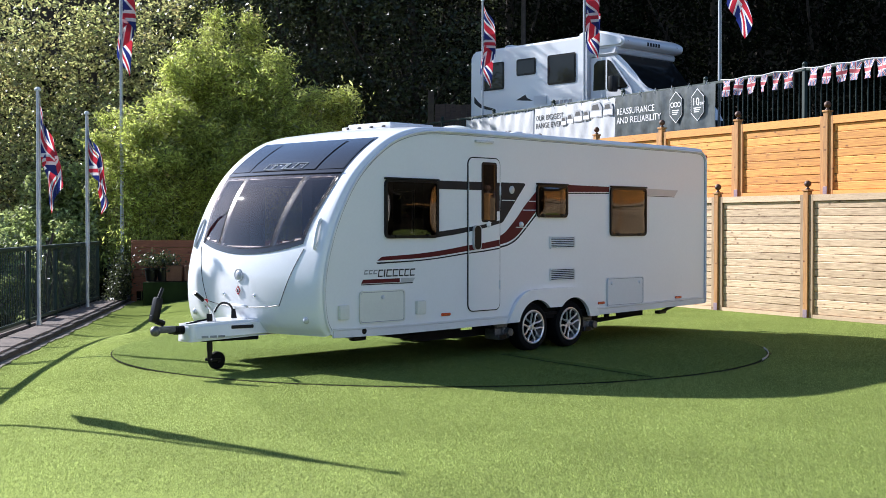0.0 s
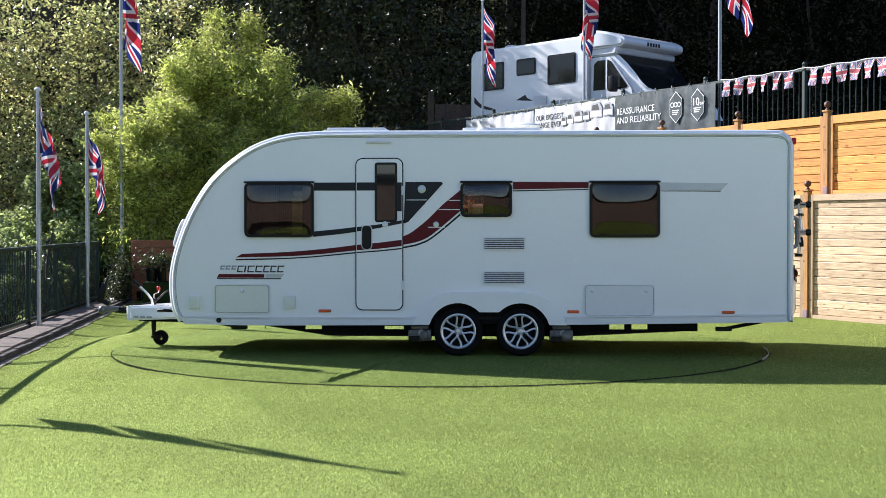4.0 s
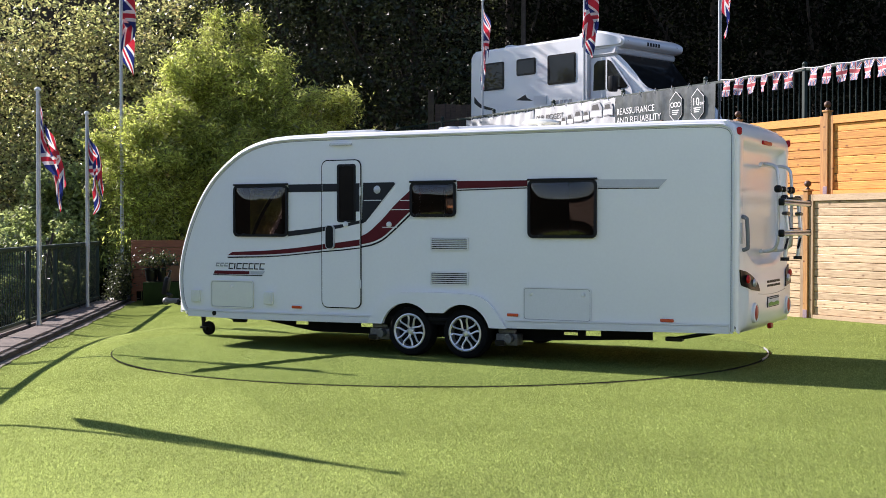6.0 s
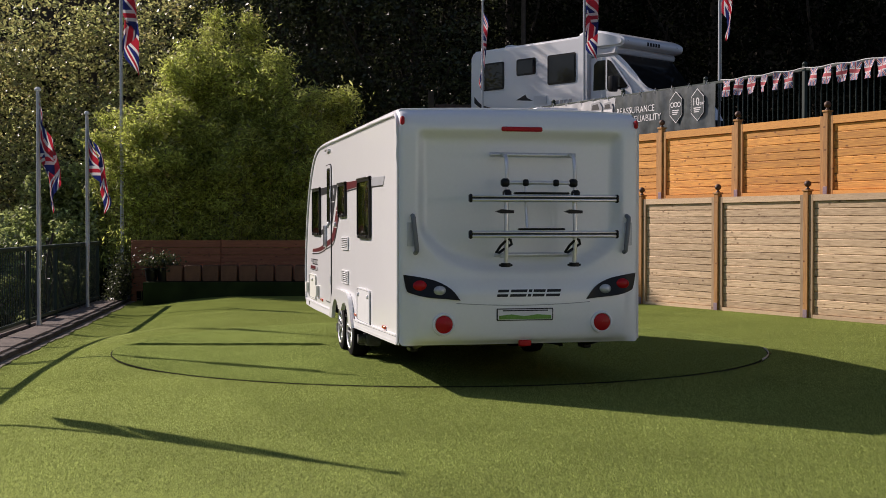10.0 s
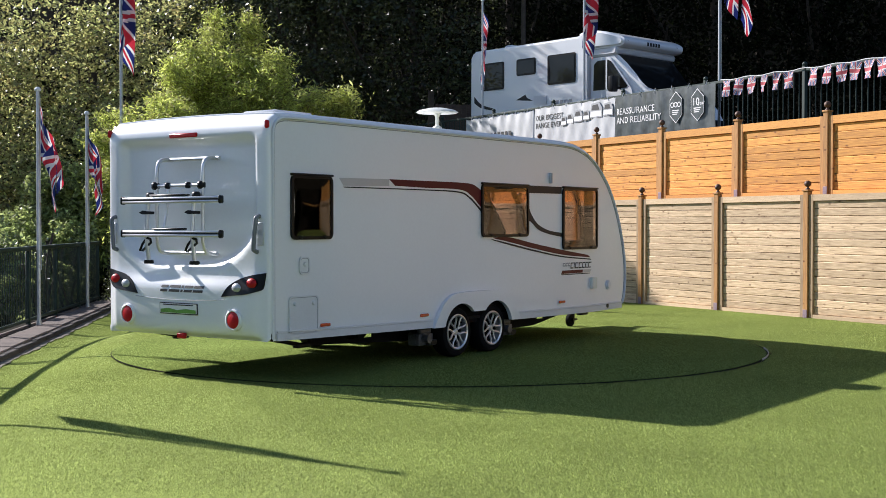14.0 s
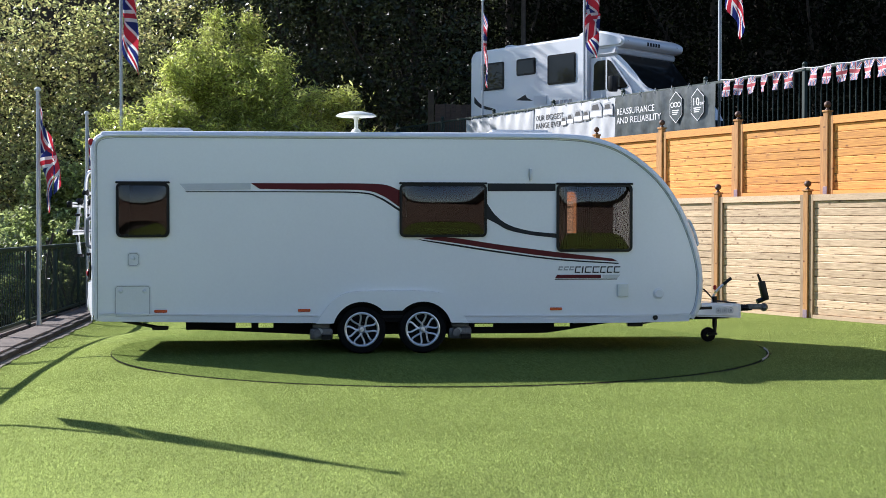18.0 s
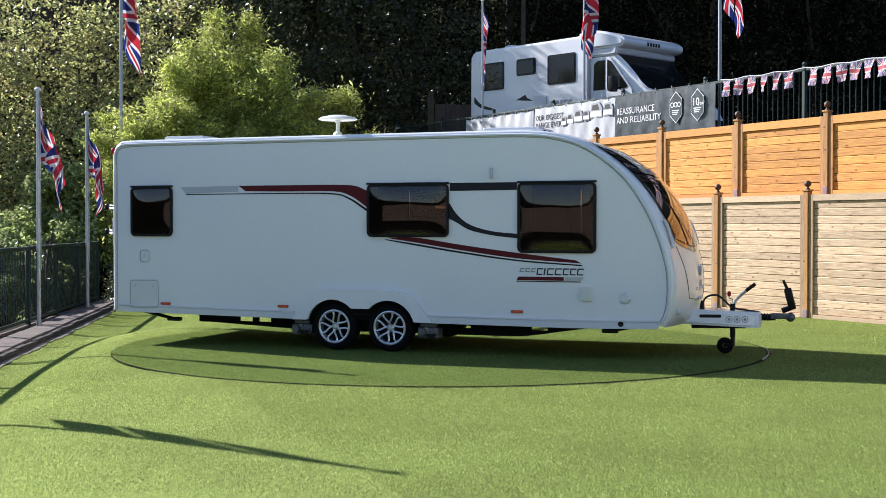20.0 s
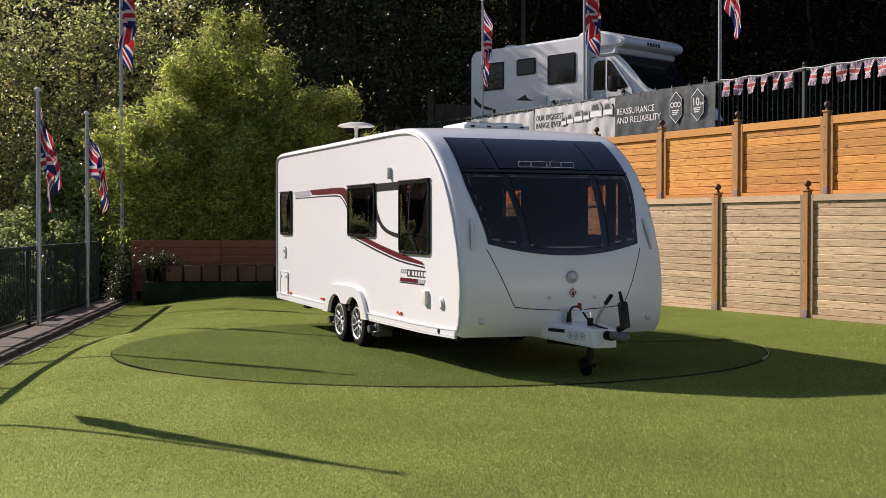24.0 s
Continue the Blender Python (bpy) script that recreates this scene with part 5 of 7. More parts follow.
for s in (1, -1):
    cl = back_plate("rear_lamp", [(s * a, b) for a, b in [tuple(p) for p in spline([(1.085, 1.03), (0.95, 1.01), (0.80, 0.975), (0.67, 0.905), (0.585, 0.80)], 12)] + [tuple(p) for p in spline([(0.585, 0.80), (0.72, 0.815), (0.88, 0.83), (1.02, 0.865), (1.06, 0.90), (1.085, 1.03)], 12)][1:-1]],
                    M["black"], 0.012, "black almond-shaped rear lamp cluster")
    for y, z, mat, w in ((0.945, 0.935, "redlens", 0.062), (0.77, 0.89, "silver", 0.056)):
        bm = bmesh.new()
        x = back_x(s * y, z)
        lathe(bm, [(0.001, -0.034), (w * 0.5, -0.032), (w * 0.9, -0.022), (w, -0.01)], 20, "x", (0, 0, 0))
        bm.transform(Matrix.Translation((x, s * y, z)) @ Matrix.Diagonal((1, 1, 0.75, 1)))
        cp("lens", bm, M[mat], "red lamp lens" if mat == "redlens" else "clear lamp lens", 50, cl)
    bm = bmesh.new()
    x = back_x(s * 0.735, 0.59)
    lathe(bm, [(0.001, -0.03), (0.06, -0.028), (0.078, -0.02)], 26, "x", (x, s * 0.735, 0.59))
    rr = cp("reflector", bm, M["redlens"], "round red reflector in a white ring", 50)
    bm = bmesh.new()
    lathe(bm, [(0.078, -0.016), (0.085, -0.028), (0.10, -0.02), (0.105, 0.01)], 26, "x", (x, s * 0.735, 0.59))
    cp("ring", bm, M["white"], "white ring", 50, rr)
    bm = bmesh.new()
    ya, yb = s * 1.0, s * 0.975
    xa, xb = back_x(ya, 1.545), back_x(yb, 1.225)
    tube(bm, [Vector(v) for v in spline([(xa, ya, 1.55), (xa - 0.040, ya, 1.535), (xa - 0.052, ya, 1.50), (xb - 0.052, yb, 1.27), (xb - 0.040, yb, 1.235), (xb, yb, 1.22)], 24)], 0.021, 8)
    gh = cp("grab_handle", bm, M["handle"], "grey grab handle", 60)
    bm = bmesh.new()
    box(bm, (0.012, 0.075, 0.21), (back_x(s * 1.01, 1.385) - 0.003, s * 1.015, 1.385), 0.005)
    cp("handle_plate", bm, M["silver"], "pale recess plate behind the handle", 40, gh)
    bm = bmesh.new()
    box(bm, (0.05, 0.035, 0.075), (-3.945, s * 1.09, 2.385), 0.012)
    cp("corner_marker", bm, M["redlens"], "red corner marker light")
bm = bmesh.new()
box(bm, (0.03, 0.38, 0.042), (back_x(0, 2.33) - 0.008, 0.0, 2.325), 0.01)
cp("brake_light", bm, M["redlens"], "red high-level brake light")
npl = back_plate("plate", rounded(-0.27, 0.255, 0.615, 0.725, 0.01), M["printd"], 0.006, "show plate with a green hill picture")
back_plate("plate_face", rounded(-0.26, 0.245, 0.624, 0.716, 0.008), M["print"], 0.002, "", 0.009, npl)
back_plate("plate_hill", [(-0.25, 0.628), (0.235, 0.628), (0.235, 0.66), (0.12, 0.672), (0.0, 0.655), (-0.12, 0.67), (-0.25, 0.66)][::-1], M["printgreen"], 0.002, "green printed hills", 0.0115, npl)
back_plate("plate_bar", [(-0.22, 0.70), (0.20, 0.70), (0.20, 0.71), (-0.22, 0.71)], M["printd"], 0.002, "", 0.0115, npl)
for k, (y0, w) in enumerate(((0.255, 0.10), (0.135, 0.15), (-0.03, 0.03), (-0.075, 0.11), (-0.20, 0.13))):
    for quad in ([(y0 - 0.02, 0.892), (y0 - w - 0.02, 0.892), (y0 - w - 0.012, 0.868), (y0 - 0.012, 0.868)], [(y0 - 0.008, 0.852), (y0 - w - 0.008, 0.852), (y0 - w, 0.828), (y0, 0.828)]):
        back_plate("name_shape", quad, M["printd"], 0.002)
bm = bmesh.new()
tube(bm, [(back_x(y, 0.775) - 0.001, y, 0.752 + 0.022 * (y / 0.6) ** 2) for y in [-0.62 + 1.24 * k / 24 for k in range(25)]], 0.003, 5)
cp("bumper_seam", bm, M["printg"], "seam of the back bumper", 60)
bm = bmesh.new()
box(bm, (0.04, 0.115, 0.055), (-4.0, -0.015, 0.41), 0.01)
cp("towing_lamp", bm, M["redlens"], "red low fog lamp")
# bicycle rack
rack = empty("bicycle_rack")
rack.parent, rack.location = caravan, (0, YC - 0.10, 0)
rack["label"] = "folded aluminium bicycle rack with black clamps"


def rk(name, bm, mat, label=""):
    return part(name, bm, mat, rack, label, 60)


for y in (0.29, -0.34):
    bm = bmesh.new()
    tube(bm, [Vector(v) for v in spline([(-3.93, y, 2.09), (-4.0, y, 2.10), (-4.09, y, 2.07), (-4.12, y, 1.98), (-4.125, y, 1.80), (-4.125, y, 1.45), (-4.12, y, 1.30), (-4.07, y, 1.21), (-3.93, y, 1.19)], 40)], 0.018, 8)
    rk("upright", bm, M["alu"], "bent aluminium tube")
    bm = bmesh.new()
    tube(bm, [(-4.20, y + 0.03, 1.76), (-4.23, y + 0.03, 1.40), (-4.20, y + 0.03, 1.12)], 0.021, 8)
    rk("arm", bm, M["alu"])
    for z, x in ((1.84, -4.125), (1.74, -4.19)):
        bm = bmesh.new()
        box(bm, (0.075, 0.072, 0.075), (x, y + 0.015, z), 0.018)
        rk("clamp", bm, M["black"], "black clamp")
    bm = bmesh.new()
    prism(bm, [(y - 0.035, 1.595), (y + 0.075, 1.605), (y + 0.125, 1.585), (y + 0.075, 1.568), (y - 0.035, 1.57)], lambda p, q, o: (-4.185 - o, p, q), 0.055)
    rk("clamp", bm, M["black"], "black wedge clamp")
    bm = bmesh.new()
    sling = [(-4.215, y - 0.01, 1.335), (-4.23, y + 0.02, 1.345), (-4.23, y + 0.085, 1.285), (-4.225, y + 0.125, 1.225), (-4.215, y + 0.095, 1.225), (-4.215, y + 0.02, 1.275), (-4.215, y - 0.02, 1.30)]
    tube(bm, [Vector(v) for v in sling + sling[:2]], 0.013, 6)
    rk("strap", bm, M["black"], "slanted black ratchet strap")
    bm = bmesh.new()
    cyl(bm, (-4.20, y + 0.03, 1.10), (-4.20, y + 0.03, 1.135), 0.045, seg=10)
    box(bm, (0.03, 0.12, 0.02), (-4.20, y + 0.03, 1.115), 0.005)
    rk("knob", bm, M["black"])
for z, y0, y1 in ((2.095, 0.40, -0.40), (1.20, 0.36, -0.36)):
    bm = bmesh.new()
    cyl(bm, (-3.965, y0, z), (-3.965, y1, z), 0.02, seg=10)
    rk("cross_tube", bm, M["alu"], "fixing tube across the back")
bm = bmesh.new()
cyl(bm, (-4.125, 0.30, 1.84), (-4.125, -0.35, 1.84), 0.016, seg=10)
rk("cross_tube", bm, M["alu"])
bm = bmesh.new()
tube(bm, [(-4.13, 0.12, 1.85), (-4.15, 0.12, 1.60), (-4.19, 0.12, 1.43)], 0.013, 8)
rk("arm", bm, M["alu"])
for y in (0.12, -0.16):
    bm = bmesh.new()
    box(bm, (0.05, 0.05, 0.06), (-4.14, y, 1.84), 0.012)
    rk("clamp", bm, M["black"])
for z in (1.70, 1.385):
    bm = bmesh.new()
    box(bm, (0.05, 1.33, 0.022), (-4.235, -0.025, z + 0.018), 0.006)
    box(bm, (0.055, 1.33, 0.030), (-4.235, -0.025, z - 0.015), 0.008)
    rk("wheel_channel", bm, M["alu"], "long aluminium wheel channel")
    bm = bmesh.new()
    box(bm, (0.056, 1.32, 0.006), (-4.237, -0.025, z + 0.004), 0)
    rk("slot", bm, M["black"], "dark slot of the channel")
    for y in (0.645, -0.695):
        bm = bmesh.new()
        box(bm, (0.062, 0.03, 0.075), (-4.235, y, z), 0.012)
        rk("end_cap", bm, M["black"])
    bm = bmesh.new()
    box(bm, (0.07, 0.5 if z > 1.5 else 0.42, 0.02), (-4.225, 0.0, z + 0.045), 0.008)
    rk("strap", bm, M["black"], "black strap")

# ---- left-hand path, kerb, railing and flagpoles ----
def pole_x(y):
    return -6.36 - 0.099 * (y - 19.7)


kerb = tagged(empty("kerb"), "row of kerb stones along the lawn, coloured dark for their shaded face", kind="structure")
bm = bmesh.new()
box(bm, (0.13, 0.59, 0.30), (0, 0, -0.10), 0.012)
stone = None
for k in range(44):
    y = 2.0 + 0.6 * k
    m = Matrix.Translation((edge_x(y) - 0.07, y, -0.175 + 0.006 * math.sin(k * 3.7))) @ Matrix.Rotation(math.atan(0.122), 4, "Z")
    if stone is None:
        stone = part("kerb_stone", bm, M["stone_dark"], kerb)
        stone.matrix_basis = m
    else:
        again(stone, kerb, m)
path = tagged(empty("path"), "narrow strip of pale paving behind the kerb", kind="structure")
bm = bmesh.new()
box(bm, (0.40, 1.19, 0.24), (0, 0, -0.12), 0.010)
slab = None
for k in range(22):
    y = 2.3 + 1.2 * k
    m = Matrix.Translation((edge_x(y) - 0.30, y, -0.10 + 0.005 * math.sin(k * 2.1))) @ Matrix.Rotation(math.atan(0.122), 4, "Z")
    if slab is None:
        slab = part("slab", bm, M["stone"], path)
        slab.matrix_basis = m
    else:
        again(slab, path, m)

bm = bmesh.new()
V = [[bm.verts.new((edge_x(y) - w, y, z)) for w, z in ((0.50, -0.40), (0.50, -0.135), (0.75, -0.145), (1.05, -0.16), (1.05, -0.45))] for y in [1.7 + 0.6 * k for k in range(46)]]
for p, q in zip(V, V[1:]):
    for k in range(4):
        bm.faces.new((p[k], q[k], q[k + 1], p[k + 1]))
tagged(link("verge", bm, M["earth"], smooth=30), "narrow strip of dark earth behind the paving", kind="structure")
bm = bmesh.new()
rng_e = np.random.default_rng(91)
V = [[bm.verts.new((edge_x(y) + w, y, lawn_z(edge_x(y) + max(0.0, w), y) + 0.012)) for w in (-0.02, 0.06, 0.10 + 0.02 * math.sin(3.1 * y) + 0.015 * math.sin(11 * y) + 0.008 * rng_e.random())] for y in [1.7 + 0.12 * k for k in range(228)]]
for p, q in zip(V, V[1:]):
    for k in range(2):
        bm.faces.new((p[k], q[k], q[k + 1], p[k + 1]))
tagged(link("grit_strip", bm, M["grit"], smooth=30), "worn strip of pale grit along the foot of the kerb", kind="structure")
railing = tagged(empty("railing"), "dark green metal mesh railing along the lawn", "railing")
ys = [7.25 + 2.075 * k for k in range(10)]
bm = bmesh.new()
box(bm, (0.06, 0.06, 1.32), (0, 0, 0.48), 0.006)
post0 = part("post", bm, M["green"], railing)
post0.matrix_basis = pose(pole_x(ys[0]) - 0.17, ys[0], 0)
panel0 = None
for i, y in enumerate(ys):
    if i:
        again(post0, railing, pose(pole_x(y) - 0.17, y, 0))
    if i + 1 == len(ys):
        break
    yc, ang = y + 1.0375, math.degrees(math.atan(0.099))
    m = pose(pole_x(yc) - 0.17, yc, 0, 0, 0, ang)
    if panel0 is None:
        bt, bb, bmsh, bl = bmesh.new(), bmesh.new(), bmesh.new(), bmesh.new()
        box(bt, (0.11, 2.08, 0.065), (0, 0, 1.10), 0.012)
        box(bb, (0.04, 2.03, 0.05), (0, 0, -0.03), 0.006)
        cyl(bmsh, (0, 0, -0.02), (0, 0, 1.08), 0.007, seg=6, cap=False)
        box(bl, (0.05, 2.03, 0.05), (0, 0, -0.125), 0.006)
        panel0 = [part("top_rail", bt, M["green"], railing), part("bottom_rail", bb, M["green"], railing), part("foot_rail", bl, M["stone"], railing)]
        rbar = part("bar", bmsh, M["mesh"], railing)
        rbar.matrix_basis = m @ Matrix.Translation((0, -0.95, 0))
        for o in panel0:
            o.matrix_basis = m
    else:
        for o in panel0:
            again(o, railing, m)
    for k in range(20):
        if (i, k) != (0, 0):
            again(rbar, railing, m @ Matrix.Translation((0, -0.95 + 0.1 * k, 0)))


def flag_strip(parent, name, u0, u1, hoist, fly, fold, seed, droop):
    """A strip of a hanging flag between two fractions of its fly; x away from the pole, z down from the hoist's top."""
    nu, nv = 8, 16
    bm = bmesh.new()
    uvl = bm.loops.layers.uv.new("UVMap")
    grid = []
    for j in range(nv + 1):
        row = []
        for i in range(nu + 1):
            u, v = u0 + (u1 - u0) * i / nu, j / nv
            if droop >= 90:
                down = v * hoist * 0.62 * (1 - 0.4 * u) + u * fly * 1.15
                near = 0.14 * smooth_step(1.25, 2.05, down)
                outw = near + (0.05 + 0.34 * (down / 2.05) ** 1.3 - near) * v
                down -= v * hoist
            elif droop == 85:
                down = u * fly * 0.66 - 0.16 * v * hoist * u
                outw = (0.10 + 0.26 * ((v * hoist + down) / 1.8) ** 1.2) * (0.5 - 0.5 * math.cos(5.6 * u + 0.5 * v)) + 0.14 * u * (0.4 + v)
            elif droop >= 70:
                down = u * fly * 0.64 + 0.05 * math.sin(4 * u + 3 * v + seed) * u
                outw = 0.27 * (0.5 - 0.5 * math.cos(u * 8.6 + 0.5 * v)) * (0.45 + 0.55 * min(1, 2.2 * (v + u))) + 0.05 * u * math.sin(2 * v + seed)
            else:
                a = radians(droop)
                down = u * fly * math.sin(a) * (1 - 0.22 * v)
                outw = u * fly * math.cos(a) * (0.9 + 0.35 * math.sin(3.0 * v + seed)) + 0.05 * math.sin(3 * v + 4 * u + seed) * min(1, 3 * u)
            dep = fold * math.sin(u * 12 + 2.5 * v + seed) * min(1, u * 3) + 0.5 * fold * math.sin(7 * v + 5 * u + 2 * seed) * u
            row.append((bm.verts.new((0.03 + outw + 0.35 * dep, dep, -v * hoist - down)), (u, 1 - v)))
        grid.append(row)
    for a, b in zip(grid, grid[1:]):
        for i in range(nu):
            q = (a[i], a[i + 1], b[i + 1], b[i])
            f = bm.faces.new([x[0] for x in q])
            for lp, x in zip(f.loops, q):
                lp[uvl].uv = x[1]
    return part(name, bm, M["flag"], parent, "", 180)


FLAGS = []


def flag(at, yaw, hoist=0.9, fly=1.5, fold=0.06, seed=0.0, droop=83, swing=14, label="union flag hanging from its pole", turns=None):
    f = tagged(empty("flag", Matrix.Translation(at) @ Matrix.Rotation(radians(yaw), 4, "Z")), label, "flag", group="union flags on poles")
    strips = [flag_strip(f, "cloth_panel", k / 3, (k + 1) / 3, hoist, fly, fold, seed, droop) for k in range(3)]
    FLAGS.append((f, strips, Vector(at), yaw, seed, swing, turns))
    return f


def flagpole(x, y, z0, z1, r, label):
    e = tagged(empty("flagpole", pose(x, y, z0)), label, "flagpole", group="flagpoles")
    bm = bmesh.new()
    cyl(bm, (0, 0, 0), (0, 0, z1 - z0), r, r * 0.8, 14)
    part("pole", bm, M["pole"], e)
    bm = bmesh.new()
    lathe(bm, [(0.001, 0.06), (r * 0.8, 0.055), (r * 1.5, 0.03), (r * 1.5, 0.0), (r * 0.7, -0.01)], 14, "z", (0, 0, z1 - z0))
    part("cap", bm, M["white2"], e, "white cap")
    bm = bmesh.new()
    cyl(bm, (0, 0, 0), (0, 0, 0.10), r * 1.6, r * 1.3, 14)
    part("base_collar", bm, M["steel"], e)
    bm = bmesh.new()
    tube(bm, [(r + 0.01, -0.01, 0.9), (r + 0.006, -0.01, z1 - z0 - 0.05)], 0.004, 4)
    part("halyard", bm, M["print"], e, "thin white cord")
    return e


for y, top in ((10.9, 3.7), (15.55, 3.6), (19.7, 3.58), (23.85, 3.58)):
    flagpole(pole_x(y), y, -0.14, top, 0.033, "grey metal flagpole beside the railing")
flag((pole_x(19.7), 19.7, 3.40), -15, hoist=0.9, seed=0.4, droop=85, swing=6)
flag((pole_x(23.85), 23.85, 3.40), -15, hoist=0.9, seed=1.7, droop=85, swing=8)
flag((pole_x(10.9), 10.9, 3.66), 56, seed=2.4, fold=0.015, droop=90, swing=3)
flag((pole_x(15.55), 15.55, 3.52), -20, seed=3.3, swing=6)
flagpole(-7.1, 27.7, -0.1, 7.5, 0.036, "tall grey metal flagpole at the end of the railing")
flag((-7.1, 27.7, 7.3), 10, hoist=1.2, fly=2.0, seed=0.9, droop=78, swing=18)
for px, top, yaw, sd in ((855, 6.98, -10, 1.1), (1034, 7.0, 0, 2.0), (1273, 7.0, 0, 0.2)):
    k = (px - 784) / 2213
    d = 16.22 / (WN.x * k + WN.y)
    flagpole(k * d, d, 2.9, top, 0.027, "tall grey metal flagpole on the terrace")
    flag((k * d, d, top - 0.1), yaw, hoist=0.95, fly=1.6 if px < 900 else 1.35, seed=sd, droop=78 if px < 1200 else 62, swing=10,
         turns=[(0, 0), (2.5, -5), (5, 40), (7, 68), (18, 72), (22, 65), (24, 40)] if px < 900 else None if px < 1200 else [(0, 10), (2.5, 30), (5, 45), (6, 50), (7, 62), (8, 58), (10, 58), (12, 45), (14, 38), (17, 40), (18, 35), (19.5, 40), (20.5, 70), (21.1, 150), (21.6, 110), (22.2, 50), (24, 35)])

# ---- terrace railing, banners and bunting ----
terrace_rail = tagged(empty("terrace_railing"), "dark green metal railing along the terrace", "railing")
bm = bmesh.new()
box(bm, (0.07, 0.07, 1.35), (0, 0, 0.675), 0.006)
ball(bm, (0, 0, 1.38), 0.045, 8)
tp = None
ref = along((1424 - 784) / 2213, C3)
for k in range(-6, 3):
    m = wall_pose(C3, ref + 2.5 * k, 2.85)
    if tp is None:
        tp = part("post", bm, M["green"], terrace_rail)
        tp.matrix_basis = m
    else:
        again(tp, terrace_rail, m)
tr0 = None
for k in range(-6, 2):
    m = wall_pose(C3, ref + 2.5 * k + 1.25, 2.85)
    if tr0 is None:
        b1, b2 = bmesh.new(), bmesh.new()
        box(b1, (2.44, 0.05, 0.05), (0, 0, 1.28), 0.008)
        box(b2, (2.44, 0.05, 0.05), (0, 0, 0.16), 0.008)
        tr0 = [part("top_rail", b1, M["green"], terrace_rail), part("bottom_rail", b2, M["green"], terrace_rail)]
        for o in tr0:
            o.matrix_basis = m
    else:
        for o in tr0:
            again(o, terrace_rail, m)
bm = bmesh.new()
cyl(bm, (0, 0, 0.16), (0, 0, 1.27), 0.010, seg=6)
bar0 = None
for k in range(-6, 2):
    for j in range(1, 20):
        m = wall_pose(C3, ref + 2.5 * k + j * 0.125, 2.85)
        if bar0 is None:
            bar0 = part("bar", bm, M["green"], terrace_rail)
            bar0.matrix_basis = m
        else:
            again(bar0, terrace_rail, m)


def ripple(x, z, seed):
    """How far a hanging banner stands off its plane."""
    return 0.011 * math.sin(6.5 * x + seed + 1.7 * z) + 0.0055 * math.sin(15 * x - 5 * z + seed) + 0.004 * math.sin(27 * x + 9 * z + 2 * seed)


def banner(name, s0, s1, z0, z1, mat, label, seed):
    e = tagged(empty(name, wall_pose(C3 - 0.07, s0, 0)), label, "banner", group="banners on the terrace railing")
    bm = bmesh.new()
    nx, nz = 40, 10
    nx = 90
    V = [[bm.verts.new(((s1 - s0) * i / nx, ripple((s1 - s0) * i / nx, z0 + (z1 - z0) * j / nz, seed) + 0.02 * abs(math.sin(i * 0.25 + seed)) * max(0, (j - nz + 2) / 2),
                        z0 + (z1 - z0) * j / nz - (0.02 * abs(math.sin(i * 0.25)) if j == nz else 0))) for i in range(nx + 1)] for j in range(nz + 1)]
    for a, b in zip(V, V[1:]):
        for i in range(nx):
            bm.faces.new((a[i], a[i + 1], b[i + 1], b[i]))
    part("sheet", bm, mat, e, "", 180)
    for i in range(6):
        bm = bmesh.new()
        tube(bm, [((s1 - s0) * (i + 0.5) / 6, -0.01, z1 - 0.03), ((s1 - s0) * (i + 0.5) / 6, 0.03, z1 + 0.06)], 0.006, 5)
        part("tie", bm, M["print"], e)
    return e


def bpx(px):
    return along((px - 784) / 2213, C3 - 0.07)


ba = banner("banner", bpx(826), bpx(944), 3.05, 4.08, M["banner"], "white printed banner with dark lettering shown as bars", 0.3)
bb_ = banner("banner", bpx(946), bpx(1088), 3.05, 4.12, M["banner"], "white printed banner with small grey vehicles", 1.3)
bc = banner("banner", bpx(1089), bpx(1266), 3.05, 4.13, M["bannerd"], "charcoal printed banner with white lettering", 2.1)


def on_banner(x, z):
    return Matrix.Translation((x, -0.0065, z)) @ Matrix.Rotation(radians(90), 4, "X")


w_our = words("lettering", "OUR BIGGEST\nRANGE EVER", 0.175, on_banner(0.06, 3.83), M["printd"], bb_, "grey printed words")
w_rea = words("lettering", "REASSURANCE\nAND RELIABILITY", 0.185, on_banner(0.06, 3.74), M["print"], bc, "white printed words")
for ob, sd_ in ((w_our, 1.3), (w_rea, 2.1)):
    for v in ob.data.vertices:
        v.co.z -= ripple(ob.matrix_basis.translation.x + v.co.x, ob.matrix_basis.translation.z + v.co.y, sd_)
x = 1.08
for k, w in enumerate((0.22, 0.26, 0.34, 0.24, 0.46, 0.36)):
    h = 0.20 + 0.55 * (w - 0.22)
    z = 3.66 + 0.02 * k
    bm = bmesh.new()
    prism(bm, [(x, z), (x + w * 0.94, z), (x + w * 0.94, z + h * 0.6), (x + w * 0.7, z + h), (x + w * 0.12, z + h * 0.93)], lambda p, q, o: (p, -0.014 - o, q), 0.002)
    v = part("printed_vehicle", bm, M["printg"], bb_)
    bm = bmesh.new()
    prism(bm, [(x + w * 0.14, z + h * 0.5), (x + w * 0.72, z + h * 0.5), (x + w * 0.6, z + h * 0.85), (x + w * 0.22, z + h * 0.82)], lambda p, q, o: (p, -0.017 - o, q), 0.002)
    part("printed_window", bm, M["printd"], v)
    bm = bmesh.new()
    prism(bm, [(x + w * 0.05, z + h * 0.08), (x + w * 0.9, z + h * 0.08), (x + w * 0.88, z + h * 0.42), (x + w * 0.07, z + h * 0.42)], lambda p, q, o: (p, -0.017 - o, q), 0.002)
    part("printed_body", bm, M["print"], v)
    x += w
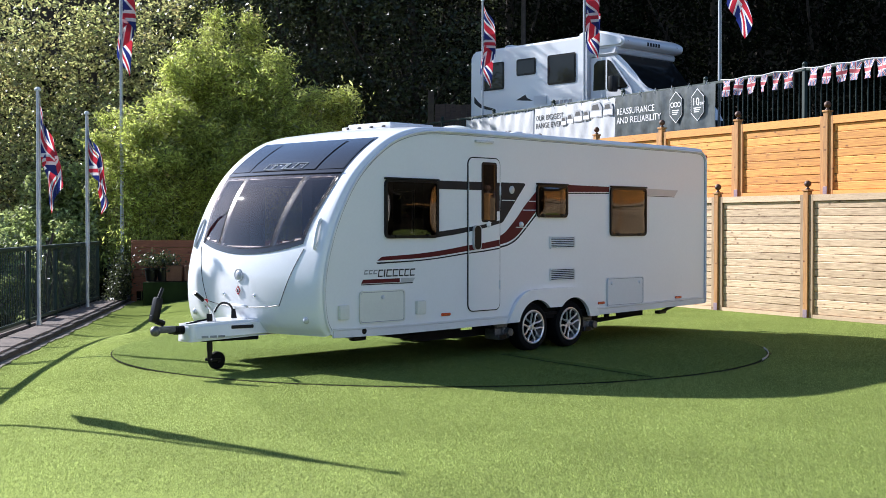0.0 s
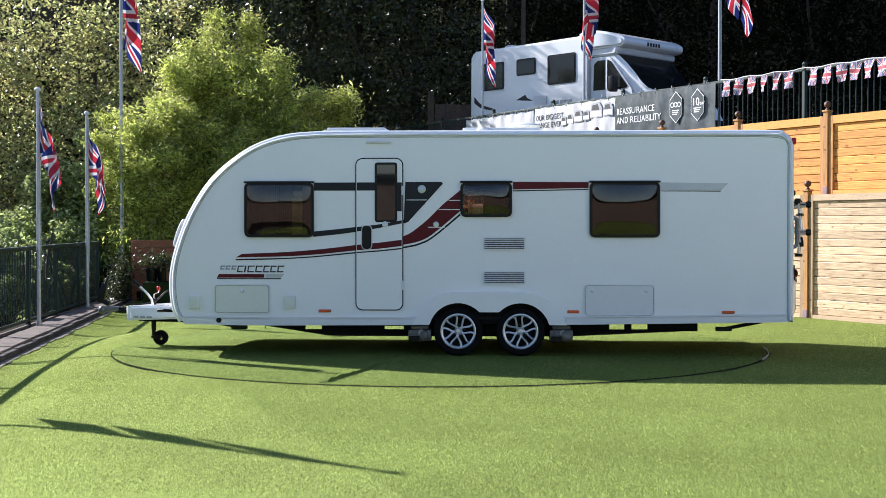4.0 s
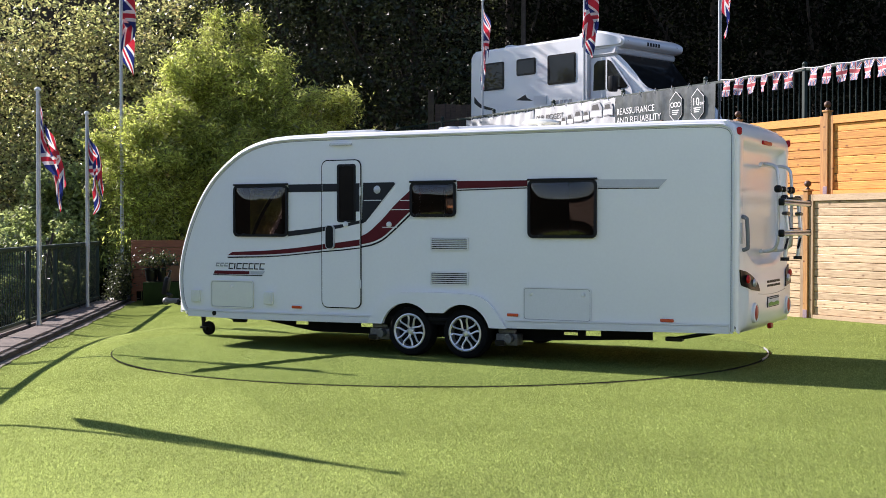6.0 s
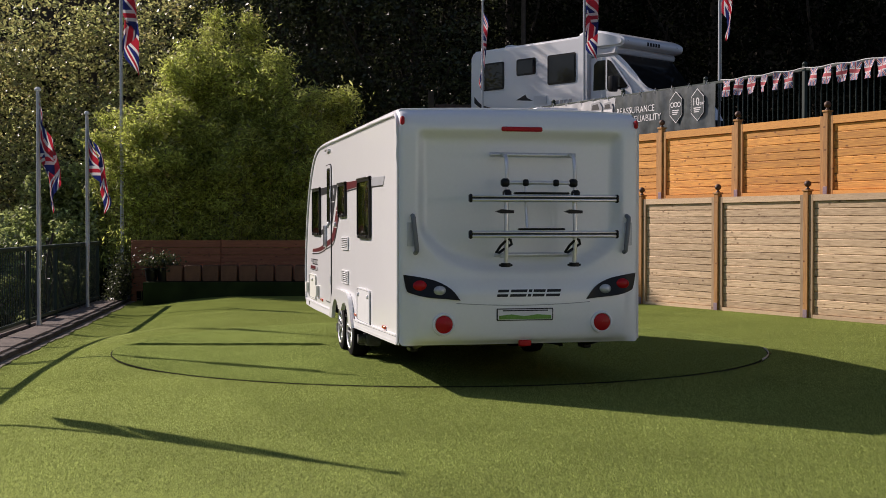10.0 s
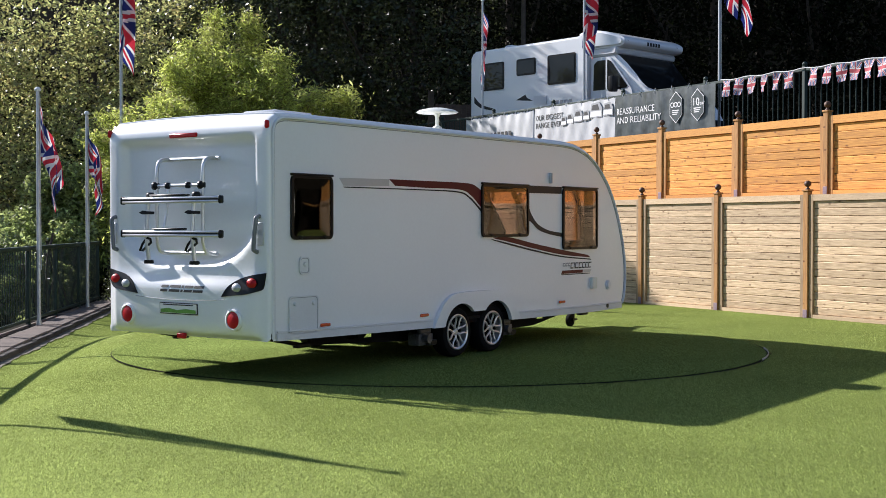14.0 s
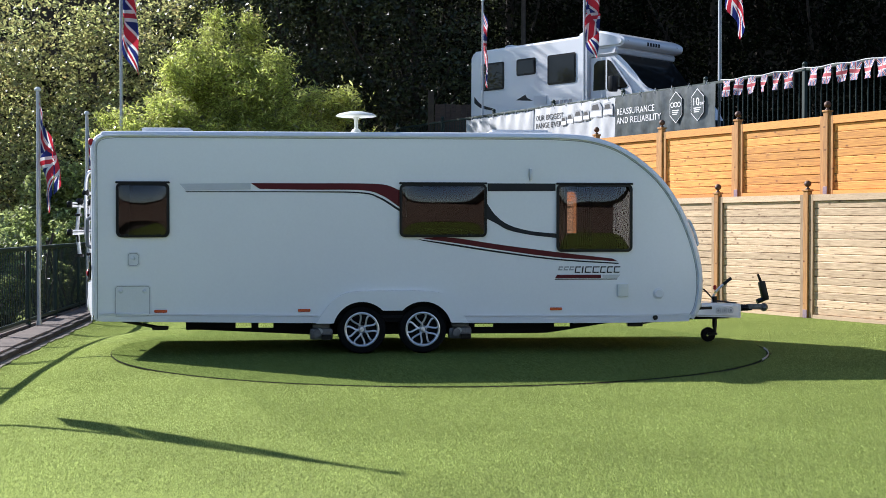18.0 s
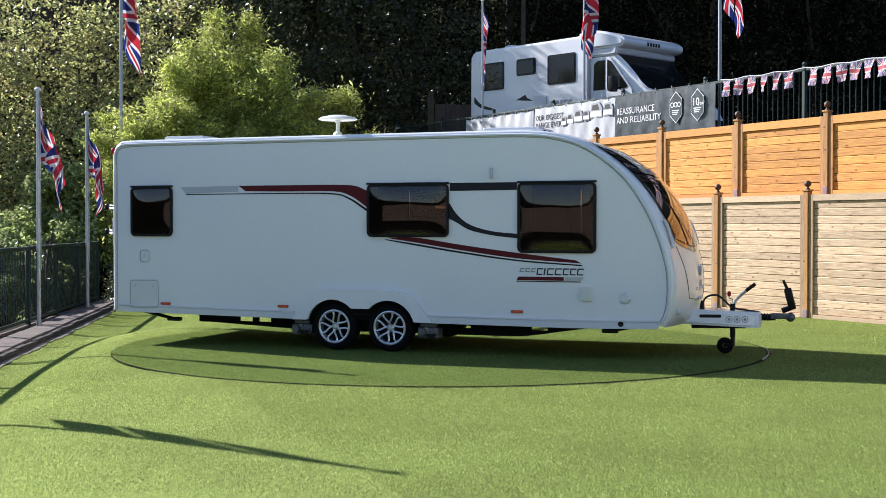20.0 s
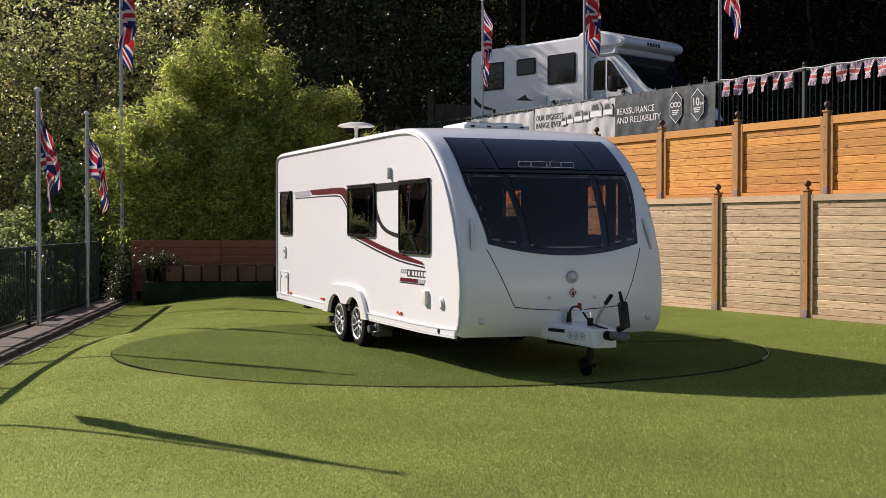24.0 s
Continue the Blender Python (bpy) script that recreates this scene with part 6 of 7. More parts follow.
for k in range(7):
    bm = bmesh.new()
    box(bm, (0.10, 0.004, 0.17), (1.05 + 0.16 * k, -0.014, 3.60), 0)
    part("lettering_bar", bm, M["printd"], ba)
for k in range(2):
    x = bpx(1198 + 38 * k) - bpx(1089)
    for r, mt in ((0.23, "print"), (0.216, "bannerd")):
        bm = bmesh.new()
        prism(bm, [(x + r * math.sin(radians(60 * q)) * 0.9, 3.75 + 1.35 * r * math.cos(radians(60 * q))) for q in range(6)], lambda p, q, o: (p, -(0.020 if r > 0.22 else 0.023) - o, q), 0.002)
        part("hexagon", bm, M[mt], bc)
    if k == 0:
        for j in range(3):
            bm = bmesh.new()
            lathe(bm, [(0.036, 0.0), (0.052, 0.0), (0.052, 0.003), (0.036, 0.003)], 16, "y", (x - 0.10 + 0.10 * j, -0.029, 3.80))
            part("emblem_ring", bm, M["print"], bc)
    else:
        words("lettering", "10", 0.21, Matrix.Translation((x - 0.145, -0.027, 3.74)) @ Matrix.Rotation(radians(90), 4, "X"), M["print"], bc, "white printed number")
        words("lettering", "year", 0.11, Matrix.Translation((x + 0.02, -0.027, 3.745)) @ Matrix.Rotation(radians(90), 4, "X"), M["print"], bc, "white printed word")
    for j in range(3):
        bm = bmesh.new()
        box(bm, (0.20 - 0.03 * j, 0.003, 0.018), (x - 0.01 * j, -0.027, 3.69 - 0.036 * j), 0.0)
        part("lettering_bar", bm, M["print"], bc)

bunting = tagged(empty("bunting", Matrix.Identity(4)), "string of small union flags along the terrace railing", "bunting")
bm = bmesh.new()
s0, s1 = along((1275 - 784) / 2213, C3 - 0.06), along((1640 - 784) / 2213, C3 - 0.06)
tube(bm, [wall_point(C3 - 0.06, s0 + (s1 - s0) * k / 30, 4.16 - 0.025 * math.sin(k * 0.7) ** 2) for k in range(31)], 0.008, 5)
part("cord", bm, M["print"], bunting, "white cord")
for k, px in enumerate((1287, 1309, 1330, 1353, 1375, 1395, 1441, 1465, 1489, 1515, 1538, 1561, 1586, 1612)):
    bm = bmesh.new()
    uvl = bm.loops.layers.uv.new("UVMap")
    w, h = 0.21 if k not in (3, 4) else 0.15, 0.30
    V = [[bm.verts.new(((i / 4 - 0.5) * w * (1 - 0.25 * j / 4), 0.02 * math.sin(i + j * 1.3 + k), -h * j / 4)) for i in range(5)] for j in range(5)]
    for j in range(4):
        for i in range(4):
            f = bm.faces.new((V[j][i], V[j][i + 1], V[j + 1][i + 1], V[j + 1][i]))
            for lp, (a, b) in zip(f.loops, ((i, j), (i + 1, j), (i + 1, j + 1), (i, j + 1))):
                lp[uvl].uv = (a / 4, 1 - b / 4)
    o = part("small_flag", bm, M["bunting"], bunting, "", 180)
    o.matrix_basis = wall_pose(C3 - 0.07, along((px - 784) / 2213, C3 - 0.07), 4.13) @ pose(0, 0, 0, -8, 6 * math.sin(k * 2.2), 12 * math.sin(k * 1.7))

# ---- motorhome on the terrace ----
HEAD = math.degrees(math.atan2(-0.73, 0.69))
mh = tagged(empty("motorhome", pose(0.8025, 32.85, 2.9, 0, 0, HEAD) @ Matrix.Diagonal((1.07, 1.07, 1.10, 1))), "white coachbuilt motorhome parked on the terrace in dappled shade", "motorhome")


def mh_side(name, outline, mat, y, depth, label="", parent=None):
    bm = bmesh.new()
    prism(bm, outline, lambda a, b, o: (a, y - o, b), depth)
    return part(name, bm, mat, parent or mh, label)


def extrude(name, outline, y0, y1, mat, label, bevel=0.05, taper=0.0, x0=3.6, x1=5.9):
    """A body of the motorhome from its side outline; taper draws its front corners in."""
    bm = bmesh.new()
    prism(bm, outline, lambda a, b, o: (a, y0 + o, b), y1 - y0)
    ed = [e for e in bm.edges if len(e.link_faces) == 2 and e.calc_face_angle(0) > 0.6]
    bmesh.ops.bevel(bm, geom=ed, offset=bevel, segments=3, affect="EDGES")
    mid = (y0 + y1) / 2
    for v in bm.verts:
        v.co.y = mid + (v.co.y - mid) * (1 - taper * smooth_step(x0, x1, v.co.x) ** 2)
    return part(name, bm, mat, mh, label, 50)


extrude("coach_body", [(-0.12, 0.45), (-0.10, 2.66), (0.0, 2.82), (3.4, 2.84), (3.62, 2.76), (3.62, 0.45)], 0, 2.3, M["white"], "white coachbuilt body")
extrude("overcab_pod", [tuple(p) for p in spline([(3.3, 2.52), (4.26, 2.52), (4.50, 2.55), (4.56, 2.64), (4.50, 2.73), (4.26, 2.83), (3.90, 2.91), (3.55, 2.93), (3.3, 2.88)], 36)], 0.02, 2.44, M["white"], "moulded white pod over the cab", 0.05, 0.07, 3.8, 4.5)
extrude("pod_brow", [(3.5, 2.36), (3.5, 2.53), (4.34, 2.53), (4.40, 2.50), (4.38, 2.40), (4.34, 2.36)], 0.08, 2.26, M["white2"], "white moulding over the windscreen", 0.03)
extrude("cab", [(3.60, 0.5), (3.60, 2.40), (4.34, 2.40), (5.06, 1.56), (5.55, 1.36), (5.85, 1.05), (5.90, 0.5)], 0.10, 2.22, M["white"], "white van cab", 0.07, 0.14)
extrude("windscreen", [(4.375, 2.375), (4.72, 1.98), (5.05, 1.595), (5.03, 1.58), (4.70, 1.965), (4.355, 2.36)], 0.17, 2.15, M["dark_pane"], "raked windscreen", 0.004, 0.14)
mh_side("cab_door", [(3.66, 0.6), (3.66, 2.32), (4.20, 2.32), (4.80, 1.60), (4.86, 1.4), (4.86, 0.6)], M["white2"], 0.098, 0.012, "white cab door")
mh_side("cab_window", [(3.74, 1.62), (3.76, 2.18), (3.86, 2.26), (4.16, 2.26), (4.24, 2.22), (4.70, 1.66), (4.66, 1.62)], M["dark_pane"], 0.083, 0.006, "cab side window")
mh_side("window_pillar", [(4.10, 1.62), (4.10, 2.26), (4.14, 2.26), (4.14, 1.62)], M["white2"], 0.075, 0.004)
for a, b, c, d in ((0.30, 1.06, 1.86, 2.50), (1.47, 2.08, 2.12, 2.50), (2.45, 3.30, 1.84, 2.50)):
    w = mh_side("window", rounded(a, b, c, d, 0.05), M["black"], -0.002, 0.010, "black-framed side window")
    mh_side("pane", rounded(a + 0.04, b - 0.04, c + 0.04, d - 0.04, 0.03), M["dark_pane"], -0.014, 0.004, "dark pane", w)
mh_side("graphic", [tuple(p) for p in spline([(0.05, 1.75), (0.3, 1.55), (0.75, 1.42)], 10)] + [tuple(p) for p in spline([(0.72, 1.38), (0.3, 1.46), (0.05, 1.60)], 10)], M["printd"], -0.002, 0.003, "dark swoosh")
mh_side("graphic", [(1.45, 1.57), (1.75, 1.68), (1.80, 1.60), (2.0, 1.52), (1.75, 1.54)], M["printd"], -0.002, 0.003)
for k in range(5):
    mh_side("lettering_bar", [(2.55 + 0.13 * k, 1.38), (2.64 + 0.13 * k, 1.38), (2.66 + 0.13 * k, 1.48), (2.57 + 0.13 * k, 1.48)], M["printg"], -0.002, 0.003)
mh_side("hatch", rounded(2.02, 2.42, 1.42, 1.62, 0.03), M["white2"], -0.002, 0.012, "white service hatch")
mh_side("trim", [(3.58, 0.5), (3.58, 2.6), (3.64, 2.6), (3.64, 0.5)], M["silver"], -0.002, 0.012, "grey joint between body and cab")
bm = bmesh.new()
box(bm, (0.13, 0.20, 0.34), (4.46, -0.12, 1.70), 0.045, seg=2)
box(bm, (0.06, 0.14, 0.05), (4.50, 0.02, 1.62), 0.01)
part("door_mirror", bm, M["black"], mh, "black door mirror")
for k in range(5):
    bm = bmesh.new()
    box(bm, (0.012, 0.07, 0.075), (4.556, 1.0 + 0.10 * k, 2.635), 0.0)
    part("lettering_bar", bm, M["printd"], mh)
bm = bmesh.new()
for y in (0.28, 2.08):
    ball(bm, (4.54, y, 2.65), 0.028, 8)
part("marker_light", bm, M["clear"], mh)
for s, y in ((0, 0.28), (1, 1.92)):
    for x in (1.3, 5.0):
        bm = bmesh.new()
        lathe(bm, [(0.001, 0.0), (0.2, -0.09), (0.30, -0.10), (0.34, -0.06), (0.34, 0.06), (0.30, 0.10), (0.001, 0.09)], 24, "y", (x, y, 0.34))
        part("wheel", bm, M["rubber"], mh, "black wheel")
bm = bmesh.new()
prism(bm, [(5.7, 0.5), (5.88, 0.55), (5.90, 0.9), (5.82, 1.0), (5.7, 1.0)], lambda a, b, o: (a, 0.15 + o, b), 1.9)
part("bumper", bm, M["chassis"], mh, "dark bumper")
bm = bmesh.new()
box(bm, (0.3, 0.5, 0.5), (0.55, 0.9, 2.74), 0.05)
part("roof_vent", bm, M["white2"], mh)
# dark post and fence panels beyond the terrace
ff = tagged(empty("far_fence", pose(-0.3, 33.0, 2.4)), "dark timber fence under the trees", "fence")
bm = bmesh.new()
box(bm, (0.16, 0.16, 2.6), (0, 0, 1.3), 0.01)
part("post", bm, M["bark"], ff)
for k in range(9):
    bm = bmesh.new()
    box(bm, (0.135, 0.02, 2.3 + 0.02 * math.sin(k)), (0.17 + 0.14 * k, 0.03, 1.10), 0.004)
    part("board", bm, M["darkwood"], ff)
# power pole in the trees
bm = bmesh.new()
cyl(bm, (0, 0, 0), (0, 0, 9), 0.07, 0.05, 10)
o = link("timber_pole", bm, M["bark"], None, "", 40)
o.location = (2.2, 34.0, 2.9)
tagged(o, "slim dark timber pole under the trees", "pole")

# ---- raised bed, planters and brown fence at the far end of the lawn ----
bed = tagged(empty("raised_bed", pose(-0.6, 26.3, 0)), "raised bed edged in artificial turf coloured dark for shade", "raised bed")
bm = bmesh.new()
box(bm, (11.2, 0.9, 0.55), (0, 0, 0.015), 0.03, seg=2)
part("side", bm, M["hedge_green"], bed, "turf-covered sides")
bm = bmesh.new()
box(bm, (11.0, 0.75, 0.02), (0, 0, 0.295), 0)
part("soil", bm, M["earth"], bed)
bf = tagged(empty("brown_fence", pose(-6.75, 27.3, 0)), "low dark brown stained board fence", "fence")
bm = bmesh.new()
box(bm, (1.9, 0.025, 0.155), (0, 0, 0), 0.004)
bd = None
for k in range(6):
    for j in range(7):
        m = Matrix.Translation((0.95 + 1.93 * k, 0, 0.10 + 0.16 * j))
        if bd is None:
            bd = part("board", bm, M["brownwood"], bf)
            bd.matrix_basis = m
        else:
            again(bd, bf, m)
bm = bmesh.new()
box(bm, (0.10, 0.08, 1.5), (0, 0.05, 0.40), 0.006)
bp0 = part("post", bm, M["brownwood"], bf)
bp0.matrix_basis = pose(0, 0, 0)
for k in range(1, 7):
    again(bp0, bf, pose(1.93 * k, 0, 0))
for k in range(15):
    x = (311 + 32.3 * k - 784) / 2213 * 26.1
    p = tagged(empty("planter", pose(x, 26.1, 0.30, 0, 0, 3 * math.sin(k * 2))), "small square timber planter on the raised bed", "planter", group="planters on the raised bed")
    bm = bmesh.new()
    box(bm, (0.33, 0.26, 0.33), (0, 0, 0.165), 0.012)
    part("box", bm, M["terracotta"], p)
    bm = bmesh.new()
    box(bm, (0.27, 0.20, 0.012), (0, 0, 0.333), 0)
    part("soil", bm, M["earth"], p)


# ---- plants ----
def leaves_mesh(name, C, length, width, mat, rng, up=0.0, droop=None):
    """Many small folded leaves at the points C."""
    n = len(C)
    d = rng.normal(size=(n, 3))
    d[:, 2] = d[:, 2] * 0.7 + up
    d /= np.linalg.norm(d, axis=1)[:, None]
    w = np.cross(d, rng.normal(size=(n, 3)))
    w /= np.linalg.norm(w, axis=1)[:, None] + 1e-9
    k = rng.uniform(0.6, 1.3, (n, 1))
    nn = np.cross(d, w)
    a = C - d * length * k / 2
    b = C + w * width * k / 2 + nn * width * 0.15
    c = C + d * length * k / 2
    e = C - w * width * k / 2 + nn * width * 0.15
    V = np.stack([a, b, c, e], 1).reshape(-1, 3)
    me = bpy.data.meshes.new(name)
    me.vertices.add(4 * n)
    me.vertices.foreach_set("co", V.ravel())
    me.loops.add(4 * n)
    me.loops.foreach_set("vertex_index", np.arange(4 * n))
    me.polygons.add(n)
    me.polygons.foreach_set("loop_start", np.arange(0, 4 * n, 4))
    me.polygons.foreach_set("loop_total", np.full(n, 4))
    me.update()
    me.materials.append(mat)
    return me


def lumps(rng, n, centre, radii, count, thick=0.16):
    """Points near the surfaces of many lumps spread through an ellipsoid."""
    P = rng.normal(size=(count, 3))
    P /= np.linalg.norm(P, axis=1)[:, None]
    P *= rng.uniform(0.25, 1.0, (count, 1)) ** 0.5
    P = P * radii + centre
    R = rng.uniform(0.10, 0.24, count) * max(radii)
    pick = rng.integers(0, count, n)
    q = rng.normal(size=(n, 3))
    q /= np.linalg.norm(q, axis=1)[:, None]
    q *= (1 - thick * np.abs(rng.normal(size=(n, 1)))) * R[pick][:, None]
    return P[pick] + q, P


def tree(kind, label, x, y, z, h, rx, rz, n, leaf, mat, seed, trunk=True, low=0.25):
    rng = np.random.default_rng(seed)
    e = tagged(empty(kind, pose(x, y, z)), label, kind)
    C, P = lumps(rng, n, np.array((0, 0, h * (low + 1) / 2)), np.array((rx, rx * 0.8, h * (1 - low) / 2)), 60)
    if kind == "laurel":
        # sunlit tufts of leaves; the inner mass is coloured near black as shade
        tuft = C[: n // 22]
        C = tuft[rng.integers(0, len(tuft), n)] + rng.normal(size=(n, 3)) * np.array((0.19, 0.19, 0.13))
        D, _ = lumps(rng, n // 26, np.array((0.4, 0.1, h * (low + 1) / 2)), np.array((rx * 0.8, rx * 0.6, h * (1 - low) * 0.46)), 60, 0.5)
        o = new("inner_foliage", leaves_mesh("inner_foliage", D, 0.15, 0.09, M["leaf_deep_shade"], rng))
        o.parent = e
    o = new("crown", leaves_mesh("crown", C, leaf, leaf * 0.55, mat, rng))
    o.parent = e
    if trunk:
        bm = bmesh.new()
        top = h * 0.75
        tube(bm, [Vector(v) for v in spline([(0, 0, -0.3), (0.15 * rng.normal(), 0.1, top * 0.4), (0.3 * rng.normal(), 0.1, top)], 8)], 0.12, 8)
        cyl(bm, (0, 0, -0.3), (0, 0, 0.5), 0.22, 0.12, 10)
        part("trunk", bm, M["bark"], e, "", 60)
        for k in range(6):
            bm = bmesh.new()
            p = P[k]
            tube(bm, [Vector(v) for v in spline([(0, 0, max(0.3, p[2] * 0.45)), tuple(p * 0.6 + np.array((0, 0, 0.15 * p[2]))), tuple(p)], 6)], 0.04, 6)
            part("limb", bm, M["bark"], e, "", 60)
    return e


def bamboo(x, y, z, h, seed, n=9000):
    rng = np.random.default_rng(seed)
    e = tagged(empty("bamboo", pose(x, y, z)), "tall sunlit yellow-green bamboo clump", "bamboo", group="bamboo clumps behind the fence")
    pts, dark = [], []
    slim = h > 5.6
    canes = 12
    for k in range(canes):
        a, r = rng.uniform(0, math.tau), rng.uniform(0.05, 0.32 if slim else 0.5)
        hh = h * rng.uniform(0.62 if slim else 0.5, 1.0)
        lean = (rng.uniform(0.10, 0.34) + 0.15 * (1 - hh / h)) * (0.4 if slim else 0.75)
        c, q = math.cos(a), math.sin(a)
        line = spline([(r * c, r * q, 0), (r * c * 1.3, r * q * 1.3, hh * 0.5), ((r + lean) * c * 1.4, (r + lean) * q * 1.4, hh * 0.88), ((r + 2.2 * lean) * c * 1.5, (r + 2.2 * lean) * q * 1.5, hh)], 12)
        bm = bmesh.new()
        tube(bm, [Vector(v) for v in line], 0.014, 5)
        part("culm", bm, M["culm"], e, "", 60)
        L = np.array(line)
        # arching sprays of leaves at the joints, shorter towards the tip
        sprays = int(9 + 4.5 * hh)
        for j in range(sprays):
            f = 0.16 + 0.84 * (j + rng.uniform(0, 1)) / sprays
            i = min(int(f * 12), 11)
            base = L[i] + (L[i + 1] - L[i]) * (f * 12 - i)
            g = rng.uniform(0, math.tau)
            reach = rng.uniform(0.10, 0.46) * (1.15 - 0.8 * f)
            m = int(n / (canes * sprays) * rng.uniform(0.6, 1.4))
            u = rng.uniform(0.2, 1.0, (m, 1))
            out = np.array((math.cos(g), math.sin(g), 0.30))
            p = base + out * reach * u * 1.5 - np.array((0, 0, 0.34 * reach)) * u * u * 2
            pts.append(p + rng.normal(size=(m, 3)) * np.array((0.12, 0.12, 0.085)) * (0.6 + u))
            dark.append(base + rng.normal(size=(max(2, m // 12), 3)) * np.array((0.12, 0.12, 0.20)))
    o = new("inner_foliage", leaves_mesh("inner_foliage", np.concatenate(dark), 0.15, 0.05, M["leaf_mid"], rng))
    o.parent = e
    o = new("foliage", leaves_mesh("foliage", np.concatenate(pts), 0.12, 0.026, M["leaf_bamboo"], rng, up=-0.35))
    o.parent = e
    return e


for k, (px, d, h) in enumerate(((262, 28.2, 3.7), (292, 29.0, 4.3), (316, 28.4, 4.3), (345, 29.2, 5.0), (364, 29.6, 6.3), (400, 28.5, 4.6), (428, 29.2, 5.4), (452, 29.6, 6.1), (486, 28.8, 5.2), (520, 29.8, 4.5), (548, 29.4, 4.3),
                               (584, 29.2, 3.5), (618, 30.2, 3.3), (300, 30.5, 4.6))):
    bamboo((px - 784) / 2213 * d, d, -0.42 + max(0, (d - 27.6) * 0.27), h + 0.3, 40 + k, 26000)
# laurel and ivy bank on the far left
sd = 100
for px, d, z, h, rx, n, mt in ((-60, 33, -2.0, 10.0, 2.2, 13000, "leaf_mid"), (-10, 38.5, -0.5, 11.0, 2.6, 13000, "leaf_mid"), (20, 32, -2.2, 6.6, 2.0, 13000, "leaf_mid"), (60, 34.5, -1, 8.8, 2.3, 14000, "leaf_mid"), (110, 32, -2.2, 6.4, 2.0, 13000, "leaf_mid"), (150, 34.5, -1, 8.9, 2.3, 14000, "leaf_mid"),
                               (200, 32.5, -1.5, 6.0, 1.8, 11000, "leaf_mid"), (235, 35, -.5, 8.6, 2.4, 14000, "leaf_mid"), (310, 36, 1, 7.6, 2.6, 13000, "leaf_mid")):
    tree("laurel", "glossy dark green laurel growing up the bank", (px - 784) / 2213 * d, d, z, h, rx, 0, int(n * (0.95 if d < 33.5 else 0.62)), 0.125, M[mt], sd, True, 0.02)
    sd += 1
# glossy laurels down the slope behind the railing; their tops step up with the distance from the lawn
rng = np.random.default_rng(71)
for k, (px, d) in enumerate(((-120, 25.0), (-70, 28.0), (-20, 24.0), (15, 27.5), (50, 25.0), (80, 29.5), (105, 27.0), (140, 29.0), (165, 31.5), (195, 30.0), (120, 24.0), (30, 31.5), (70, 22.5))):
    hx, hy = (px - 784) / 2213 * d, d
    hz = ground_z(hx, hy)
    e = tagged(empty("laurel_bush", pose(hx, hy, hz)), "glossy green laurel bush on the slope behind the railing", "bush", group="laurel bushes behind the railing")
    C, P = lumps(rng, 20000, np.array((0, 0, 1.7)), np.array((1.5, 1.5, 1.9)), 46, 0.2)
    X, Y, Z = C[:, 0] + hx, C[:, 1] + hy, C[:, 2] + hz
    C = C[((X + 1.4 * Z < -5.6 - 0.122 * (Y - 15)) | (Y - 0.954 * Z > 26.5)) & (Z > hz - 0.1) & (X < pole_x(Y) - 0.55)][:9000]
    o = new("crown", leaves_mesh("crown", C, 0.125, 0.062, M["leaf_gloss"], rng))
    o.parent = e
    for j in range(5):
        bm = bmesh.new()
        p = P[j] * np.array((0.5, 0.5, 0.55))
        tube(bm, [Vector(v) for v in spline([(0.1 * j - 0.2, 0, -0.1), tuple(p * np.array((0.5, 0.5, 0.6))), tuple(p)], 6)], 0.025, 6)
        part("stem", bm, M["bark"], e, "", 60)
# woodland behind; its shade is put into the leaf colours, deepest on the right
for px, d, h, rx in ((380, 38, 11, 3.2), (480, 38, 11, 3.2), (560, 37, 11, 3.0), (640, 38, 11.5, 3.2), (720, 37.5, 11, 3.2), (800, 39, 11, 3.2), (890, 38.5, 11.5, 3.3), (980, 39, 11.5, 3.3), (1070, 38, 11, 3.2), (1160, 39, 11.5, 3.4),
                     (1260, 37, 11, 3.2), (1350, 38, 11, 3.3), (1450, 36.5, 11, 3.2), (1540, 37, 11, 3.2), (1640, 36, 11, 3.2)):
    tree("tree", "woodland tree on the bank, its leaves coloured for shade", (px - 784) / 2213 * d, d, 1.5, h + (-1.3 if px < 450 else -0.6 if px < 760 else 4.0), rx, 0, 14000, 0.14, M["leaf_shade" if px < 740 else "leaf_deep_shade"], sd, True, 0.05)
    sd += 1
rng = np.random.default_rng(555)
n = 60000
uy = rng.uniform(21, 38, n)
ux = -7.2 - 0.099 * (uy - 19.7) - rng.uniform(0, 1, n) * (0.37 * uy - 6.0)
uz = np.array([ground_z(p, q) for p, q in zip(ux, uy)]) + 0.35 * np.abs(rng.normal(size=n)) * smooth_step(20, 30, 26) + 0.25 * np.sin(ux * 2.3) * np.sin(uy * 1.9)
# the slope's shade is put into the colour of these leaves
o = new("undergrowth", leaves_mesh("undergrowth", np.stack([ux, uy, uz], 1), 0.12, 0.07, M["leaf_deep_shade"], rng))
tagged(o, "tangled undergrowth on the slope beyond the railing, coloured for deep shade", "undergrowth", kind="stuff")
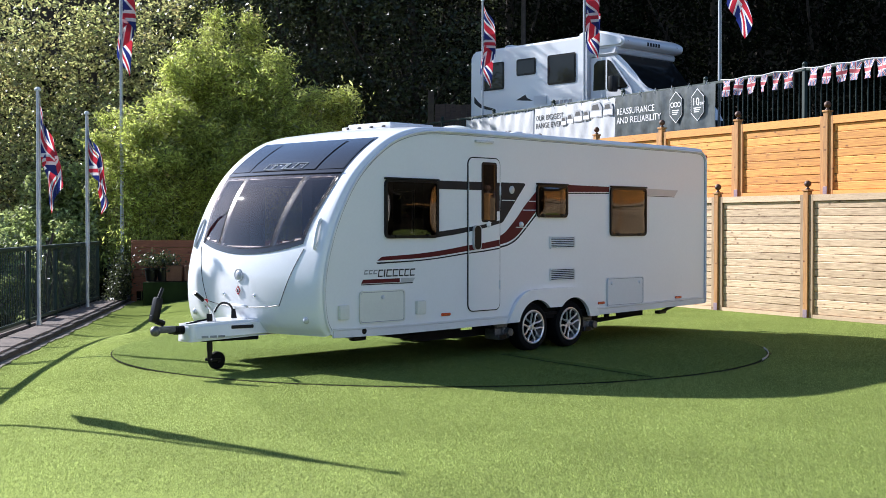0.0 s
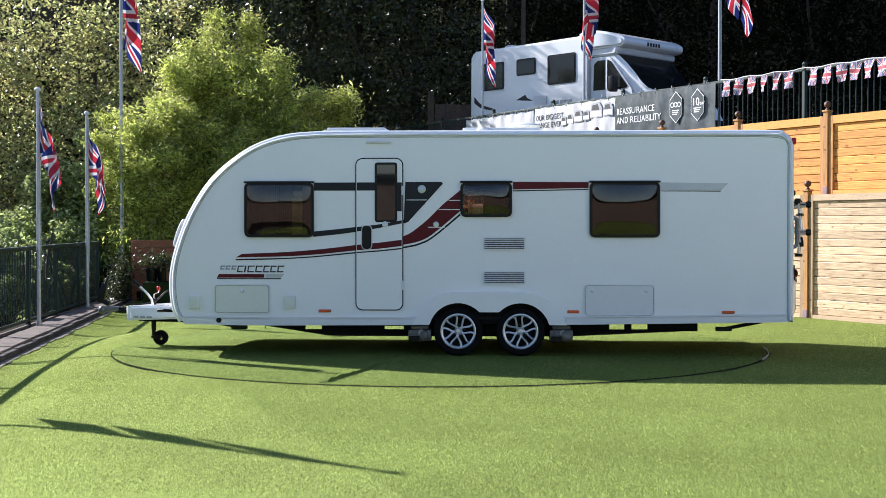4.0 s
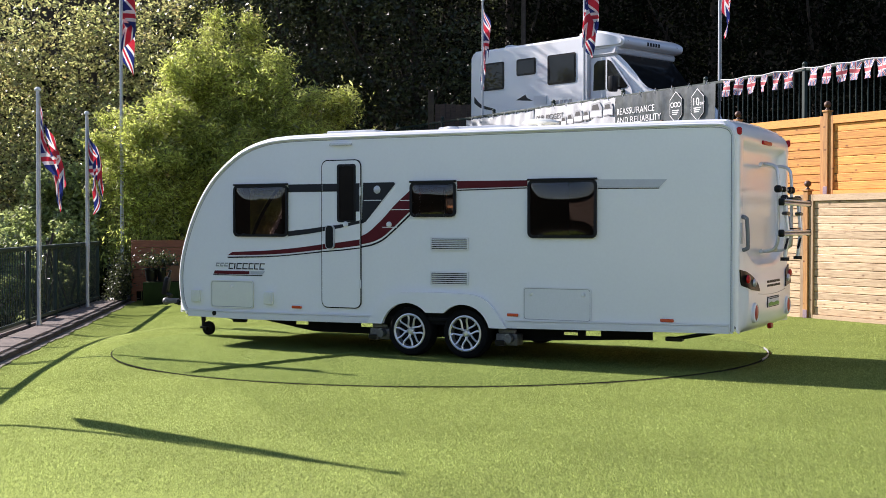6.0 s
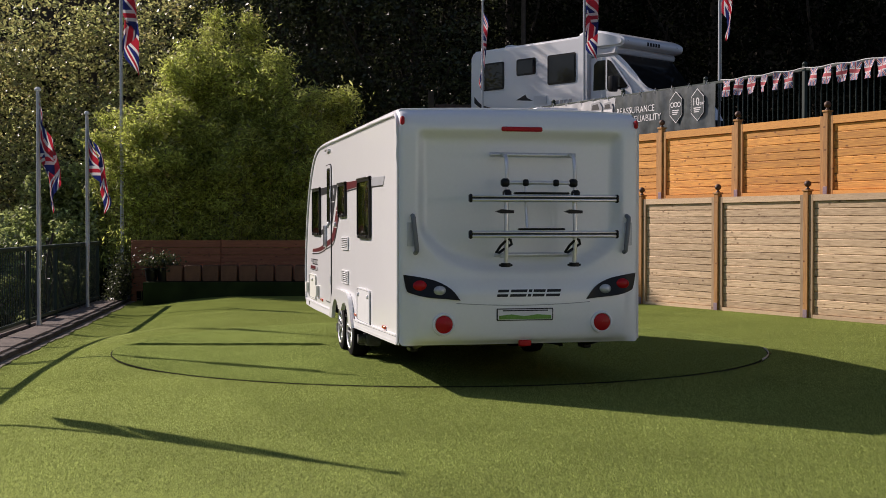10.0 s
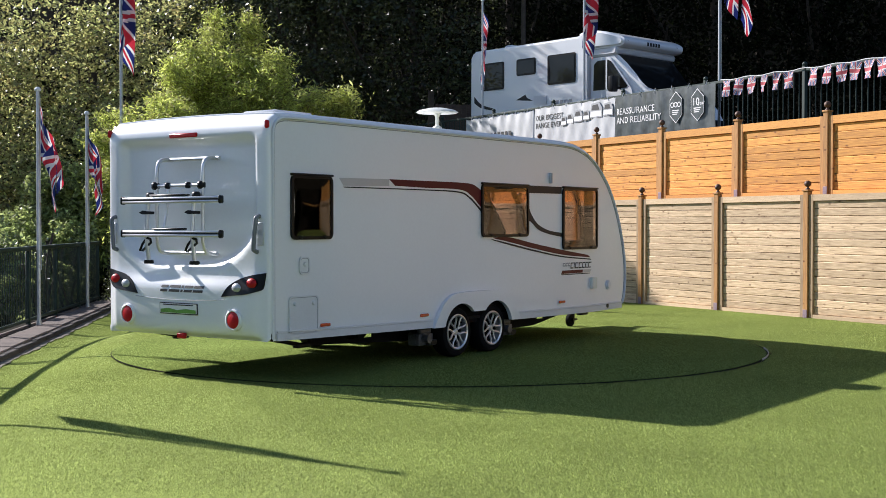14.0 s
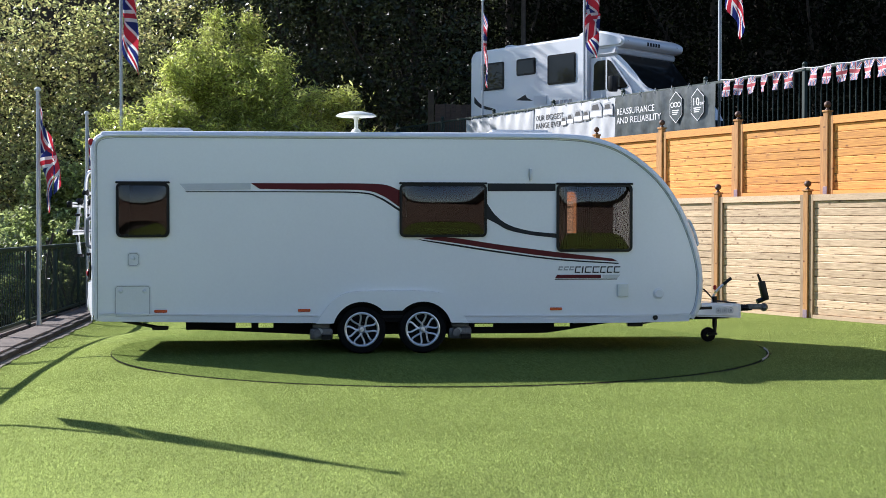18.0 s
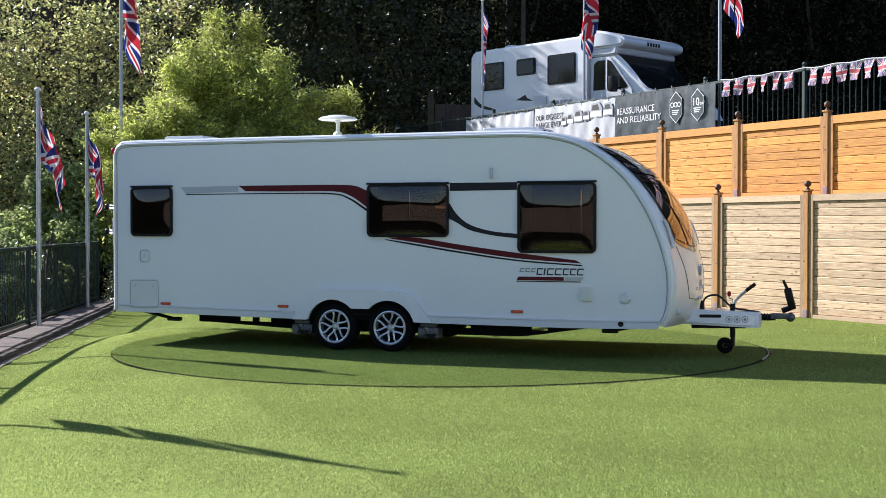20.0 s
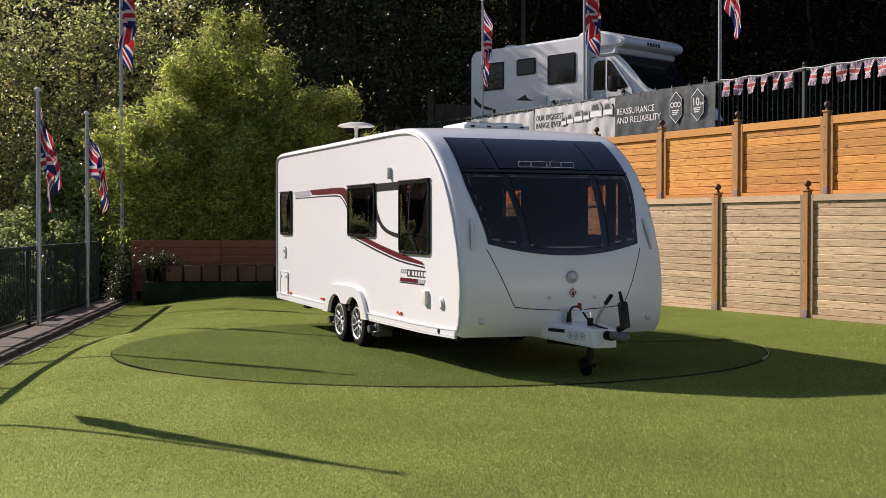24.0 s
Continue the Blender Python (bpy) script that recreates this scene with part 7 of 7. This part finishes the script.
# pot plants and ivy at the end of the bed
for k, (px, h) in enumerate(((269, 0.40), (290, 0.34))):
    x = (px - 784) / 2213 * 26.1
    e = tagged(empty("pot_plant", pose(x, 26.1, 0.30)), "leafy shrub in a dark pot on the raised bed", "pot plant")
    bm = bmesh.new()
    lathe(bm, [(0.001, 0), (0.11, 0), (0.14, 0.24), (0.155, 0.25), (0.15, 0.27), (0.13, 0.24)], 16, "z")
    part("pot", bm, M["black"], e)
    rng = np.random.default_rng(300 + k)
    C = rng.normal(size=(520, 3)) * np.array((0.17, 0.12, 0.10)) + np.array((0.05, 0, 0.27 + h * 0.35))
    o = new("foliage", leaves_mesh("foliage", C, 0.07, 0.035, M["leaf_shade"], rng))
    o.parent = e
rng = np.random.default_rng(333)
C = np.concatenate([rng.normal(size=(900, 3)) * np.array((0.10, 0.22, 0.22)) + np.array((-6.88, 26.3 + 0.3 * k, 0.02 + 0.20 * k)) for k in range(3)])
o = new("ivy", leaves_mesh("ivy", C, 0.06, 0.04, M["leaf_shade"], rng))
tagged(o, "dark ivy spilling over the end of the railing", "ivy", kind="stuff")
# short turf blades, thinning out with distance
rng = np.random.default_rng(7)
n = 850000
yy = 6.4 + 15.0 * rng.uniform(0, 1, n) ** 1.7
xx = rng.uniform(-0.38, 0.38, n) * yy
keep = (np.hypot(xx - CX, yy - CY) > R_DISC + 0.007 + 0.022 * np.maximum(0, -np.sin(np.arctan2(yy - CY, xx - CX) - 0.7))) & (xx > -5.3 - 0.122 * (yy - 15) + 0.05) & (0.8674 * xx + 0.4977 * yy < C1 - 0.1)
xx, yy = xx[keep], yy[keep]
zz = np.array([lawn_z(p, q) for p, q in zip(xx, yy)])
# two widths of turf meet along a slanting line; the one nearer the timber wall is brushed towards the sun
brushed = np.where((xx + 1.92) * 3.44 + (yy - 11.14) * 1.32 > 0, 1.0, -0.35)
tagged(pile("turf", np.stack([xx, yy, zz], 1), rng, M["blade"], (-0.0042 * brushed, 0.0029 * brushed)), "short upright blades of artificial turf", "turf", kind="stuff")


# ---- what moves: the turntable with the caravan on it, and the flags ----
def motions():
    turn_t = [0, 2.5, 5, 7.5, 10, 12.5, 15, 17.5, 20, 22, 24]
    turn_a = [226.0, 195.4, 164.85, 133.85, 103.0, 72.35, 41.7, 11.4, -18.95, -43.4, -67.6]
    rows = [(0.5 * k, pose(CX, CY, 0, 0, 0, float(np.interp(0.5 * k, turn_t, turn_a)))) for k in range(49)]
    walk(caravan, rows)
    walk(turntable, rows)
    for f, strips, at, yaw, seed, swing, turns in FLAGS:
        rows = []
        for k in range(33):
            t = 0.75 * k
            a = (float(np.interp(t, [p[0] for p in turns], [p[1] for p in turns])) if turns else yaw) + (0.5 if turns else 1) * swing * (0.6 * math.sin(0.9 * t + 3 * seed) + 0.4 * math.sin(2.1 * t + 5 * seed))
            rows.append((t, Matrix.Translation(at) @ Matrix.Rotation(radians(a), 4, "Z")))
        walk(f, rows)
        for j, s in enumerate(strips[1:], 1):
            walk(s, [(0.75 * k, pose(0, 0, 0, 1.5 * j * math.sin(1.3 * 0.75 * k + seed), 1.5 * j * math.sin(0.8 * 0.75 * k + 2 * seed), 4 * j * math.sin(1.1 * 0.75 * k + seed + 0.5 * j))) for k in range(33)])


motions()
